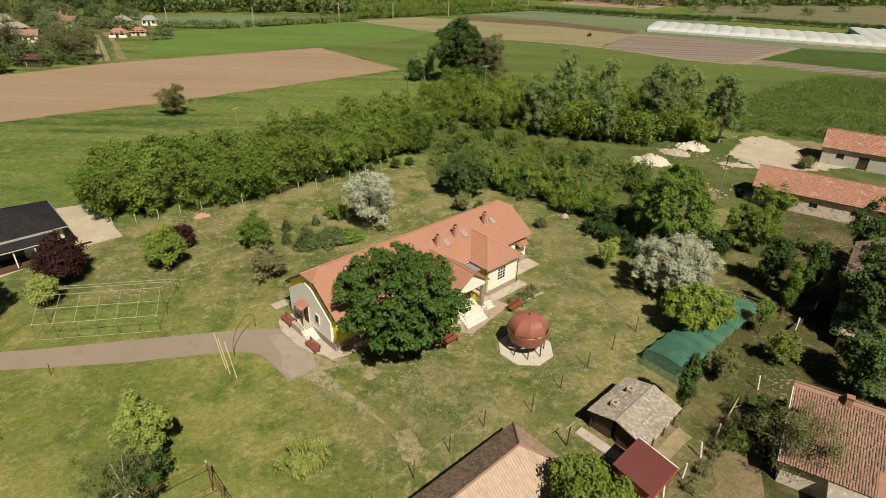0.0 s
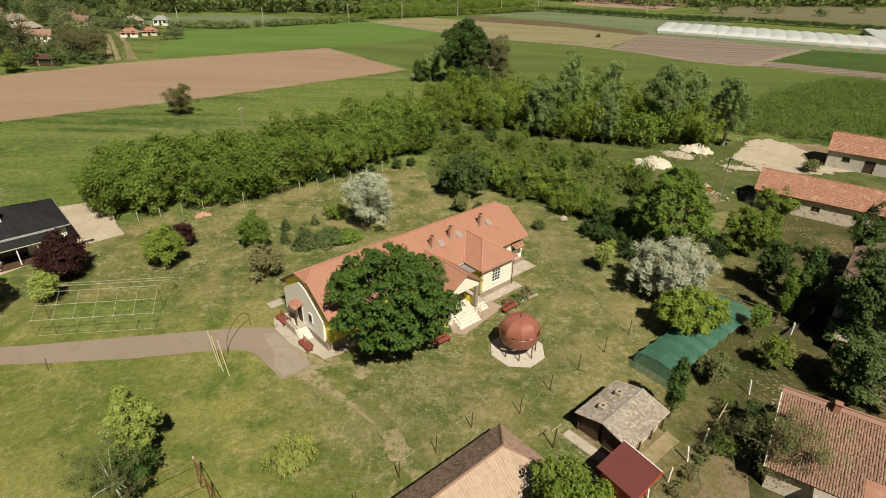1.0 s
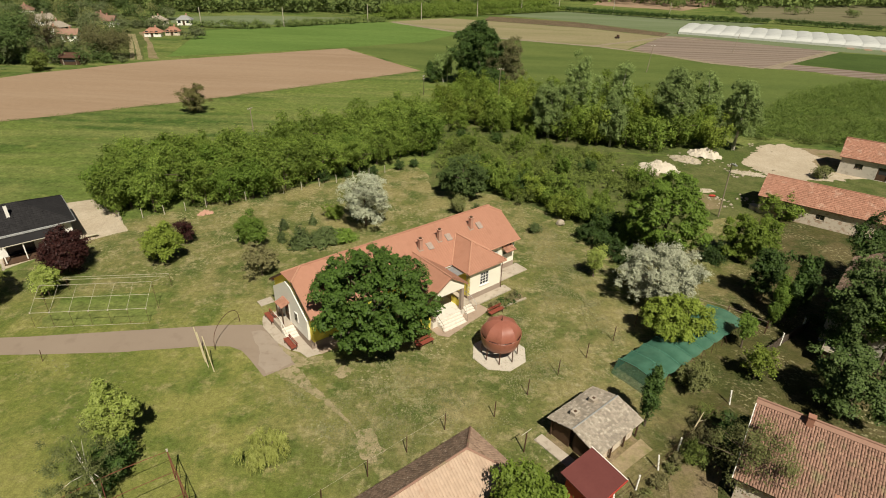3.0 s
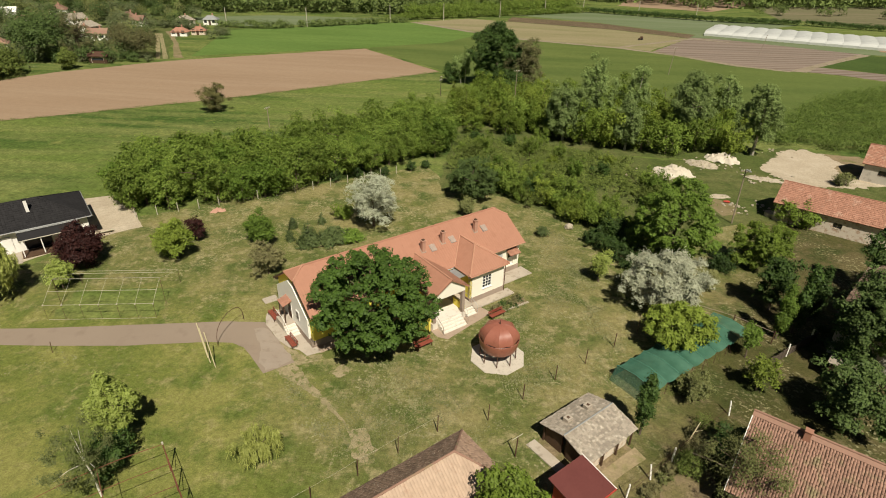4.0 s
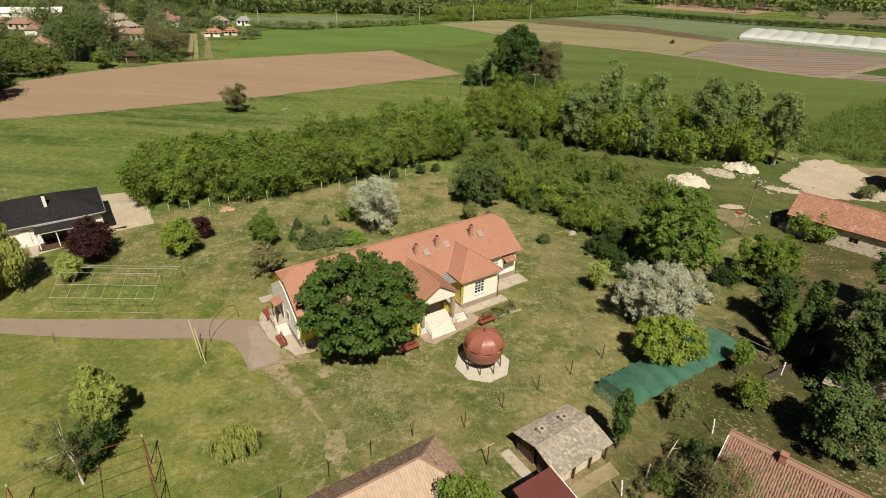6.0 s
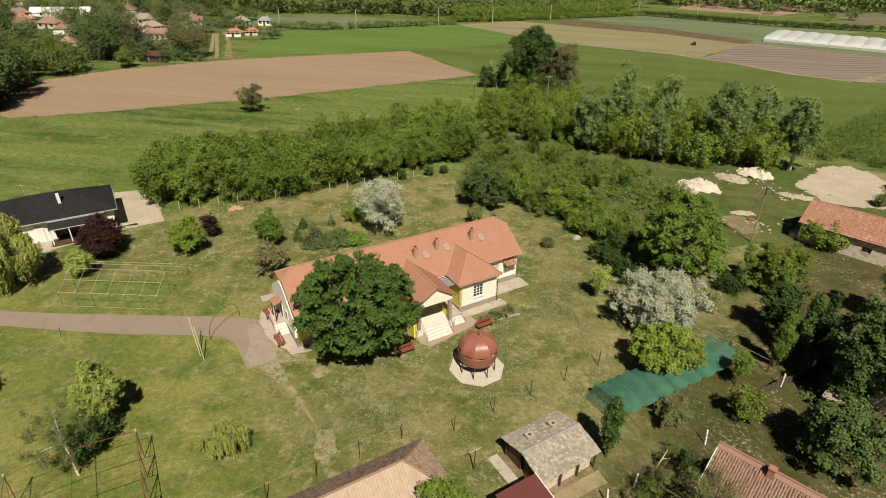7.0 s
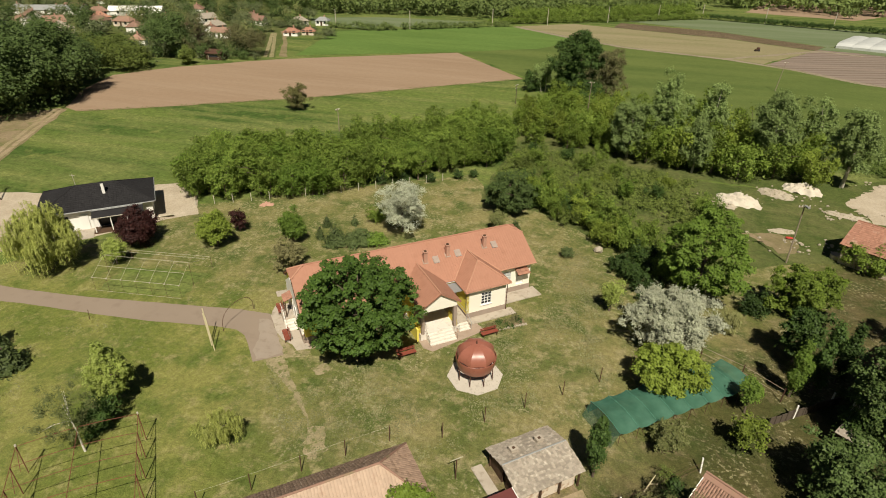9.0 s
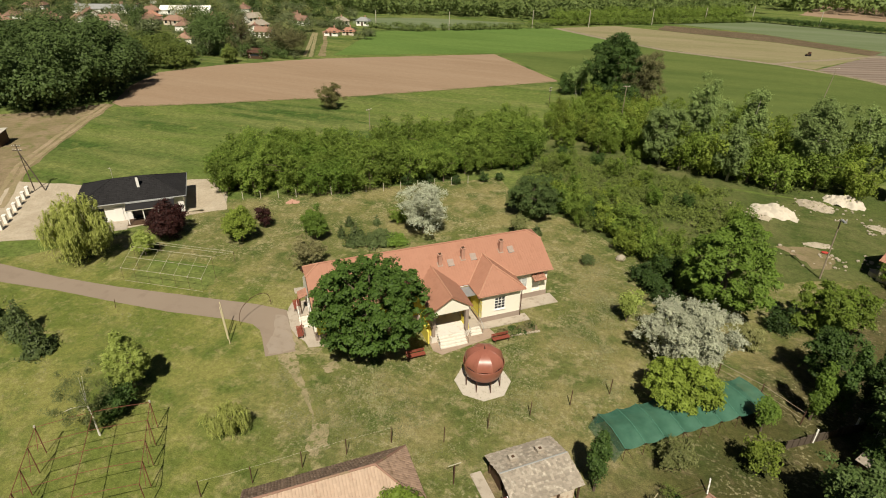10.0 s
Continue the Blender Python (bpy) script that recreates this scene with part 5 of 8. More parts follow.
local_sheet("pavement_side", [(22.4, -5.9), (27.3, -5.9), (27.3, -4.0), (22.4, -4.0)], 0.12, CONCRETE, "pale concrete strip by the side door", "pavement", step=1, rough=0.03, depth=0.12)


# ---- other buildings ----
def gable_house(name, m, length, half, eave, ridge, wall_mat, tile_a, tile_b, label, over=0.35, wins=(), doors=(), tw=0.24, th=0.34, arch=0.04, wall_label="", windows_back=(), tile_on=True, hip0=0.0, hip1=0.0, tile_c=None, category="house", group="", ridge_mat=None, frame_mat=None):
    """A plain house: local x along the ridge from 0 to length, front towards -y. wins, doors: (from, to, sill, head) along the front."""
    ob = thing(name, m, label, category, group)
    sl = (ridge - eave) / (half + over)
    L = length
    wz = ridge - half * sl - 0.12
    part("wall", wall_run(bmesh.new(), (L, -half), (0, -half), 0, wz, [(L - b, L - a, s, h) for a, b, s, h in (*wins, *doors)], 0.3), wall_mat, ob, wall_label)
    part("wall", wall_run(bmesh.new(), (0, half), (L, half), 0, wz, (), 0.3), wall_mat, ob)
    for x0, hip in ((0.0, hip0), (L - 0.3, hip1)):
        bm = bmesh.new()
        pts = [(-half + 0.302, 0), (half - 0.302, 0), (half - 0.302, wz + 0.1), (-half + 0.302, wz + 0.1)] if hip else [(-half + 0.302, 0), (half - 0.302, 0), (half - 0.302, wz + 0.15), (0, ridge - 0.2), (-half + 0.302, wz + 0.15)]
        a = [bm.verts.new((x0, y, z)) for y, z in pts]
        b = [bm.verts.new((x0 + 0.3, y, z)) for y, z in pts]
        bm.faces.new(a)
        bm.faces.new(b[::-1])
        for i in range(len(pts)):
            j = (i + 1) % len(pts)
            bm.faces.new((a[j], a[i], b[i], b[j]))
        part("gable_wall", bm, wall_mat, ob)
    for a, b, s, h in wins:
        window(ob, pose((a + b) / 2, -half + 0.1, s), b - a, h - s, frame_mat or WHITE)
    for a, b, s, h in doors:
        door(ob, pose((a + b) / 2, -half + 0.1, s), b - a - 0.16, h - s - 0.08, DARKWOOD, frame_mat or WHITE)
    o, e = over, half + over
    fr = [(-o, -e, eave), (L + o, -e, eave), (L + o - hip1, 0, ridge), (-o + hip0, 0, ridge)]
    bk = [(-o, e, eave), (L + o, e, eave), (L + o - hip1, 0, ridge), (-o + hip0, 0, ridge)]
    slopes = [(fr, (fr[0], fr[1]), tile_a), (bk, (bk[1], bk[0]), tile_b)]
    if hip0:
        slopes.append(([(-o, -e, eave), (-o, e, eave), (-o + hip0, 0, ridge)], ((-o, e, eave), (-o, -e, eave)), tile_a))
    if hip1:
        slopes.append(([(L + o, -e, eave), (L + o, e, eave), (L + o - hip1, 0, ridge)], ((L + o, -e, eave), (L + o, e, eave)), tile_c or tile_b))
    roof = None
    for k, (poly, ev, mt) in enumerate(slopes):
        s = part("roof" if k == 0 else "slope", solid(bmesh.new(), poly, 0.1), mt, ob if k == 0 else roof)
        roof = roof or s
        if tile_on:
            roof_tiles(roof, poly, ev, mt, tw=tw, th=th, arch=arch, seed=len(name) + k)
    lines = [((-o + hip0, 0, ridge), (L + o - hip1, 0, ridge))]
    if hip0:
        lines += [((-o, -e, eave), (-o + hip0, 0, ridge)), ((-o, e, eave), (-o + hip0, 0, ridge))]
    if hip1:
        lines += [((L + o, -e, eave), (L + o - hip1, 0, ridge)), ((L + o, e, eave), (L + o - hip1, 0, ridge))]
    for p, q in lines:
        part("ridge_cap", bars(([Vector(p) + Vector((0, 0, 0.04)), Vector(q) + Vector((0, 0, 0.04))], 0.09), n=7), ridge_mat or tile_a, roof)
    return ob


# gazebo on its octagonal slab
GX, GY = 7.75, 40.75
bm = prism(bmesh.new(), [(2.65 * math.cos(radians(22.5 + 45 * i)), 2.65 * math.sin(radians(22.5 + 45 * i))) for i in range(8)], 0, 0.07)
tagged(part("gazebo_slab", bm, PALESLAB, m=pose(GX, GY, 0)), "octagonal pale concrete slab under the gazebo", "slab", kind="structure")
gaz = thing("gazebo", pose(GX, GY, 0.07), "round gazebo with red brown domed metal roof", "gazebo")
prof = [(0.03 + 1.85 * math.cos(radians(90 * k / 14)) ** 0.92, 2.4 + 1.36 * math.sin(radians(90 * k / 14)) ** 0.95) for k in range(15)]
low = [(1.88, 2.38), (1.88, 2.2), (1.86, 1.98), (1.82, 1.74), (1.75, 1.48), (1.66, 1.24)]
for i in range(8):
    for nm, pr in (("roof_segment", prof), ("skirt_panel", low)):
        bm = bmesh.new()
        cols = []
        for k in range(7):
            an = radians(45 * (i + k / 6))
            bow = 1 - 0.082 * math.sin(math.pi * k / 6) if nm == "roof_segment" else 1.0
            cols.append([bm.verts.new((r * bow * math.cos(an), r * bow * math.sin(an), z)) for r, z in pr])
        for ca, cb in zip(cols, cols[1:]):
            for j in range(len(pr) - 1):
                bm.faces.new((ca[j], cb[j], cb[j + 1], ca[j + 1]))
        part(nm, bm, COPPER, gaz, smooth=True)
    an = radians(45 * i)
    c, s = math.cos(an), math.sin(an)
    part("seam", bars(([(r * c * 1.002, r * s * 1.002, z + 0.002) for r, z in prof], 0.01), n=4), COPPER, gaz)
    part("post", bars(([(1.68 * c, 1.68 * s, 0), (1.64 * c, 1.64 * s, 1.6)], 0.055), n=6), RUST, gaz)
part("finial", bars(([(0, 0, 3.78), (0, 0, 3.88), (0, 0, 4.2)], [0.09, 0.05, 0.02]), n=7), RUST, gaz)
part("ring", bars(([(1.87 * math.cos(radians(7.5 * k)), 1.87 * math.sin(radians(7.5 * k)), 2.39) for k in range(49)], 0.025), n=5), COPPER, gaz)
tb = thing("garden_table", pose(GX, GY, 0.07), "small round dark table under the gazebo", "table")
part("tabletop", bars(([(0, 0, 0.7), (0, 0, 0.75)], 0.5), n=16), DARKWOOD, tb)
part("leg", bars(([(0, 0, 0), (0, 0, 0.7)], 0.06), n=8), DARKWOOD, tb)

# open grey-roofed shed
SHED = pose(12.95, 29.6, 0, 0, 0, 44.5)
shed = thing("shed", SHED, "open shed under a weathered grey sheet roof", "shed")
sl = 0.28
for sgn, nm in ((1, "back"), (-1, "front")):
    w = 2.3 if sgn > 0 else 2.5
    poly = [(0, 0, 2.42), (5.65, 0, 2.42), (5.65, sgn * w, 2.42 - w * sl), (0, sgn * w, 2.42 - w * sl)]
    r = part("roof", solid(bmesh.new(), poly, 0.08), SLATE, shed, "weathered grey cement sheet slope")
    roof_tiles(r, poly, (poly[3], poly[2]) if sgn < 0 else (poly[2], poly[3]), SLATE, tw=0.22, th=0.2, arch=0.004, seed=41 + sgn, jitter=0.02, step=0.014)
part("ridge_cap", bars(([(0, 0, 2.45), (5.65, 0, 2.45)], 0.06), n=6), GREYMETAL, shed)
for x in (1.6, 3.9):
    hd = part("vent_hood", boxes((x - 0.3, 0.75, 1.95, x + 0.3, 1.25, 2.5)), CONCRETE, shed, "small boxed roof vent with a hole")
    part("vent_hole", boxes((x - 0.12, 0.88, 2.504, x + 0.12, 1.1, 2.51)), DARKWOOD, hd)
part("wall", boxes((0.35, 0.3, 0, 0.5, 1.9, 1.85), (0.35, -2.3, 0, 0.5, -0.2, 1.7)), DARKWOOD, shed)
part("wall", boxes((0.5, -0.1, 0, 5.3, 0.05, 2.3)), DARKWOOD, shed)
part("wall", boxes((0.6, -2.1, 0, 5.2, -1.96, 1.74)), RAWWALL, shed, "pale plastered front wall")
for x in (0.3, 2.0, 3.7, 5.4):
    part("post", boxes((x - 0.06, -2.34, 0, x + 0.06, -2.22, 1.7)), DARKWOOD, shed)
    part("post", boxes((x - 0.06, 1.95, 0, x + 0.06, 2.07, 1.8)), DARKWOOD, shed)
local_sheet("pavement_shed", [(-1.1, -3.6), (5.2, -3.6), (5.2, 2.2), (0.0, 2.2), (-0.9, 1.6)], 0.06, DIRT, "trodden pale floor of the open shed", "floor", m=SHED, step=1, rough=0.1, depth=0.05)
local_sheet("pavement_shed_edge", [(-1.15, -2.9), (-0.25, -2.9), (-0.25, 2.4), (-1.15, 2.4)], 0.1, CONCRETE, "pale concrete kerb beside the shed", "kerb", m=SHED, step=1, rough=0.03, depth=0.1)
local_sheet("pavement_shed_front", [(0.6, -3.7), (5.3, -3.9), (5.5, -2.7), (0.4, -2.7)], 0.07, DRYDIRT, "pale trodden strip before the shed", "pavement", m=SHED, step=1, rough=0.08, depth=0.07)
for k in range(9):
    lg = thing("firewood", SHED @ pose(1.2 + 0.42 * k, -1.7 + 0.12 * math.sin(k * 3), 0.06, 0, 0, 8 * k), "short pile of split pale firewood under the shed", "firewood", "firewood piles")
    for j in range(5):
        part("log", bars(([(-0.02 * j, -0.25, 0.12 + 0.19 * j), (0.03 * j, 0.3, 0.12 + 0.19 * j)], 0.1), n=7), GREYWOOD, lg)

# red hut with a maroon sheet roof
hut = thing("hut", pose(13.85, 25.6, 0, 0, 0, 44.5), "small red hut with a maroon sheet roof", "hut")
part("wall", boxes((-1.35, -1.1, 0, -1.25, 1.1, 2.2), (1.25, -1.1, 0, 1.35, 1.1, 2.2), (-1.25, 1.0, 0, 1.25, 1.1, 2.5)), REDPAINT, hut)
for i in range(13):
    part("board", boxes((-1.25 + i * 0.194, -1.12, 0.05, -1.25 + i * 0.194 + 0.182, -1.0, 2.2)), REDPAINT, hut)
part("roof", solid(bmesh.new(), [(-1.7, -1.6, 2.25), (1.7, -1.6, 2.25), (1.7, 1.4, 2.72), (-1.7, 1.4, 2.72)], 0.07), MAROON, hut, "maroon sheet metal lean-to roof")
part("fascia", boxes((-1.74, -1.66, 2.13, 1.74, -1.61, 2.27)), REDPAINT, hut)
part("verge", solid(bmesh.new(), [(1.7, -1.66, 2.27), (1.76, -1.66, 2.27), (1.76, 1.42, 2.75), (1.7, 1.42, 2.75)], 0.12), WHITE, hut)

# low house in front, house and barns on the east side
gable_house("house", pose(5.4, 25.4, 0, 0, 0, 44) @ pose(-8.7, 0, 0), 11.2, 2.52, 1.95, 4.3, RAWWALL, PALETILE, BROWNTILE, "low old house with pale and dark brown tiles", 0.35, hip1=3.0, tw=0.22, th=0.27, arch=0.02, ridge_mat=PINKTILE, tile_c=HIPTILE)
rh = thing("house", pose(26.15, 31.3, 0, 0, 0, -30) @ pose(0.35, 0, 0), "old house with faded pink tiled single-pitch roof", "house")
part("wall", wall_run(bmesh.new(), (14, -5.0), (0, -5.0), 0, 2.25, [(4, 5, 0.8, 1.7), (7.5, 8.5, 0.05, 2.0), (10, 11, 0.8, 1.7)], 0.3), RAWWALL, rh)
for x in (3.5, 9.5):
    window(rh, pose(14 - x - 1.0, -4.9, 0.8), 1.0, 0.9, GREYWOOD)
door(rh, pose(6.0, -4.9, 0.05), 0.84, 1.85, DARKWOOD, GREYWOOD)
part("wall", boxes((0, -0.15, 0, 14, 0.15, 4.75)), RAWWALL, rh)
for x0 in (0.0, 13.7):
    bm = bmesh.new()
    pts = [(-4.698, 0), (-0.152, 0), (-0.152, 4.65), (-4.698, 2.4)]
    a = [bm.verts.new((x0, y, z)) for y, z in pts]
    b = [bm.verts.new((x0 + 0.3, y, z)) for y, z in pts]
    bm.faces.new(a)
    bm.faces.new(b[::-1])
    for i in range(4):
        bm.faces.new((a[(i + 1) % 4], a[i], b[i], b[(i + 1) % 4]))
    part("gable_wall", bm, RAWWALL, rh)
slope_rh = [(-0.4, -5.4, 2.2), (14.4, -5.4, 2.2), (14.4, 0.25, 5.02), (-0.4, 0.25, 5.02)]
rr = part("roof", solid(bmesh.new(), slope_rh, 0.1), DARKWOOD, rh, "faded pink clay tiles in worn courses")
roof_tiles(rr, slope_rh, slope_rh[:2], PINKTILE, tw=0.17, th=0.22, arch=0.04, seed=77, fill=0.84, step=0.03)
part("patched_slope", solid(bmesh.new(), [(5.2, -5.38, 2.31), (14.4, -5.38, 2.31), (14.4, -3.75, 3.12), (5.2, -3.75, 3.12)], 0.05), OLDTILE, rr, "smooth reddish patched part of the slope")
part("ridge_course", solid(bmesh.new(), [(-0.42, -0.15, 4.94), (14.42, -0.15, 4.94), (14.42, 0.3, 5.17), (-0.42, 0.3, 5.17)], 0.05), PINKTILE, rh, "smooth mortared course under the ridge")
part("ridge_cap", bars(([(-0.42, 0.22, 5.16), (14.42, 0.22, 5.16)], 0.08), n=7), PINKTILE, rh, "worn clay ridge tiles")
ch = part("chimney", boxes((2.75, -0.35, 4.4, 3.15, 0.05, 5.55)), OLDTILE, rh, "brick chimney with open top")
part("chimney_cap", boxes((2.7, -0.4, 5.554, 3.2, 0.1, 5.63)), OLDTILE, ch)
part("verge", solid(bmesh.new(), [(-0.43, -5.42, 2.24), (-0.36, -5.42, 2.24), (-0.36, -0.1, 4.9), (-0.43, -0.1, 4.9)], 0.12), WHITE, rh, "flaking white verge board")
part("porch_roof", solid(bmesh.new(), [(2.6, -6.6, 1.75), (14, -6.6, 1.75), (14, -5.3, 2.12), (2.6, -5.3, 2.12)], 0.05), SLATE, rh, "grey sheet roof over the veranda")
for x in (2.8, 6.5, 10.2, 13.8):
    part("post", boxes((x - 0.06, -6.5, 0, x + 0.06, -6.38, 1.72)), DARKWOOD, rh)
barn = gable_house("barn", pose(45.6, 78.2, 0, 0, 0, -32.6) @ pose(0.4, 4.2, 0), 24, 3.8, 2.75, 4.9, RAWWALL, OLDTILE, OLDTILE, "long old barn with peeling walls and clay tiles", 0.4,
                   wins=((7.3, 8.4, 1.1, 1.9), (12.4, 13.5, 1.1, 1.9), (15.7, 16.8, 1.1, 1.9)), tw=0.24, th=0.34, arch=0.01, frame_mat=GREYWOOD, category="barn", group="old barns")
part("sheet_roof", solid(bmesh.new(), [(17.8, -4.1, 2.92), (24.3, -4.1, 2.92), (24.3, -0.2, 4.95), (17.8, -0.2, 4.95)], 0.03), PALETILE, barn, "newer pale part of the barn roof")
gable_house("barn", pose(67.5, 98.3, 0, 0, 0, -32.6) @ pose(0.4, 4.2, 0), 20, 3.8, 3.1, 5.6, GREYWALL, OLDTILE, OLDTILE, "old grey-walled barn with patchy clay tiles", 0.4, wins=((2.2, 3.4, 1.4, 2.3), (9.8, 11.0, 1.4, 2.3)), doors=((5.6, 7.2, 0.05, 2.3),), tw=0.24, th=0.34, arch=0.012, frame_mat=DARKWOOD, category="barn", group="old barns")
gable_house("house", pose(38.9, 46.5, 0, 0, 0, 51.8) @ pose(0.4, -3.0, 0), 12.0, 2.6, 4.5, 6.3, GREYWALL, BROWNTILE, BROWNTILE, "tall house half hidden behind dark trees", 0.4, tw=0.3, th=0.4, ridge_mat=BROWNTILE)

# new house with a charcoal roof
NH = pose(-44.8, 56.7, 0, 0, 0, 225.5)
nh = thing("house", NH, "new white bungalow with charcoal hipped roof", "house")
part("wall", wall_run(bmesh.new(), (0.5, -9.3), (0.5, -0.9), 0, 3.0, [(1.5, 2.6, 1.0, 2.3)], 0.3), WHITE, nh)
part("wall", wall_run(bmesh.new(), (0.5, -0.6), (13.0, -0.6), 0, 3.0, [(2.0, 3.2, 0.9, 2.3), (4.2, 7.0, 0.1, 2.3), (10.4, 11.6, 0.9, 2.3)], 0.3), WHITE, nh)
part("wall", boxes((12.7, -9.3, 0, 13.0, -0.904, 3.0), (0.804, -9.3, 0, 12.696, -9.0, 3.0)), WHITE, nh)
for a, b, s, h in ((2.0, 3.2, 0.9, 2.3), (4.2, 7.0, 0.1, 2.3), (10.4, 11.6, 0.9, 2.3)):
    window(nh, pose(0.5 + (a + b) / 2, -0.75, s, 0, 0, 180), b - a, h - s, BLACKTILE, bars_up=0)
window(nh, pose(0.5 + 0.1, -9.3 + 2.05, 1.0, 0, 0, 270), 1.1, 1.3, BLACKTILE, bars_up=0)
ev, tp = 3.0, 5.0
c = [(0, 0, ev), (14.6, 0, ev), (14.6, -9.8, ev), (0, -9.8, ev)]
r0, r1 = (4.9, -4.9, tp), (9.7, -4.9, tp)
nroof = None
for k, (poly, e2) in enumerate((([c[0], c[1], r1, r0], (c[1], c[0])), ([c[2], c[3], r0, r1], (c[3], c[2])), ([c[3], c[0], r0], (c[0], c[3])), ([c[1], c[2], r1], (c[2], c[1])))):
    s = part("roof" if k == 0 else "slope", solid(bmesh.new(), poly, 0.12), BLACKTILE, nh if k == 0 else nroof)
    nroof = nroof or s
    roof_tiles(nroof, poly, e2, BLACKTILE, tw=0.33, th=0.38, arch=0.02, seed=50 + k)
for p, q in ((c[0], r0), (c[3], r0), (c[1], r1), (c[2], r1), (r0, r1)):
    part("ridge_cap", bars(([Vector(p) + Vector((0, 0, 0.04)), Vector(q) + Vector((0, 0, 0.04))], 0.08), n=6), BLACKTILE, nroof)
part("gutter", bars(([(0, 0.06, ev), (13.5, 0.06, ev)], 0.07), ([(-0.06, 0, ev), (-0.06, -9.8, ev)], 0.07), n=6), GREYMETAL, nroof)
part("veranda_roof", solid(bmesh.new(), [(1.6, 1.5, 2.3), (8.0, 1.5, 2.3), (8.0, 0.1, 2.78), (1.6, 0.1, 2.78)], 0.1), BLACKTILE, nh, "dark lean-to veranda roof")
part("gutter", bars(([(1.6, 1.55, 2.28), (8.0, 1.55, 2.28)], 0.06), n=6), POSTWHITE, nh)
part("flashing", bars(([(1.6, 0.12, 2.88), (8.0, 0.12, 2.88)], 0.06), n=6), GREYMETAL, nh)
for x in (1.8, 3.8, 5.8, 7.85):
    part("post", boxes((x - 0.06, 1.3, 0, x + 0.06, 1.42, 2.24)), WHITE, nh)
part("terrace", boxes((1.6, -0.55, 0, 8.1, 1.6, 0.16)), DARKWOOD, nh, "brown timber veranda floor")
part("terrace_slab", boxes((8.2, -0.55, 0, 14.2, 2.6, 0.1)), CONCRETE, nh, "pale paved strip before the house")
part("door", boxes((8.6, -0.596, 0.1, 9.6, -0.5, 2.25)), WHITE, nh, "white panelled entrance door")
cp = part("chimney", boxes((6.0, -3.0, 3.9, 6.35, -2.65, 5.7)), WHITE, nh, "white chimney with dark cap")
part("chimney_cap", boxes((5.95, -3.05, 5.704, 6.4, -2.6, 5.8)), BLACKTILE, cp)

# green netting tunnel
NTM = pose(19.7, 38.2, 0, 0, 0, 42.3)
net = thing("netting_tunnel", NTM, "green shade-net tunnel on pipe hoops", "net tunnel")
NL, NW, bays = 15.0, 1.95, 8


def net_z(s, y):
    sag = 0.26 * math.sin(math.pi * ((s / NL * bays) % 1.0)) ** 0.8
    return 1.64 - 0.30 * abs(y / NW) ** 1.4 - sag * (0.55 + 0.45 * abs(y / NW))


bm = bmesh.new()
rows_n = []
for i in range(bays * 6 + 1):
    s = NL * i / (bays * 6)
    rows_n.append([bm.verts.new((s, y, net_z(s, y))) for y in [NW * (j / 5 - 1) for j in range(11)]])
for a, b in zip(rows_n, rows_n[1:]):
    for j in range(10):
        bm.faces.new((a[j], b[j], b[j + 1], a[j + 1]))
part("net", bm, NET, net, "green knitted shade net", smooth=True)
bm = bmesh.new()
top = [bm.verts.new((0, NW * (j / 5 - 1), net_z(0, NW * (j / 5 - 1)) - 0.01)) for j in range(11)]
low = [bm.verts.new((-0.75, NW * (j / 5 - 1), 0.03)) for j in range(11)]
for j in range(10):
    bm.faces.new((low[j], top[j], top[j + 1], low[j + 1]))
part("net_end", bm, NETTHIN, net, "thin see-through end of the net")
bm = bmesh.new()
top = [bm.verts.new((NL * i / 24, NW, net_z(NL * i / 24, NW) - 0.01)) for i in range(25)]
low = [bm.verts.new((NL * i / 24, NW + 0.1, 0.05)) for i in range(25)]
for j in range(24):
    bm.faces.new((low[j], low[j + 1], top[j + 1], top[j]))
part("net_side", bm, NET, net)
for i in range(bays + 1):
    s = NL * i / bays
    part("hoop", bars(([(s, -NW, 0)] + [(s, y, net_z(s, y) - 0.03) for y in (-NW, -NW / 2, 0, NW / 2, NW)] + [(s, NW, 0)], 0.025), n=5), RUST, net)
    # pale strip paints the highlight on the net over each hoop
    part("seam", bars(([(s, y, net_z(s, y) + 0.012) for y in (-NW, -NW / 2, 0, NW / 2, NW)], 0.03), n=5), NETHIGHLIGHT, net, "pale net seam with its highlight along the hoop")
    if i < bays:
        part("brace", bars(([(s + 0.9, -NW - 0.1, 0), (s + 0.1, -NW, 1.3)], 0.018), n=4), RUST, net)

# small dark hut with a corrugated roof
oh = thing("outhouse", pose(38.6, 42.6, 0, 0, 0, -35), "small dark timber outhouse with sheet roof", "outhouse")
for i in range(9):
    part("plank", boxes((-0.9 + 0.2 * i, -0.8, 0, -0.9 + 0.2 * i + 0.188, -0.74, 1.9)), DARKWOOD, oh)
part("wall", boxes((-0.9, -0.736, 0, -0.84, 0.8, 1.9), (0.84, -0.736, 0, 0.9, 0.8, 1.9), (-0.836, 0.74, 0, 0.836, 0.8, 1.9)), DARKWOOD, oh)
part("roof", solid(bmesh.new(), [(-1.1, -1.0, 1.9), (1.1, -1.0, 1.9), (1.1, 1.0, 2.15), (-1.1, 1.0, 2.15)], 0.05), SLATE, oh)

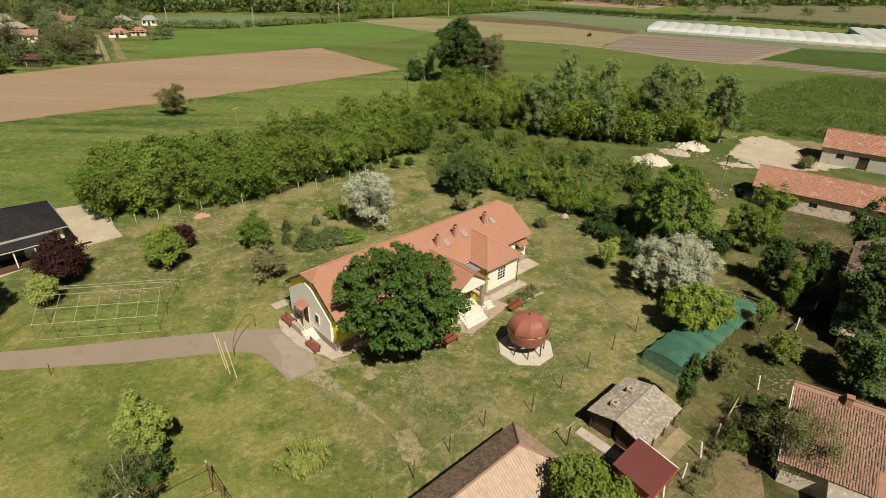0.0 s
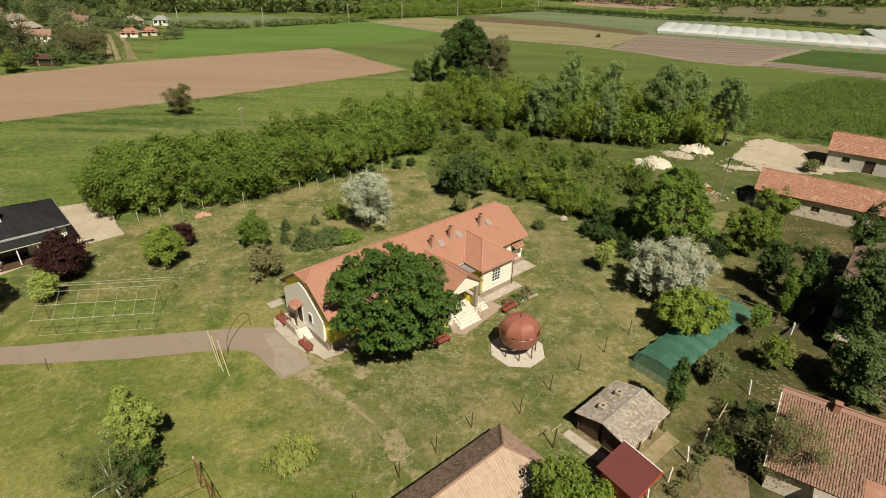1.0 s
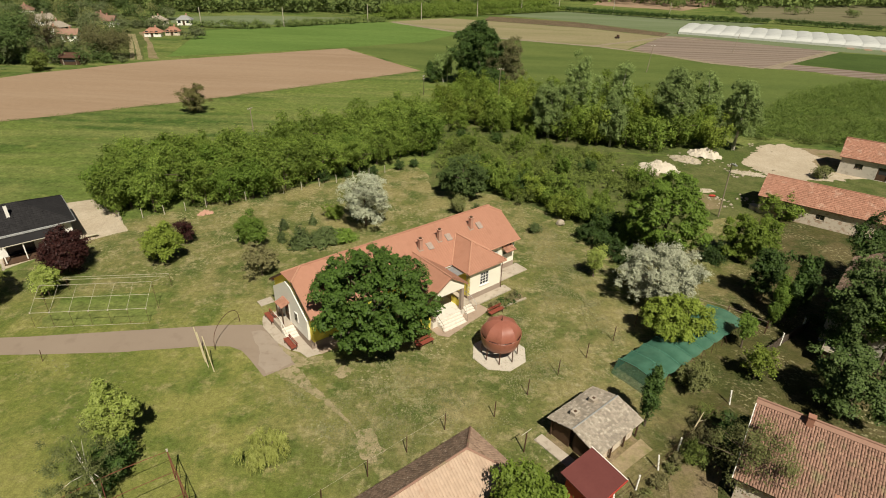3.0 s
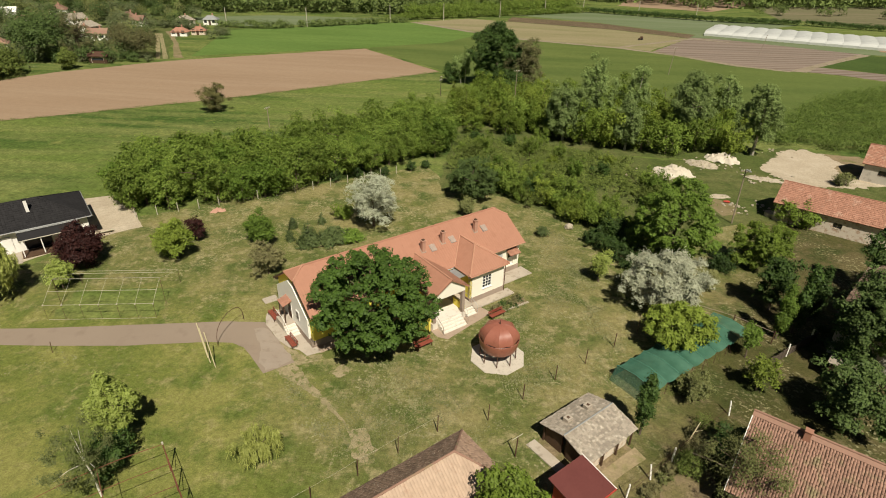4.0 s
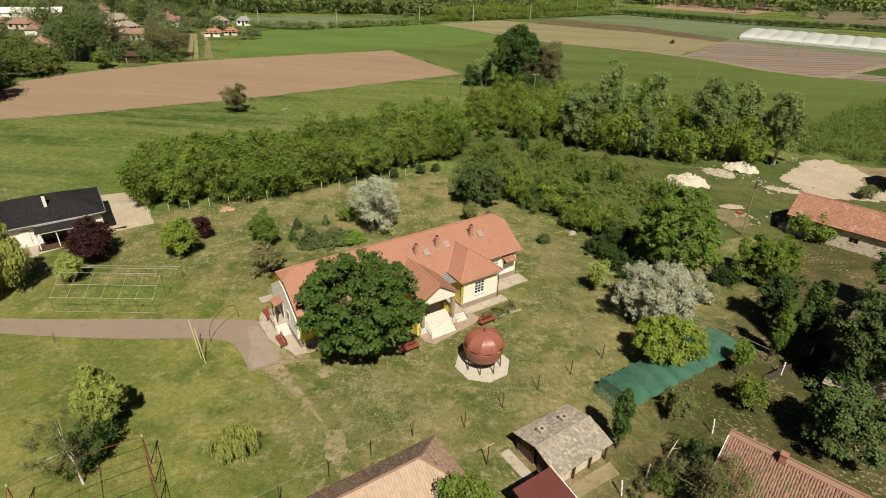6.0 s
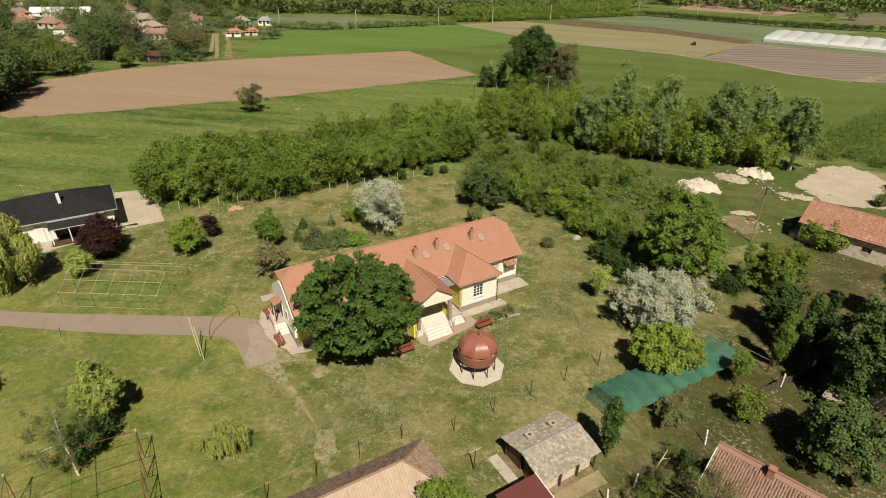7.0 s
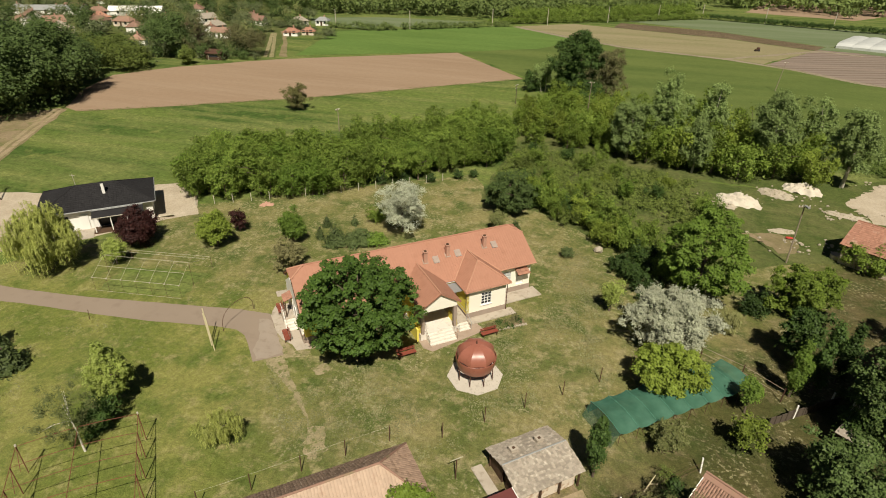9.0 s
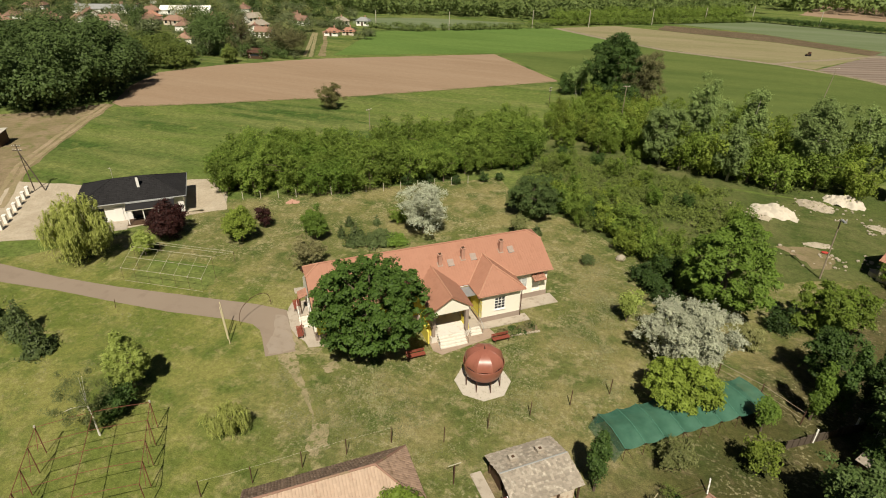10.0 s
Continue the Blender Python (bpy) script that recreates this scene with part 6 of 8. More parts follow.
# polytunnels, bay beside bay: a short block and a longer one
def polytunnel(i, length):
    x, y = 97 + 5.82 * i, 300.5 - 2.68 * i
    tn = thing("polytunnel", pose(x, y, 0, 0, 0, -24.7), "milky white film polytunnel, one bay of a block", "polytunnel", "polytunnels")
    bm = bmesh.new()
    prof = [(6.38 * k / 12, 2.3 + 0.42 * math.sin(math.pi * k / 12) ** 0.85) for k in range(13)]
    rings = []
    for f, zf in ((0.0, 0.4), (1.6, 0.82), (4.0, 0.98), (length * 0.3, 1.0), (length * 0.5, 0.98), (length * 0.8, 1.01), (length - 1.0, 1.0), (length, 0.95)):
        rings.append([bm.verts.new((px, f, pz * zf)) for px, pz in prof])
    for a, b in zip(rings, rings[1:]):
        for k in range(12):
            bm.faces.new((a[k], a[k + 1], b[k + 1], b[k]))
    for k in (0, 12):
        bm.faces.new([r[k] for r in rings] + [bm.verts.new((prof[k][0], length, 0)), bm.verts.new((prof[k][0], 0, 0))])
    part("film", bm, PLASTIC, tn)
    for f, zf in ((0.0, 0.4), (length, 0.95)):
        bm = bmesh.new()
        ring = [bm.verts.new((px, f, pz * zf)) for px, pz in prof]
        bm.faces.new(ring + [bm.verts.new((6.38, f, 0)), bm.verts.new((0, f, 0))])
        part("end_film", bm, PLASTIC, tn)
    if i > 10:
        part("soil_bed", boxes((0.6, -5.5, 0, 3.4, -0.05, 0.1)), SOIL, tn)


for i in range(23):
    polytunnel(i, 33.0 if i < 15 else 74.0)

# village houses far off
VILLAGE = [(-133, 228.8, 15, 8, 3.4, OLDTILE, RAWWALL), (-128, 234.5, 20, 7, 3.2, OLDTILE, RAWWALL), (-170, 254, 10, 12, 4.5, VILLAGETILE, WHITE), (-150, 262, 60, 9, 4, SLATE, WHITE), (-140, 268, 15, 8, 3.5, GREYMETAL, WHITE),
           (-198, 251, 70, 10, 5, SLATE, WHITE), (-180, 264, 10, 11, 4.5, VILLAGETILE, WHITE), (-246, 229, 75, 10, 5, OLDTILE, WHITE), (-247, 205, 65, 10, 6, PINKTILE, WHITE), (-222, 222, 10, 11, 4.5, PINKTILE, RAWWALL),
           (-203, 208, 20, 10, 4, VILLAGETILE, RAWWALL), (-212, 236, 80, 9, 4.5, PINKTILE, GREYWALL), (-298, 244, 29.5, 38, 5, GREYMETAL, WHITE), (-255, 262, 29.5, 30, 5, WHITE, WHITE), (-300, 262, 22, 14, 5, VILLAGETILE, WHITE), (-342, 226, 60, 12, 5, VILLAGETILE, GREYWALL), (-308, 196, 10, 12, 5, VILLAGETILE, WHITE),
           (-282, 220, 30, 11, 5, VILLAGETILE, GREYWALL), (-270, 250, 70, 10, 5, PINKTILE, WHITE), (-175, 229, 75, 10, 4.5, SLATE, WHITE), (-166, 214, 30, 8, 4, VILLAGETILE, GREYWALL), (-190, 222, 40, 9, 4.5, VILLAGETILE, RAWWALL), (-330, 300, 30, 14, 5, VILLAGETILE, WHITE), (-265, 190, 15, 10, 4.5, VILLAGETILE, WHITE), (-290, 180, 80, 10, 4.5, PINKTILE, WHITE), (-235, 285, 20, 12, 5, VILLAGETILE, WHITE), (-320, 240, 75, 10, 5, SLATE, GREYWALL), (-227, 191.6, 70, 10, 5, SLATE, WHITE), (-234, 218, 20, 10, 5, VILLAGETILE, WHITE), (-156, 210, 20, 9, 4, PINKTILE, WHITE), (-171, 178, 30, 8, 3.6, PINKTILE, GREYWALL), (-288, 201, 50, 11, 5, VILLAGETILE, WHITE), (-262, 199, 10, 10, 4.5, PINKTILE, WHITE), (-350, 238, 30, 12, 5, VILLAGETILE, WHITE)]
def far_house(m, ln, half, eave, wall_mat, roof_mat, label, hip=0.0):
    """A far village house: solid walls with gables, a roof of two slopes, windows and a door set on the front."""
    ob = thing("village_house", m, label, "house", "village houses")
    top = eave + half * 0.62
    bm = bmesh.new()
    pts = [(-half, 0), (half, 0), (half, eave), (0, eave if hip else top), (-half, eave)]
    a = [bm.verts.new((0, y, z)) for y, z in pts]
    b = [bm.verts.new((ln, y, z)) for y, z in pts]
    bm.faces.new(a[::-1])
    bm.faces.new(b)
    for i in range(5):
        j = (i + 1) % 5
        bm.faces.new((a[i], a[j], b[j], b[i]))
    part("wall", bm, wall_mat, ob)
    for s in (-1, 1):
        e = half + 0.4
        part("roof", solid(bmesh.new(), [(-0.4, s * e, eave - 0.24), (ln + 0.4, s * e, eave - 0.24), (ln + 0.4 - hip, 0, top + 0.06), (hip - 0.4, 0, top + 0.06)], 0.14), roof_mat, ob)
    if hip:
        e = half + 0.4
        for x0, x1 in ((-0.4, hip - 0.4), (ln + 0.4, ln + 0.4 - hip)):
            part("roof", solid(bmesh.new(), [(x0, e, eave - 0.24), (x0, -e, eave - 0.24), (x1, 0, top + 0.06)][::1 if x0 < 0 else -1], 0.14), roof_mat, ob)
    for x in (ln * 0.18, ln * 0.76):
        part("window", boxes((x - 0.6, -half - 0.05, 1.0, x + 0.6, -half - 0.004, 2.3)), GLASS, ob)
    part("door", boxes((ln * 0.47 - 0.5, -half - 0.05, 0.05, ln * 0.47 + 0.5, -half - 0.004, 2.15)), DARKWOOD, ob)
    part("chimney", boxes((ln * 0.6, 0.3, top - 0.8, ln * 0.6 + 0.5, 0.8, top + 0.9)), CHIMNEY, ob)


for i, (x, y, turn, ln, half, tmat, wmat) in enumerate(VILLAGE):
    if i > 5 and i % 5 < 3 and ln < 15:
        turn, half = -41 + 14 * (i % 5 - 1), half + 0.6
    far_house(pose(x, y, 0, 0, 0, turn) @ pose(-ln / 2, 0, 0), ln * (0.92 if ln > 20 else 0.8), half * 0.68, 2.6 if i > 1 else 1.9, (WHITE, wmat, WHITE, GREYWALL)[i % 4], tmat, "far village house with pitched roof and pale walls", 2.2 if i < 2 or (i % 3 < 2 and ln < 15) else 0.0)
gable_house("field_shed", pose(-127, 166, 0, 0, 0, 10), 5.5, 2.2, 2.2, 3.3, DARKWOOD, RUST, RUST, "small dark field shed with a rusty roof", 0.4, doors=((0.8, 4.6, 0.02, 1.9),), tile_on=False, category="shed")


# ---- trees and shrubs of the yard ----
tree(-3.95, 40.5, 9.8, 5.7, L_WALNUT, "broad dense dark green walnut tree by the house", 3, 56000, 0.16, base=0.12, count=340, lob=0.085, category="walnut tree", core=0.62, wild=0.5, thick=0.3, aspect=1.4, tuft=10, spread=0.62, rise=0.8, ragged=0.17, four=True, squash=0.85, shell=0.15)
tree(-10.4, 66.0, 7.8, 3.6, L_SILVER, "silvery white blossoming tree behind the house", 4, 24000, 0.12, base=0.06, count=48, lob=0.228, category="blossoming tree", wild=0.9, hang=0.4, tuft=10)
tree(-31.6, 53.2, 5.0, 2.15, L_LIME, "round fresh green tree with a short trunk", 5, 10200, 0.163, base=0.16, count=38, lob=0.243)
tree(-41.4, 49.8, 4.7, 2.6, L_PURPLE, "dark purple-leaved plum tree beside the new house", 6, 13600, 0.163, base=0.08, count=41, lob=0.243, category="plum tree")
tree(-40.2, 44.9, 3.6, 1.5, L_BRIGHT, "small yellowish shrub with open branches", 7, 3740, 0.148, base=0.15, count=25, lob=0.258, name="shrub", category="shrub")
tree(-23.0, 58.0, 4.8, 1.9, L_GREEN, "upright dark green bushy tree", 8, 10200, 0.148, base=0.06, count=41, lob=0.243)
tree(-19.4, 51.6, 3.7, 2.1, L_BROWN, "sparse brown half-bare small tree", 9, 4420, 0.148, base=0.2, count=35, lob=0.228, shell=0.7)
tree(-31.6, 57.8, 3.6, 1.3, L_PURPLE, "small dark red-leaved tree", 10, 3060, 0.133, base=0.12, count=22, lob=0.274, category="plum tree")
conifer(-17.2, 59.2, 3.1, 1.5, L_CONIFER, "squat grey green conifer on the grass", 11, 3500, 0.17, power=0.7)
conifer(-21.0, 63.5, 2.2, 0.5, L_CONIFER, "slim young conifer on the grass", 12, 900, 0.13, group="young conifers")
conifer(-20.0, 59.8, 2.1, 0.45, L_CONIFER, "slim young conifer on the grass", 13, 900, 0.13, group="young conifers")
conifer(-17.6, 65.4, 1.7, 0.4, L_CONIFER, "slim young conifer on the grass", 14, 700, 0.13, group="young conifers")
tree(-14.8, 60.6, 1.6, 2.2, L_CONIFER, "low spreading juniper on the grass", 15, 4500, 0.17, base=0.02, count=32, lob=0.258, name="shrub", category="juniper", squash=0.5)
tree(-12.2, 61.4, 1.5, 1.7, L_GREEN, "low spreading green juniper", 16, 3000, 0.17, base=0.02, count=25, lob=0.258, name="shrub", category="juniper", squash=0.5)
tree(-15.1, 67.6, 2.1, 1.5, L_YELLOWG, "rounded fresh green shrub", 17, 3060, 0.133, base=0.04, count=14, name="shrub", category="shrub")
tree(2.0, 71.6, 3.0, 1.2, L_OLIVE, "dark bushy upright shrub behind the house", 18, 3060, 0.133, base=0.03, count=14, name="shrub", category="shrub")
conifer(4.4, 72.2, 2.1, 0.7, L_CONIFER, "slim young conifer on the grass", 19, 1000, 0.14, group="young conifers")
tree(12.5, 67.0, 1.6, 0.7, L_CONIFER, "small dark rounded shrub", 20, 900, 0.15, base=0.02, count=10, name="shrub", category="shrub")
tree(2.0, 77.8, 6.4, 3.9, L_GROVE, "round dark green tree at the yard's edge", 21, 19000, 0.16, base=0.05, count=130, lob=0.13, ragged=0.35, tuft=10, spread=0.8, shell=0.2)
tree(28.0, 62.3, 11.0, 4.75, L_GREEN, "tall full green tree at the garden's edge", 22, 34000, 0.19, base=0.05, count=240, lob=0.095, ragged=0.35, squash=0.85, core=0.66, tuft=10, spread=0.75, shell=0.15)
tree(24.7, 51.2, 6.8, 4.05, L_SAGE, "large silvery grey blossoming tree in the garden", 23, 40000, 0.10, base=0.06, count=120, lob=0.15, category="blossoming tree", wild=0.8, sx=1.0, hang=-0.5, aspect=2.4, tuft=10, ragged=0.5, spread=1.2)
tree(24.6, 44.5, 5.0, 2.95, L_LIME, "round yellow-green tree beside the netting", 24, 17000, 0.16, base=0.2, count=130, lob=0.13, ragged=0.25, tuft=10, spread=0.8, shell=0.2)
tree(18.8, 56.2, 4.3, 1.1, L_BRIGHT, "thin small yellowish tree", 25, 2550, 0.148, base=0.12, count=22, lob=0.304)
tree(37.8, 62.4, 6.4, 2.7, L_YELLOWG, "open-crowned fresh green tree", 26, 13000, 0.17, base=0.06, count=80, lob=0.15, ragged=0.9, tuft=10, spread=0.9, shell=0.3)
tree(41.0, 63.8, 5.2, 1.7, L_YELLOWG, "small fresh green tree beside the open-crowned one", 261, 5200, 0.17, base=0.25, count=46, lob=0.17, ragged=0.8, tuft=9, spread=0.9)
tree(34.2, 61.6, 2.6, 1.7, L_DEEP_SHADE, "dark low bush with the tree's shade in its leaves", 262, 3600, 0.15, base=0.02, count=30, lob=0.22, name="shrub", category="shrub", ragged=0.8)
tree(30.6, 56.6, 3.0, 1.3, L_STRAWBUSH, "yellowish reedy shrub beside the silvery tree", 263, 3600, 0.09, base=0.05, count=30, lob=0.22, name="shrub", category="shrub", hang=1.2, aspect=4, ragged=0.7)
# the shade under the tall tree is coloured into these shrubs
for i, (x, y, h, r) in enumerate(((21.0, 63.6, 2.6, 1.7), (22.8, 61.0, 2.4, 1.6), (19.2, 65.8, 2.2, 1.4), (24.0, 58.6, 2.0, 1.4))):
    tree(x, y, h, r, L_DEEP_SHADE, "tangled shrub with shade-dark leaves under the tall tree", 264 + i, 3000, 0.14, base=0.02, count=30, lob=0.2, name="shrub", category="shrub", group="dark garden shrubs", ragged=0.9)
poplar(37.4, 49.4, 8.0, 1.35, L_DARK, "tall narrow dark green tree", 27, 10000, 0.16, 1, BARK, "tree", base=0.1)
tree(36.6, 53.4, 6.8, 1.6, L_DARK, "bushy green tree behind the narrow ones", 28, 11000, 0.16, base=0.15, count=80, lob=0.16, ragged=0.7, tuft=9)
poplar(39.8, 51.6, 6.6, 1.2, L_DEEP_SHADE, "dark green tree with deep shade in its leaf colour", 281, 6000, 0.16, 1, BARK, "tree", base=0.12)
poplar(35.3, 48.0, 6.3, 1.15, L_GREEN, "slender upright green tree", 29, 9000, 0.14, 1, BARK, "tree", base=0.1)
poplar(19.4, 33.0, 6.2, 1.1, L_DARK, "slender columnar green tree by the shed", 30, 8500, 0.13, 1, BARK, "tree", base=0.2)
tree(24.9, 38.0, 2.6, 1.3, L_OLIVE, "rounded olive green bush near the netting", 31, 4600, 0.12, base=0.03, count=44, lob=0.2, name="shrub", category="shrub", ragged=0.8, tuft=9, spread=1.2, shell=0.5)
tree(31.2, 44.4, 3.9, 0.95, L_GREEN, "small young green tree", 32, 2210, 0.141, base=0.35, count=19, lob=0.319)
tree(30.6, 39.8, 3.9, 1.1, L_LIME, "open yellow-green young tree", 34, 2600, 0.14, base=0.2, count=34, lob=0.2, shell=0.8, ragged=1.0, tuft=8, spread=1.4)
tree(-20.4, 26.5, 6.3, 1.9, L_BRIGHT, "bright light green young tree on the lawn", 35, 15000, 0.115, top=0.55, base=0.12, count=110, lob=0.13, ragged=0.45, rise=1.2, up=1.0, wild=0.5, tuft=10, spread=0.9)
tree(-9.2, 26.3, 2.7, 1.8, L_WILLOW, "small weeping willow on the lawn", 37, 5000, 0.05, base=0.35, count=30, lob=0.2, hang=4.0, aspect=6, category="willow", tuft=16, spread=0.9, ragged=0.6)
tree(9.2, 21.4, 6.4, 2.8, L_YELLOWG, "leafy green tree beside the low house", 38, 15300, 0.163, base=0.2, count=48, lob=0.228)
tree(36.0, 36.4, 6.2, 3.1, L_GROVE, "wide dark green tree behind the old house", 39, 18000, 0.16, base=0.08, count=50, lob=0.2, ragged=0.9, squash=0.6, tuft=10)
tree(39.4, 43.4, 4.6, 1.7, L_DARK, "dense dark bush before the hidden house", 153, 7000, 0.15, base=0.02, count=50, lob=0.2, name="shrub", category="shrub", ragged=0.7)
tree(40.6, 44.5, 11.0, 2.6, L_GROVE, "tall leafy tree before the hidden house", 152, 13000, 0.15, base=0.35, count=80, lob=0.17, ragged=0.7)
tree(40.0, 43.8, 9.2, 2.5, L_GROVE, "tall tree with a light open crown and bare trunks", 40, 10000, 0.14, base=0.28, count=80, lob=0.17, shell=0.5, ragged=0.7, tuft=8)
tree(42.4, 42.0, 9.6, 2.4, L_GREEN, "tall green tree near the hidden house", 41, 11000, 0.15, base=0.28, count=70, lob=0.18, ragged=0.7, shell=0.5)
tree(49.8, 57.6, 9.0, 2.9, L_DARK, "wide dark tree shading the hidden house", 42, 14000, 0.17, base=0.1, count=70, lob=0.18, ragged=0.7)
tree(24.2, 27.9, 5.8, 2.5, L_OLIVE, "large open shrub with thin twigs over the roof", 44, 9500, 0.085, base=0.08, count=60, lob=0.2, shell=0.95, name="shrub", category="shrub", tuft=7, spread=2.2, rise=1.3, ragged=0.7, limbs=18, core=0.9, lean=0.28)
tree(23.6, 31.4, 1.7, 0.9, L_BROWN, "sparse brown brush by the garden fence", 45, 900, 0.08, base=0.02, count=20, lob=0.25, shell=0.9, name="shrub", category="shrub", tuft=6, spread=1.6)
tree(22.6, 29.6, 1.6, 0.9, L_SCRUB, "sparse brush by the garden fence", 46, 900, 0.08, base=0.02, count=20, lob=0.25, shell=0.9, name="shrub", category="shrub", tuft=6, spread=1.6)
tree(-46.2, 41.0, 8.4, 4.1, L_WILLOW, "large weeping willow beside the sandy forecourt", 45, 30000, 0.085, base=0.22, count=70, lob=0.18, hang=5.5, aspect=5, category="willow", top=0.15, tuft=26, spread=0.9, ragged=0.3)
conifer(-33.4, 26.4, 4.2, 1.3, L_CONIFER, "broad dark conifer on the lawn", 46, 2600, 0.18, power=0.8, group="lawn conifers")
conifer(-37.6, 27.6, 4.6, 1.3, L_CONIFER, "broad dark conifer on the lawn", 47, 2600, 0.18, power=0.8, group="lawn conifers")
conifer(-40.8, 27.2, 4.4, 1.3, L_CONIFER, "broad dark conifer on the lawn", 48, 2600, 0.18, power=0.8, group="lawn conifers")
tree(49.3, 77.4, 3.2, 3.0, L_YELLOWG, "wide leafy bush against the barn wall", 49, 9350, 0.178, base=0.03, count=41, lob=0.213, name="shrub", category="shrub")
tree(63.5, 95.0, 2.2, 1.6, L_OLIVE, "tangled brownish bush on the sand", 50, 2040, 0.163, base=0.03, count=14, name="shrub", category="shrub")
birch = tree(-18.6, 21.6, 6.4, 2.3, L_BIRCH, "leaning birch with white trunk and thin leaves", 36, 6200, 0.075, base=0.2, count=70, lob=0.16, shell=0.8, bark=BIRCHBARK, category="birch", lean=-0.16, thick=0.075, limbs=7, tuft=7, spread=1.6)
tree(-19.6, 23.8, 2.6, 1.8, L_DARK, "dark green low bush behind the birch", 51, 7140, 0.133, base=0.06, count=20)

# ---- hedge of locust trees behind the yard ----
HEDGE = [(-47.5, 65.5), (-43, 64.2), (-36, 68), (-28, 73.5), (-20, 80.5), (-10, 90), (-6, 95), (-3, 108), (-8, 117), (-20, 106), (-32, 90), (-44, 81), (-52, 77)]
locust = [tree(-46 + 1.2 * i, 66.5 + 0.9 * i, 6.6 + 0.35 * (i % 3), 2.7, L_LOCUST if i != 3 else L_GREEN, "dense green locust tree in the hedge", 60 + i, 4400, 0.205, base=0.08, count=30, lob=0.22, group="hedge of locust trees", name="locust_tree", category="locust tree", tuft=7, spread=1.15, rise=1.3, ragged=0.9, wild=1.0, up=0.55) for i in range(5)]
grove(locust, scatter(HEDGE, 3.0, 5), 6, 0.68, 1.2)

# ---- scrub and young trees north-east of the yard ----
SCRUB_NEAR = [(-2, 83), (7, 79.5), (15, 74), (21, 68), (24, 64), (28, 66), (24, 76), (15, 83.5), (4, 88), (-2, 88)]
shrubs = [tree(3 + 2.6 * i, 83 - 1.2 * i, 3.6 + 0.5 * (i % 3), 2.1, (L_SCRUB, L_GREEN, L_LOCUST, L_DARK, L_LIME, L_LOCUST)[i], "dense green scrub bush", 70 + i, 3200, 0.19, base=0.02, count=26, lob=0.2, group="scrub bushes", name="bush", category="bush", tuft=7, spread=1.1, rise=1.4, ragged=1.0, wild=1.0, up=0.5) for i in range(6)]
grove(shrubs, scatter(SCRUB_NEAR, 2.4, 8), 9, 0.38, 0.98)
SCRUB_MID = [(-3, 89), (8, 90), (20, 86), (29, 79), (33, 88), (29, 101), (12, 107), (-3, 109)]
woods("scrub", scatter(SCRUB_MID, 1.9, 10), 1.1, 1.3, L_SCRUB, "low tangled olive scrub in the clearing", 11, 130, 0.2, "scrub", 0.5)
grove(shrubs, scatter(SCRUB_MID, 6.5, 14), 15, 0.4, 0.9)
SCRUB_FAR = [(-4, 112), (14, 109), (30, 105), (48, 104), (54, 112), (48, 124), (30, 140), (12, 152), (0, 150), (-10, 138)]
mids = [tree(8 + 5 * i, 118 + 4 * i, 7.2 + 0.6 * i, 3.4, (L_LOCUST, L_LIME, L_YELLOWG)[i], "bushy green young tree in the copse", 80 + i, 3400, 0.29, base=0.04, count=30, lob=0.22, group="copse trees", tuft=7, spread=1.15, rise=1.3, ragged=1.0, wild=1.0, up=0.55) for i in range(3)]
far_spots = scatter(SCRUB_FAR, 5.0, 12)
grove(mids, [p for p in far_spots if p[0] < 21], 13, 0.5, 0.85)
grove(mids, [p for p in far_spots if p[0] >= 21], 17, 0.6, 1.05)

for i, (x, y, h, r) in enumerate(((42.5, 113.9, 15.5, 4.7), (54.0, 109.3, 14.0, 3.7), (50.7, 118.8, 12.2, 2.4), (24.0, 117.9, 15.0, 3.8), (32.2, 116.4, 14.2, 3.0), (17.8, 111.7, 11.0, 4.2), (29.6, 107.5, 9.5, 3.0))):
    tree(x, y, h, r, L_POPLAR, "tall silvery green poplar with pale trunk", 90 + i, int(900 * r * r) + 2500, 0.24, base=0.12, count=110, lob=0.14, top=0.3, ragged=0.7, tuft=8, spread=1.0, up=0.7, rise=1.3, bark=PALETRUNK, category="poplar", name="poplar", group="poplars of the copse", shell=0.4)
tree(1.8, 161, 17.8, 7.2, L_DARK, "large dark green tree alone by the field", 105, 36000, 0.34, base=0.03, count=260, lob=0.11, top=0.3, ragged=0.45, tuft=9, spread=0.9, squash=1.05)
tree(9.6, 160, 13.5, 4.6, L_TWIG, "large brownish half-bare tree", 106, 15000, 0.24, base=0.05, count=120, lob=0.15, shell=0.8, top=0.25, ragged=0.8, tuft=7, spread=1.7, limbs=22)
poplar(-7.2, 162, 9.6, 3.0, L_POPLAR, "slim grey green field poplar", 107, 5000, 0.3, 2, PALETRUNK)
tree(-10.8, 163, 5.6, 3.0, L_DARK, "dark green bushy field tree", 112, 4500, 0.32, base=0.03, count=50, lob=0.2, ragged=0.8)
tree(5.0, 151, 6.5, 4.6, L_DARK, "dark green bushy field tree", 108, 8000, 0.32, base=0.03, count=60, lob=0.2, ragged=0.8)
tree(-60.3, 118, 6.2, 2.9, L_RUSSET, "lone dull russet bush in the meadow", 109, 7000, 0.2, base=0.03, count=60, lob=0.2, ragged=1.1, shell=0.6, tuft=8, name="bush", category="bush")

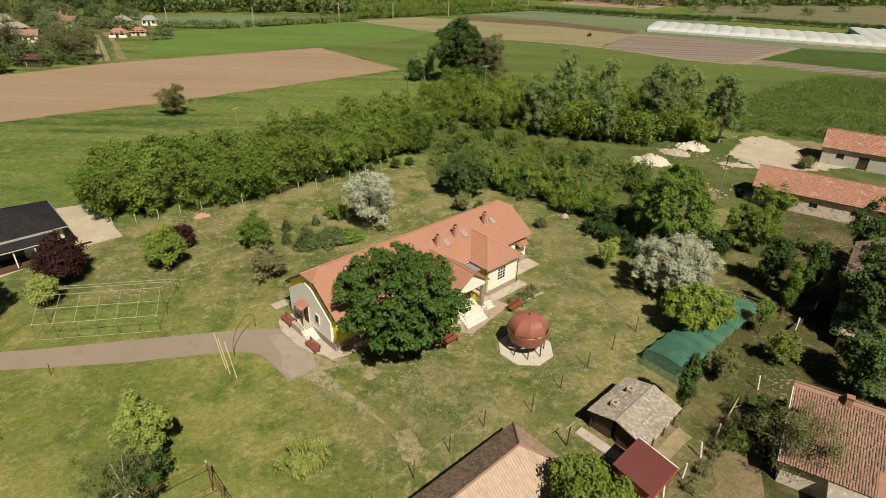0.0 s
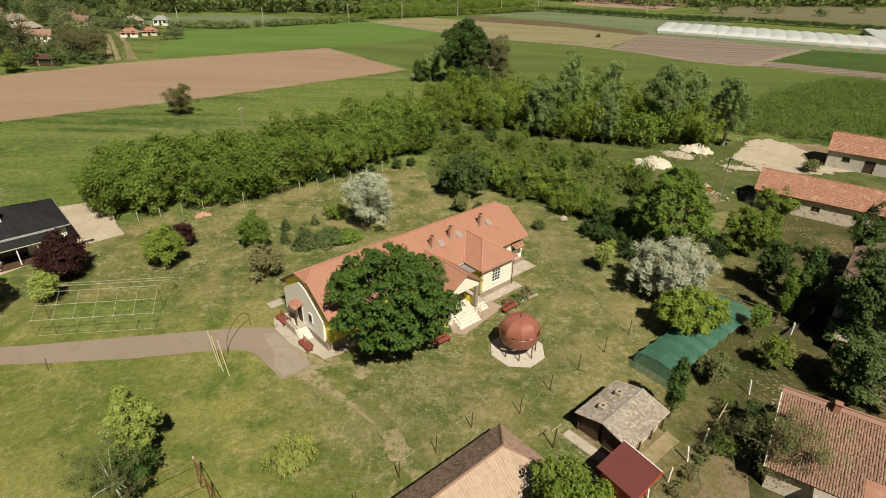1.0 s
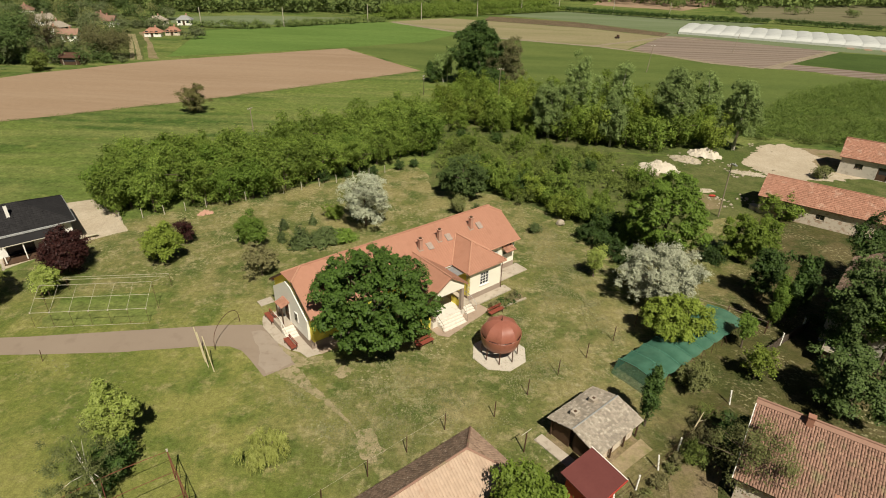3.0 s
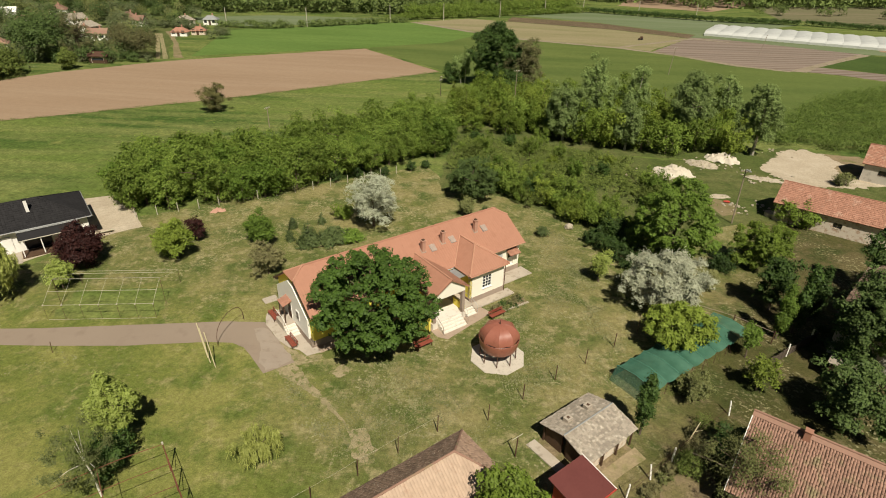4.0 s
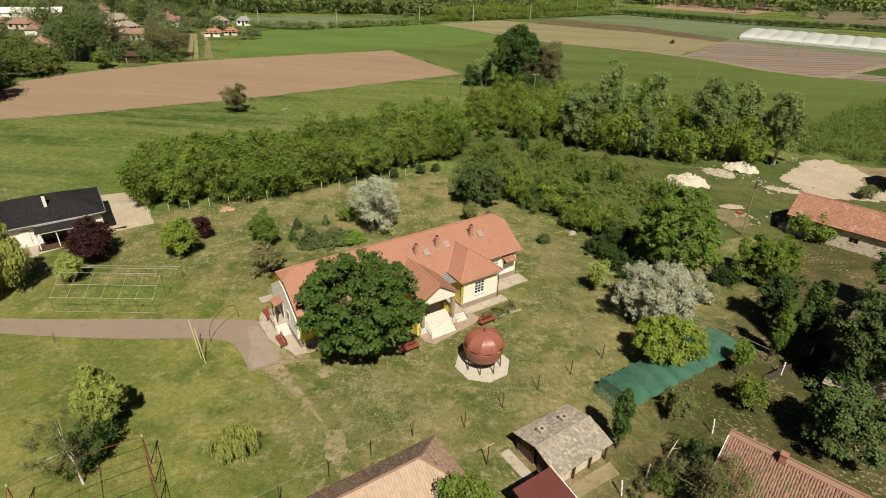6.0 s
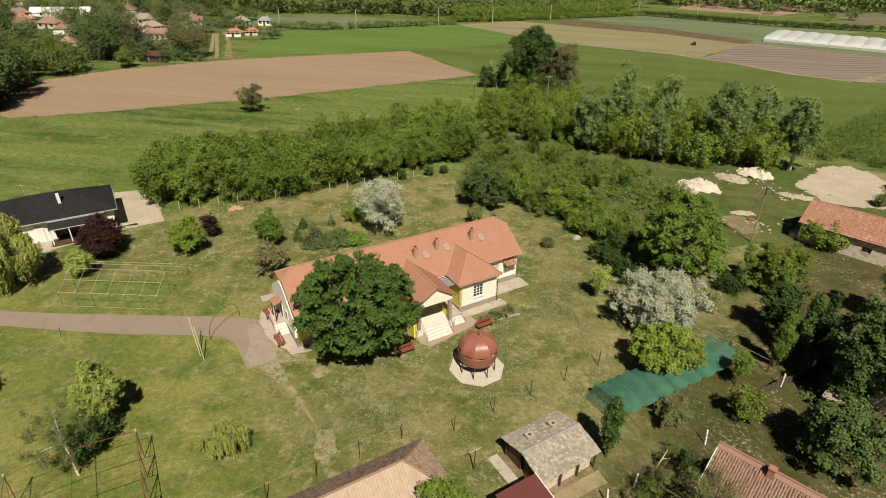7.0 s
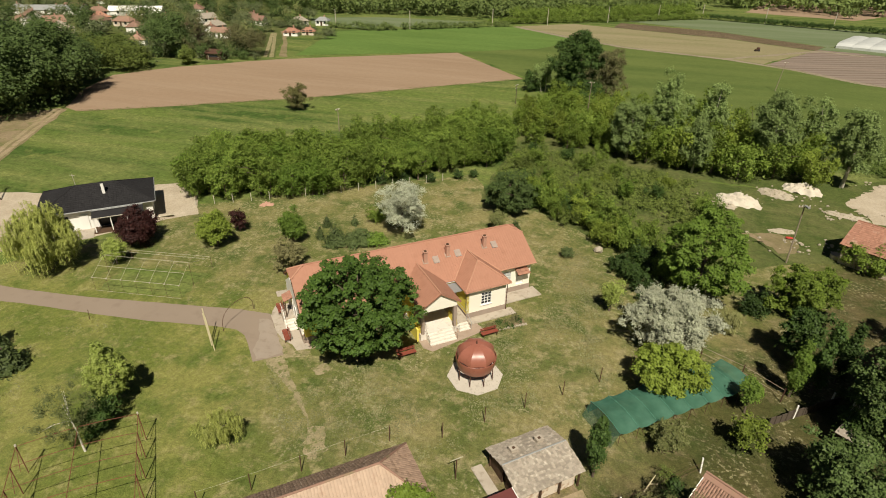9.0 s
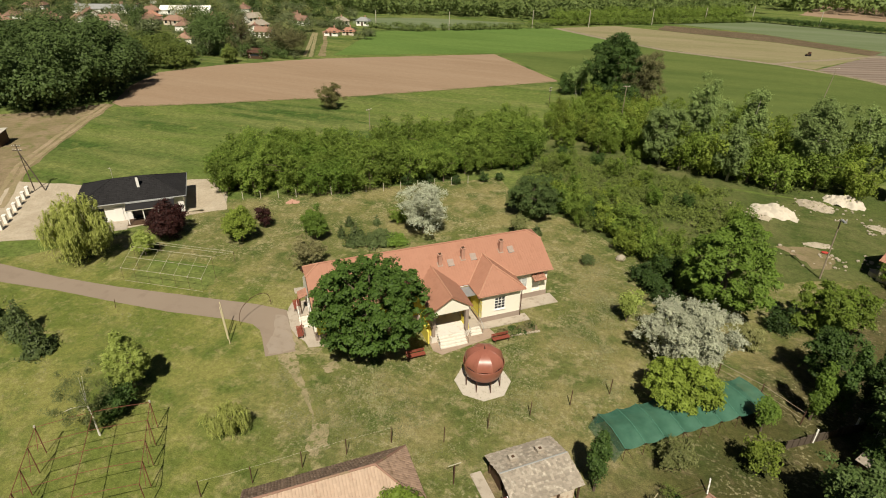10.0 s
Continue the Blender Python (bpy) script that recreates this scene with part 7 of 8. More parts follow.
# ---- thicket, grove, village trees, far woods ----
woods("thicket", scatter([(58, 119), (66, 117), (78, 114), (90, 110), (125, 96), (175, 130), (190, 158), (142, 182), (118, 182), (92, 164), (72, 140)], 2.8, 20), 2.1, 2.0, L_THICKET, "broad low thicket of green saplings", 21, 260, 0.2, "thicket", 0.45, 6, 1.5, 2.0)
woods("grove", scatter([(-116, 80), (-112, 90), (-117, 104), (-128, 124), (-150, 132), (-185, 110), (-165, 80), (-132, 70)], 7.0, 22), 14.0, 5.6, L_GROVE, "tall dense dark grove beside the field", 23, 2600, 0.49, "grove", 0.3, 12, 1.3, 1.1)
woods("grove_light", scatter([(-133, 135), (-131.5, 144), (-139, 151), (-154, 150), (-165, 138)], 5.0, 24), 7.5, 3.8, L_SCRUB, "green bushes at the grove's end", 25, 1300, 0.38, "grove", 0.3, 8, 1.2, 1.3)
PLOT = [(-110, 170), (-132, 155), (-150, 148), (-240, 150), (-350, 160), (-400, 300), (-220, 310), (-158, 285), (-140, 245), (-136, 205)]
def garden_spots(gap, seed, front=(0, 6, 12, 18)):
    """Places in the gardens, off the lane and the houses and not right before their fronts."""
    lane = [(-107 - 9 * k, 177.5 + 13.6 * k) for k in range(10)]
    return [p for p in scatter(PLOT, gap, seed, 0.5) if all(math.hypot(p[0] - h[0] - d * 0.74, p[1] - h[1] + d * 0.67) > 6.0 for h in VILLAGE for d in front) and min(math.hypot(p[0] - a, p[1] - b) for a, b in lane) > 6]
woods("garden_trees", garden_spots(15, 26), 5.6, 3.0, L_VILLAGE, "grey green garden trees between the village houses", 27, 520, 0.5, "trees", 0.4, 8, 1.1, 1.3)
woods("garden_trees_olive", garden_spots(19, 46), 7.5, 3.2, L_OLIVE, "olive half-leaved trees in the village gardens", 47, 420, 0.45, "trees", 0.4, 6, 1.2, 1.4)
woods("garden_trees_dark", garden_spots(20, 56), 8.0, 3.6, L_GROVE, "dark green garden trees of the village", 57, 620, 0.5, "trees", 0.35, 8, 1.1, 1.2)
woods("garden_hedge", garden_spots(8.0, 66, (0,)), 1.6, 1.8, L_VILLAGE, "low garden hedges and bushes of the village", 67, 80, 0.4, "hedge", 0.4)
woods("garden_edge", line_places([(-114, 171), (-122, 168)], 2.6, 1.5, 71) + line_places([(-133, 164), (-160, 158)], 4.0, 2.0, 74) + line_places([(-130, 174), (-150, 182)], 5, 3, 72), 3.8, 2.0, L_GROVE, "tangled bushes at the village edge", 73, 420, 0.32, "bushes", 0.4, 7, 1.2, 1.3)
woods("hedgerow", line_places([(-135, 262), (-108, 262), (-52, 311)], 3.0, 1.5, 28), 3.0, 2.4, L_FAR, "low hedgerow at the field's far edge", 29, 260, 0.45, "hedgerow")
woods("hedgerow_near", line_places([(-63, 314), (-13.7, 351), (49, 404)], 1.6, 2.2, 30), 3.4, 2.4, L_LOCUST, "even green hedgerow along the arable land", 31, 330, 0.36, "hedgerow", 0.12)
woods("hedgerow_east", line_places([(51, 404), (123, 371), (168, 366)], 1.5, 0.5, 32) + line_places([(172, 366), (420, 255)], 1.6, 0.6, 33), 3.2, 2.3, L_DARK, "clipped dark windbreak hedge across the fields", 34, 330, 0.34, "hedge", 0.08)
woods("wood", scatter([(-420, 360), (-260, 325), (-160, 322), (-60, 345), (30, 420), (60, 470), (-40, 470), (-420, 480)], 9, 35), 11, 7.0, L_FAR, "broad wood along the horizon", 36, 180, 1.15, "wood", 0.2)
woods("plantation", scatter([(-60, 345), (-50, 322), (48, 414), (40, 440)], 6, 37), 7, 4.0, L_LOCUST, "light green young plantation", 38, 420, 0.45, "plantation")
woods("wood_east", scatter([(70, 500), (150, 470), (420, 560), (900, 620), (900, 760), (60, 640)], 13, 39), 14, 9.0, L_FAR, "far dark wood on the horizon", 40, 130, 1.8, "wood")
woods("field_trees", [(165, 420), (182, 432), (215, 440), (228, 446), (250, 430), (140, 455), (300, 470)], 6, 4.0, L_FAR, "scattered far field trees", 41, 700, 0.55, "trees")

# ---- deep shade between the gardens, put into the leaf colour of overgrown shrubs ----
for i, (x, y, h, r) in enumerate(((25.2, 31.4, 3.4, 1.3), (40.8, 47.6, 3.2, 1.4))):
    tree(x, y, h, r, L_DEEP_SHADE, "dark overgrown shrub with garden shade in its leaf colour", 130 + i, int(1500 * r * r), 0.15, base=0.02, count=20, lob=0.25, name="shrub", category="shrub", group="dark garden shrubs", ragged=0.9, tuft=8)
# two added trees, outside the view, that throw shade into the garden
tree(49.4, 47.6, 11.0, 3.2, L_DARK, "tall dark tree added out of view to shade the garden", 150, 14000, 0.17, base=0.15, count=70, lob=0.18, ragged=0.7)
tree(46.4, 42.8, 11.0, 3.0, L_GROVE, "tall green tree added out of view to shade the garden", 151, 12000, 0.16, base=0.2, count=70, lob=0.18, ragged=0.8)
woods("garden_fringe", line_places([(-116, 236), (-136, 240), (-158, 256)], 3.0, 3.0, 81) + line_places([(-112, 226), (-120, 222)], 3, 1, 82), 3.2, 2.2, L_VILLAGE, "bushes round the last village houses", 83, 200, 0.42, "bushes", 0.4, 7, 1.2, 1.2)
woods("edge_trees", [(-139, 160), (-143, 162), (-148, 165), (-144, 168), (-152, 171), (-140, 166), (-153, 178)], 13.0, 4.2, L_GROVE, "tall dark green trees at the village edge", 91, 2600, 0.36, "trees", 0.2, 8, 1.3, 1.3)
tree(-133.0, 169.0, 15.0, 4.2, L_TWIG, "tall brown budding tree at the village edge", 113, 8000, 0.18, base=0.1, count=110, lob=0.16, shell=0.9, ragged=0.9, tuft=7, spread=2.0, limbs=30)
tree(-126.0, 154.5, 6.0, 2.8, L_SCRUB, "rounded green bush at the field corner", 114, 5000, 0.28, base=0.02, count=50, lob=0.2, name="bush", category="bush", ragged=0.7)
woods("edge_trees_olive", [(-126, 175), (-121.5, 173.5), (-117.6, 174), (-113.6, 175.4), (-124, 180), (-119, 181), (-116, 178.5)], 8.5, 2.7, L_TWIG, "thin olive trees at the village edge", 92, 1300, 0.28, "trees", 0.25, 6, 1.4, 1.3)


# ---- small things ----
def bench(x, y, turn, label="red brown slatted garden bench"):
    ob = thing("bench", pose(x, y, 0.03, 0, 0, turn), label, "bench", "garden benches")
    for i in range(4):
        part("seat_slat", boxes((-0.95, -0.28 + 0.13 * i, 0.43, 0.95, -0.17 + 0.13 * i, 0.47)), REDWOOD, ob)
    for i in range(2):
        part("back_slat", boxes((-0.95, 0.27 + 0.05 * i, 0.56 + 0.14 * i, 0.95, 0.31 + 0.05 * i, 0.67 + 0.14 * i)), REDWOOD, ob)
    for sx in (-0.75, 0.75):
        part("leg", bars(([(sx, -0.25, 0), (sx, -0.25, 0.43)], 0.035), n=5), RUST, ob)
        part("leg", bars(([(sx, 0.25, 0), (sx, 0.25, 0.5), (sx, 0.36, 0.8)], 0.035), n=5), RUST, ob)
    return ob


for u, v, turn in ((8.9, -9.9, 0), (18.0, -10.2, 0), (-1.05, 2.75, -90), (-1.3, -2.35, -90)):
    p = HOUSE @ Vector((u, v, 0))
    bench(p.x, p.y, 44 + turn, "red brown slatted garden bench on the pavement")

# flower bed before the wing
bed = [(18.3, -9.5), (18.8, -8.3), (22.8, -8.9), (22.7, -10.0)]
local_sheet("ground_flower_bed", bed, 0.05, DIRT, "earth flower bed edged with stones", "flower bed", step=0.6, rough=0.15, depth=0.05)
rng = random.Random(5)
for i in range(16):
    p = HOUSE @ Vector((18.6 + 3.6 * rng.random(), -8.7 - 1.1 * rng.random(), 0))
    tree(p.x, p.y, rng.uniform(0.4, 1.0), rng.uniform(0.3, 0.55), rng.choice((L_DARK, L_BROWN, L_OLIVE, L_DARK, L_BROWN)), "small garden plant in the flower bed", 200 + i, 260, 0.12, base=0.02, count=8, lob=0.4, name="flower_plant", category="plant", group="flower bed plants", limbs=2)


def stone_bm(r, seed):
    bm = bmesh.new()
    bmesh.ops.create_icosphere(bm, subdivisions=2, radius=r)
    for v in bm.verts:
        w = noise.noise_vector(v.co * (1.6 / r) + Vector((seed * 3.7, seed, 0)))
        v.co = v.co + w * r * 0.35
        v.co.z *= 0.65
    return bm


for i in range(14):
    f = i / 13
    p = HOUSE @ Vector((18.1 + 4.4 * f, -9.75 - 0.35 * f, 0.04))
    tagged(part("edge_stone", stone_bm(0.17, i), RUBBLE, m=pose(p.x, p.y, 0.08)), "pale rough stone edging the flower bed", "stone", "edging stones")

# row of dark posts with a wire across the yard
ROW = [(-6.8, 20.6), (-4.2, 23.1), (-1.65, 25.8), (0.8, 28.25), (3.45, 30.8), (7.35, 32.6), (10.15, 35.45), (13.0, 38.3), (15.9, 41.05), (18.9, 43.95), (21.5, 46.5)]
for i, (x, y) in enumerate(ROW):
    ob = thing("fence_post", pose(x, y, 0, 0, 0, 0), "thin dark steel post in the grass", "post", "yard posts")
    part("shaft", bars(([(0, 0, -0.1), (0.03, 0.02, 1.75)], 0.04), n=6), RUST, ob)
for (x0, y0), (x1, y1) in zip(ROW[:5], ROW[1:5]):
    tagged(part("fence_wire", bars(([(x0, y0, 1.66), ((x0 + x1) / 2, (y0 + y1) / 2, 1.6), (x1, y1, 1.66)], 0.009), n=4), PALEPIPE), "pale wire strung between the posts", "wire", "yard wires")
tp = thing("clothes_post", pose(9.6, 29.25, 0), "dark steel clothes post with crossbar", "clothes post")
part("shaft", bars(([(0, 0, -0.1), (0.05, 0, 2.1)], 0.05), n=6), RUST, tp)
part("crossbar", bars(([(-0.35, -0.3, 2.05), (0.4, 0.35, 2.15)], 0.035), n=6), PALEPIPE, tp)

# leaning pale poles and a pipe arch over the drive
for i, (x, y, h) in enumerate(((-17.45, 35.25, 3.6), (-18.2, 35.75, 3.6), (-18.8, 36.4, 3.6))):
    ob = thing("pole", pose(x, y, 0), "pale leaning timber pole in the lawn", "pole", "leaning poles")
    part("shaft", bars(([(0, 0, -0.1), (-0.62, 0.35, h)], 0.045), n=6), STRAWPOLE, ob)
arch = thing("pipe_arch", pose(-18.5, 40.4, 0, 0, 0, 84), "thin dark steel arch over the drive", "arch")
part("pipe", bars(([(2.25 * math.cos(math.pi * k / 14), 0, 2.3 * math.sin(math.pi * k / 14) ** 0.6) for k in range(15)], 0.03), n=6), RUST, arch)
rd = thing("steel_rod", pose(-33.2, 34.8, 0), "bent dark steel rod by the drive", "rod")
part("shaft", bars(([(0, 0, -0.05), (0.05, 0.1, 1.2)], 0.03), n=5), RUST, rd)

# pale pipe frame on the lawn
PF = pose(-37.5, 39.4, 0, 0, 0, 11.1)
fr = thing("climbing_frame", PF, "open tunnel frame of pale pipes standing on grass", "pipe frame")
FX = 10.65
for y, z in ((0, 1.7), (1.3, 2.5), (2.55, 3.2), (5.7, 1.95), (6.8, 1.6)):
    part("rail", bars(([(0, y, z), (FX, y, z + 0.05)], 0.021), n=6), PALEPIPE, fr)
for i in range(7):
    x = FX * i / 6
    part("rafter", bars(([(x, 0, 1.7), (x, 1.3, 2.5), (x, 2.55, 3.2)], 0.016), n=5), PALEPIPE, fr)
    part("post", bars(([(x, 0, 0), (x, 0, 1.7)], 0.016), n=5), RUST, fr)
    part("clamp", boxes((x - 0.05, -0.05, 1.65, x + 0.05, 0.05, 1.76)), POSTWHITE, fr)
for x in (0, FX):
    part("rafter", bars(([(x, 2.55, 3.2), (x, 5.7, 1.95), (x, 6.8, 1.6)], 0.016), n=5), PALEPIPE, fr)
    for y, z in ((2.55, 3.2), (6.8, 1.6)):
        part("post", bars(([(x, y, 0), (x, y, z)], 0.022), n=5), RUST, fr)
part("ground_rail", bars(([(0.2, -0.1, 0.05), (FX, -0.1, 0.05)], 0.019), n=5), PALEPIPE, fr)

# red pipe pergola in the foreground
PG = pose(-15.1, 24.2, 0, 0, 0, 224)
pg = thing("pergola", PG, "rusty red pipe pergola without a cover", "pergola")
for j in range(5):
    y = 2.05 * j
    for x in (0.0, 8.0):
        part("post", bars(([(x, y, 0), (x, y, 2.75)], 0.035), n=6), REDPIPE, pg)
        if j < 4:
            part("brace", bars(([(x, y, 2.7), (x, y + 1.0, 1.2)], 0.022), n=5), REDPIPE, pg)
    part("crosspipe", bars(([(8.0 * k / 8, y, 2.75 + 0.3 * math.sin(math.pi * k / 8)) for k in range(9)], 0.024), n=6), REDPIPE, pg)
for x in (0.0, 4.0, 8.0):
    part("rail", bars(([(x, 0, 2.75 + (0.3 if x == 4 else 0)), (x, 8.2, 2.75 + (0.3 if x == 4 else 0))], 0.026), n=6), REDPIPE, pg)
for x in (0.0, 8.0):
    part("cap", boxes((x - 0.06, -0.06, 2.78, x + 0.06, 0.06, 2.95)), POSTWHITE, pg)

# white concrete posts and wires by the garden bed
WP = [(15.5, 25.1), (17.36, 26.72), (19.42, 28.65), (21.33, 30.58), (27.23, 36.24)]
for i, (x, y) in enumerate(WP):
    ob = thing("concrete_post", pose(x, y, 0, 0, 0, 44), "whitewashed concrete fence post", "post", "white garden posts")
    part("shaft", bars(([(0, 0, -0.1), (0.12 + 0.1 * math.sin(i * 2.3), 0.15 + 0.1 * math.cos(i * 3.1), 1.35)], 0.07), n=4), WHITE, ob)
for (x0, y0), (x1, y1) in zip(WP, WP[1:]):
    for z in (0.6, 1.2):
        tagged(part("fence_wire", bars(([(x0, y0, z), (x1, y1, z)], 0.012), n=4), RUST), "thin rusty wire between concrete posts", "wire", "garden wires")

# fence posts along the hedge
for i in range(17):
    f = i / 16
    x, y = -43.5 + 36.5 * f, 62.7 + 27.6 * f + 1.2 * math.sin(f * 3.14) * -1
    ob = thing("concrete_post", pose(x, y, 0, 0, 0, 37), "slim pale post along the hedge", "post", "hedge fence posts")
    part("shaft", boxes((-0.045, -0.045, -0.1, 0.045, 0.045, 1.4)), POSTWHITE, ob)

# fence east of the netting
EF = [(24, 52.5), (28.0, 51.0), (31.5, 49.3), (34.5, 47.0)]
for x, y in EF:
    ob = thing("fence_post", pose(x, y, 0), "thin dark post of the garden fence", "post", "garden fence posts")
    part("shaft", bars(([(0, 0, -0.1), (0, 0, 1.6)], 0.05), n=6), RUST, ob)
for (x0, y0), (x1, y1) in zip(EF, EF[1:]):
    tagged(part("fence_rail", bars(([(x0, y0, 1.4), (x1, y1, 1.4)], 0.03), ([(x0, y0, 0.7), (x1, y1, 0.7)], 0.02), n=5), GREYWOOD), "grey rail of the garden fence", "fence", "garden fence rails")
bf = thing("board_fence", pose(33.2, 43.6, 0), "low fence of dark weathered boards", "fence")
for i in range(13):
    f = i / 12
    part("board", boxes((-0.28, -0.04, 0, 0.28, 0.04, 0.95 + 0.1 * math.sin(i * 5))), DARKPOLE, bf, m=pose(6.0 * f, 4.85 * f, 0, 0, 0, 39))
for i, (x, y) in enumerate(((35.2, 45.2), (38.6, 48.1))):
    ob = thing("concrete_post", pose(x, y, 0), "whitewashed concrete fence post", "post", "white garden posts")
    part("shaft", boxes((-0.06, -0.06, -0.1, 0.06, 0.06, 1.5)), WHITE, ob)


# utility poles
def utility_pole(x, y, h, label="tall weathered timber utility pole", arms=1, lean=0.0, turn=20, lamp=False, wood=None):
    ob = thing("utility_pole", pose(x, y, 0, 0, 0, turn), label, "utility pole", "utility poles")
    wood = wood or GREYWOOD
    part("shaft", bars(([(0, 0, -0.2), (lean, 0, h)], [0.1, 0.065]), n=8), wood, ob)
    for k in range(arms):
        z = h - 0.35 - 0.7 * k
        part("crossarm", boxes((lean - 0.75, -0.05, z, lean + 0.75, 0.05, z + 0.1)), wood, ob)
        for s in (-0.65, -0.25, 0.25, 0.65):
            part("insulator", bars(([(lean + s, 0, z + 0.1), (lean + s, 0, z + 0.25)], 0.045), n=6), WHITE, ob)
    if lamp:
        part("lamp_head", boxes((lean - 0.15, -0.9, h - 0.2, lean + 0.15, -0.1, h - 0.05)), GREYMETAL, ob)
    return ob


utility_pole(39.8, 75.8, 8.3, lean=-0.25, arms=1, lamp=True, label="tall grey lamp and wire pole by the barn")
utility_pole(56.2, 191, 8.4, lean=0.8)
utility_pole(102, 242, 7.5, lean=1.5, arms=0)
utility_pole(-42.3, 105.7, 5.0, arms=1, turn=75)
utility_pole(-12, 145.3, 5.0, arms=2, turn=75, wood=DARKPOLE)
utility_pole(7.5, 134, 9.5, arms=1)
ap = utility_pole(-73.8, 52.6, 7.8, arms=2, lean=-0.5, label="dark braced utility pole by the track", wood=DARKPOLE)
part("brace", bars(([(1.6, 0.3, -0.1), (-0.4, 0.02, 6.4)], [0.1, 0.08]), n=6), DARKPOLE, ap)
for z in (2.2, 4.2):
    part("stay", bars(([(-0.06 * z, 0, z), (1.6 - 0.3 * z, 0.2, z + 0.3)], 0.05), n=5), DARKPOLE, ap)
for x, y in ((-130, 262), (-95, 274), (-61, 306), (-35, 325), (-5, 352), (22, 380), (48, 405), (82, 395), (115, 385)):
    ob = thing("utility_pole", pose(x, y, 0), "pale far concrete power pole", "utility pole", "far power poles")
    part("shaft", bars(([(0, 0, 0), (0, 0, 8.5)], [0.22, 0.16]), n=6), POSTWHITE, ob)


# heaps of sand and rubble
def heap(name, x, y, rx, ry, h, material, label, seed, turn=0.0, n=34):
    bm = bmesh.new()
    rows_h = []
    for i in range(n + 1):
        row = []
        for j in range(n + 1):
            u, v = 2 * i / n - 1, 2 * j / n - 1
            d = math.hypot(u, v)
            w = noise.noise(Vector((u * 2.4 + seed, v * 2.4, seed)))
            z = max(0.0, 1 - d * (1.0 + 0.55 * w)) ** 0.8 * h * (1 + 0.6 * noise.noise(Vector((u * 4, v * 4, seed * 2))) + 0.3 * noise.noise(Vector((u * 11, v * 11, seed * 5))))
            row.append(bm.verts.new((u * rx, v * ry, z - 0.02)))
        rows_h.append(row)
    for a, b in zip(rows_h, rows_h[1:]):
        for j in range(n):
            bm.faces.new((a[j], b[j], b[j + 1], a[j + 1]))
    return tagged(part(name, bm, material, m=pose(x, y, 0, 0, 0, turn), smooth=False), label, "heap")


heap("sand_mound", 36.2, 95.4, 3.6, 2.1, 1.5, SANDHEAP, "pale heap of building sand on grass", 1, -20)
heap("sand_mound", 47.0, 104.6, 3.1, 1.9, 1.5, SANDHEAP, "pale heap of building sand on grass", 2, -20)
heap("rubble_mound", 42.5, 101.5, 3.0, 1.8, 0.8, RUBBLE, "low heap of broken pale rubble", 3, -30)
heap("rubble_mound", 33.4, 93.0, 2.4, 1.3, 0.6, RUBBLE, "low heap of broken pale rubble", 4, -10)
heap("rubble_mound", 51.5, 95.5, 3.2, 1.1, 0.4, RUBBLE, "low heap of broken pale rubble", 5, -15)
heap("rubble_mound", 41.0, 86.0, 2.0, 1.0, 0.3, RUBBLE, "low heap of broken pale rubble", 6, 10)
for i in range(130):
    cx, cy = rng.choice(((36, 95), (43, 101), (43, 101), (33.4, 93), (51, 95.5), (51, 95.5), (40.5, 82), (40.5, 81), (46, 82), (60, 112)))
    s = rng.uniform(0.07, 0.28)
    tagged(part("rubble_stone", stone_bm(s, i), RUBBLE, m=pose(cx + rng.gauss(0, 2.4), cy + rng.gauss(0, 1.5), s * 0.35)), "loose pale lump of rubble on grass", "stone", "loose rubble stones")
tagged(part("tarp", stone_bm(1.0, 90), REDPAINT, m=pose(41.5, 83.6, 0.2) @ Matrix.Diagonal((0.5, 0.3, 0.25, 1))), "crumpled red tarpaulin on the ground", "tarpaulin")
tagged(part("boulder", stone_bm(0.62, 91), RUBBLE, m=pose(16.3, 70.0, 0.3)), "pale boulder at the yard's edge", "boulder")
tagged(part("concrete_ring", bars(([(0, 0, 0), (0, 0, 0.6)], 0.8), n=18), CONCRETE, m=pose(46.4, 79.6, 0)), "grey concrete well ring near the barn", "well ring")
h1 = HOUSE @ Vector((-0.1, 6.2, 0))
tagged(part("concrete_slab", boxes((-0.75, -0.55, 0, 0.75, 0.55, 0.1)), CONCRETE, m=pose(h1.x, h1.y, 0, 0, 0, 44)), "pale concrete cover slab in the grass", "slab")
pl = thing("timber_stack", pose(-44.6, 57.9, 0.03, 0, 0, 20), "stack of pale boards on the sand", "boards")
for k in range(4):
    part("board", bars(([(-1.2 + 0.2 * k, -0.4, 0.05 + 0.04 * k), (1.0, 0.3 - 0.2 * k, 0.1 + 0.12 * k)], 0.07), n=5), PALEPIPE, pl)
tr = thing("tractor", pose(62.2, 274, 0, 0, 0, 20) @ Matrix.Diagonal((0.62, 0.62, 0.62, 1)), "small dark tractor working on the field", "tractor")
part("body", boxes((-1.6, -0.6, 0.6, 0.6, 0.6, 1.4)), DARKWOOD, tr)
part("cab", boxes((-0.2, -0.7, 1.404, 1.2, 0.7, 2.5)), RUST, tr)
for x, r in ((-1.2, 0.45), (0.7, 0.75)):
    for y in (-0.8, 0.8):
        part("wheel", bars(([(x, y - 0.18, r), (x, y + 0.18, r)], r), n=14), BLACKTILE, tr)

# kerb stones by the sandy forecourt of the new house
for i in range(7):
    f = i / 6
    tagged(part("garden_wall_block", boxes((-0.32, -0.2, 0, 0.32, 0.2, 1.15), (-0.36, -0.24, 1.152, 0.36, 0.24, 1.24)), WHITE, m=pose(-64.2 - 9.2 * f, 41.6 + 9.7 * f, 0.03, 0, 0, 133)), "white capped pillar of an unfinished garden wall", "pillar", "wall pillars")

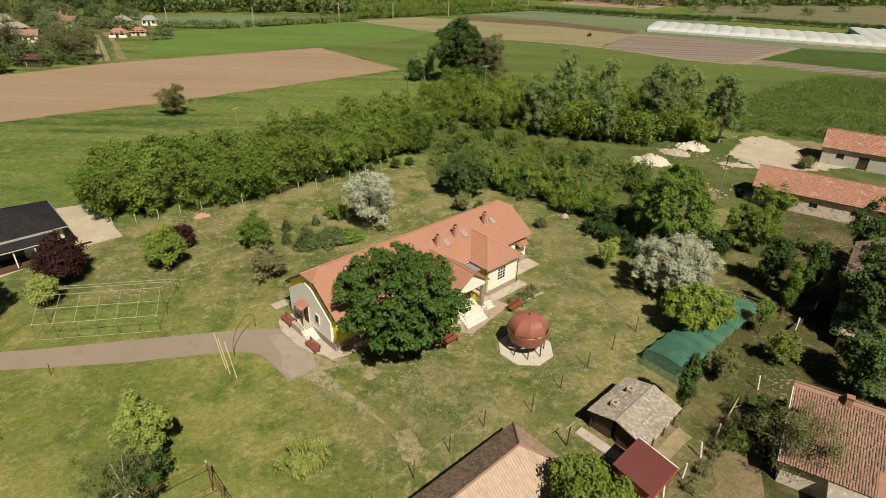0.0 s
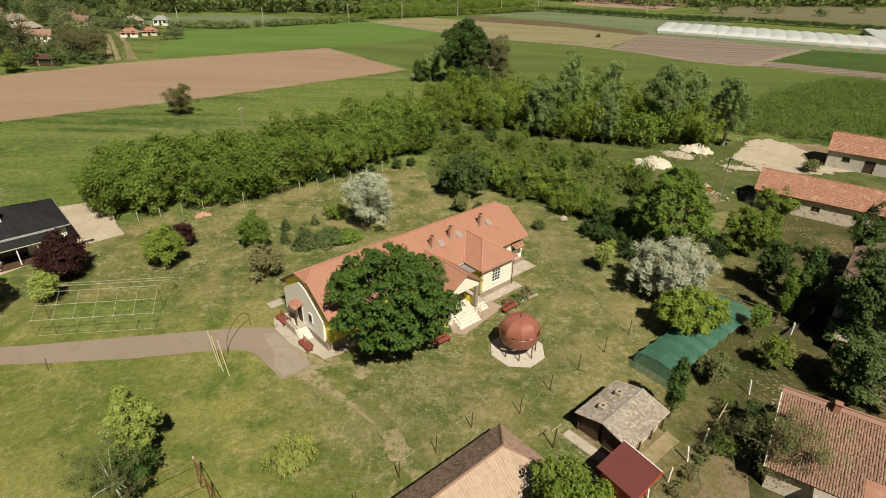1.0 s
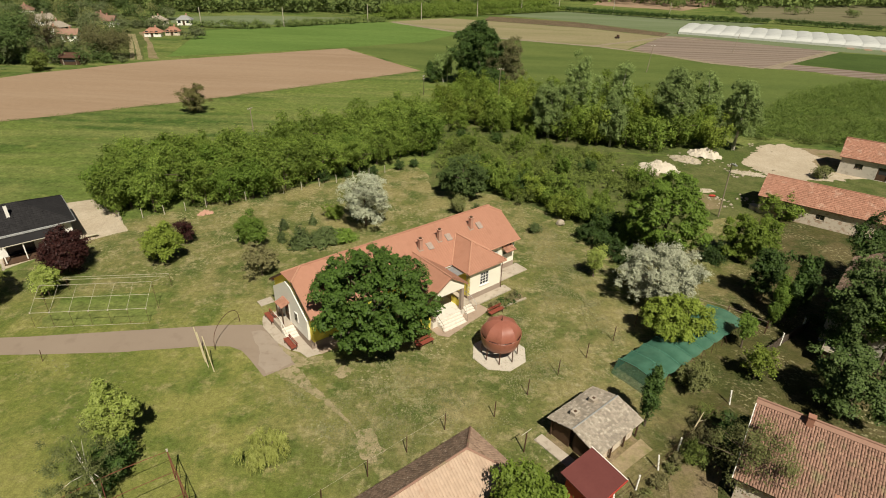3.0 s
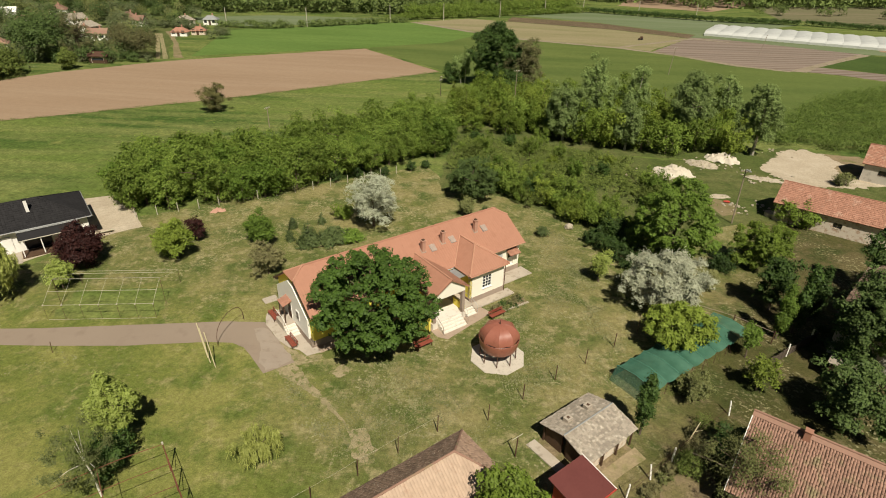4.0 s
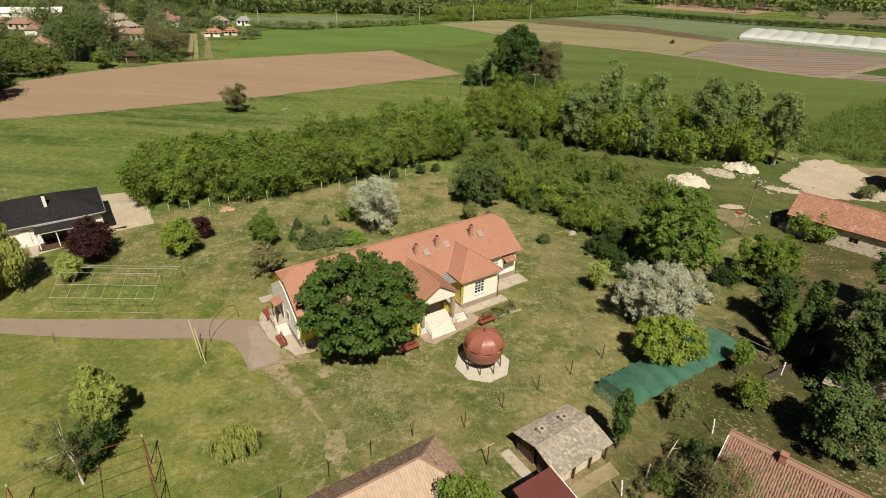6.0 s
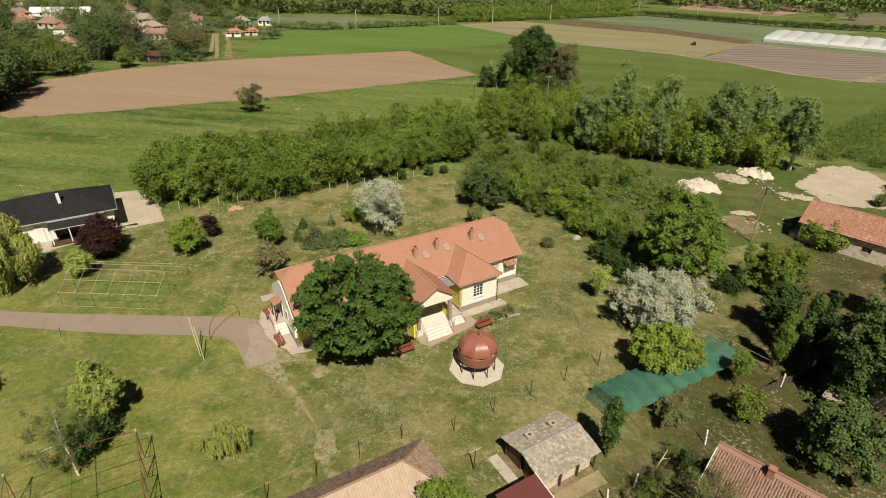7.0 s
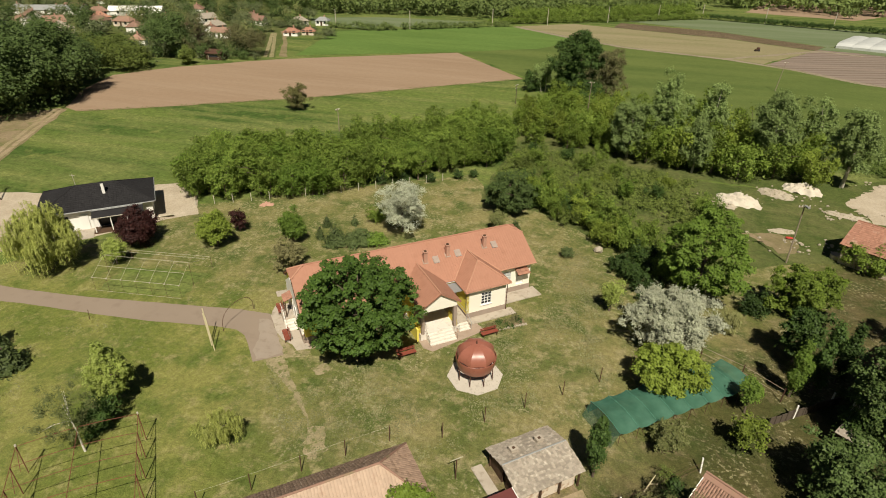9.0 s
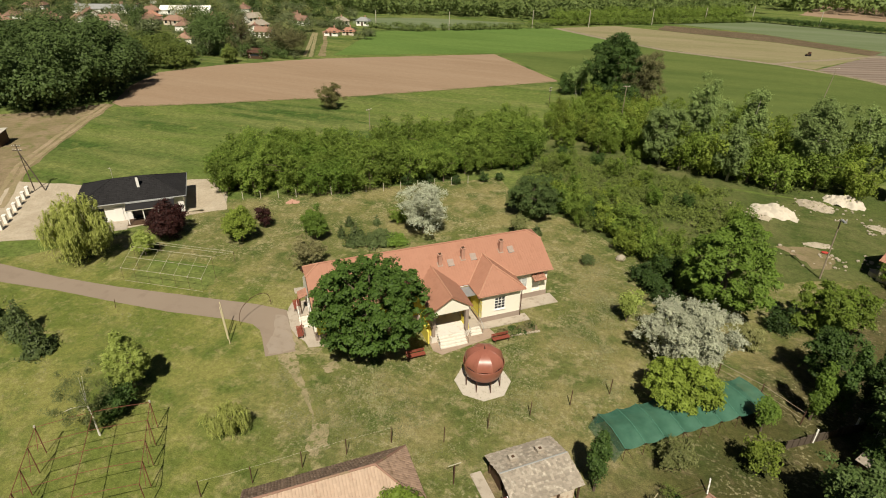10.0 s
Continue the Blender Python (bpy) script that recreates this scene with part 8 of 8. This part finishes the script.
# broken concrete and brush beside the white posts
for i, (x, y) in enumerate(((17.3, 25.6), (18.0, 26.4), (18.9, 27.0), (19.5, 27.8), (20.3, 28.6), (20.9, 29.3), (21.4, 30.0))):
    tree(x, y, 0.9 + 0.25 * math.sin(i * 4), 0.5, (L_BROWN, L_OLIVE, L_BROWN)[i % 3], "dry brownish plant in the bed by the wire fence", 310 + i, 420, 0.08, base=0.02, count=12, lob=0.3, name="garden_plant", category="plant", group="dry bed plants", limbs=3, ragged=1.0, shell=0.8)
for i, (x, y) in enumerate(((22.4, 30.6), (23.2, 31.6), (22.0, 29.6), (23.8, 33.2), (24.6, 34.4))):
    tree(x, y, 1.3, 0.85, L_BROWN if i % 2 else L_SCRUB, "low sparse brown brush on bare soil", 340 + i, 800, 0.08, base=0.02, count=20, lob=0.25, shell=0.9, name="shrub", category="shrub", group="garden brush", tuft=6, spread=1.6)

# dead branch leaning by the garden fence
db = thing("dead_branch", pose(23.0, 32.6, 0, 0, 0, 20), "bleached forked dead branch stuck in the ground", "branch")
part("limb", bars(([(0, 0, -0.1), (0.35, 0.1, 0.9), (0.7, 0.15, 2.0)], [0.07, 0.055, 0.03]), n=6), STRAWPOLE, db)
part("twig", bars(([(0.42, 0.11, 1.1), (0.9, -0.1, 1.35)], [0.04, 0.02]), n=5), STRAWPOLE, db)

# brick rubble and dark bushes at the foot of the hedge
heap("rubble_mound", -33.5, 66.7, 1.1, 0.6, 0.55, CHIMNEY, "small heap of broken red bricks by the hedge", 8, 36, 16)
for i, (x, y, h, r) in enumerate(((-20.4, 80.6, 2.6, 0.9), (-17.5, 83.4, 2.2, 0.7), (-13.4, 85.1, 1.9, 0.8), (-9.4, 88.2, 1.8, 0.8), (-7.1, 90.0, 1.6, 0.7))):
    tree(x, y, h, r, L_DEEP_SHADE, "dark rounded bush before the hedge fence", 330 + i, 900, 0.14, base=0.03, count=14, lob=0.3, name="shrub", category="shrub", group="bushes by the hedge")

# flat-roofed timber shed beside the field track
fs = thing("timber_shed", pose(-104.5, 63.6, 0, 0, 0, 36), "dark timber shed with pale flat roof by the track", "shed")
for i in range(12):
    part("plank", boxes((-3.0 + 0.5 * i, -2.0, 0, -3.0 + 0.5 * i + 0.48, -1.94, 2.5)), DARKWOOD, fs)
part("wall", boxes((-3.0, -1.936, 0, -2.94, 2.0, 2.6), (2.94, -1.936, 0, 3.0, 2.0, 2.6), (-2.936, 1.94, 0, 2.936, 2.0, 2.7)), DARKWOOD, fs)
part("roof", solid(bmesh.new(), [(-3.3, -2.4, 2.5), (3.3, -2.4, 2.5), (3.3, 2.3, 2.8), (-3.3, 2.3, 2.8)], 0.08), GREYWALL, fs)

# antenna on the new house
an = part("antenna", bars(([(10.2, -8.6, 3.6), (10.2, -8.6, 5.6)], 0.03), ([(9.9, -8.6, 5.3), (10.5, -8.6, 5.45)], 0.03), n=5), POSTWHITE, nh, "pale aerial mast on the roof")
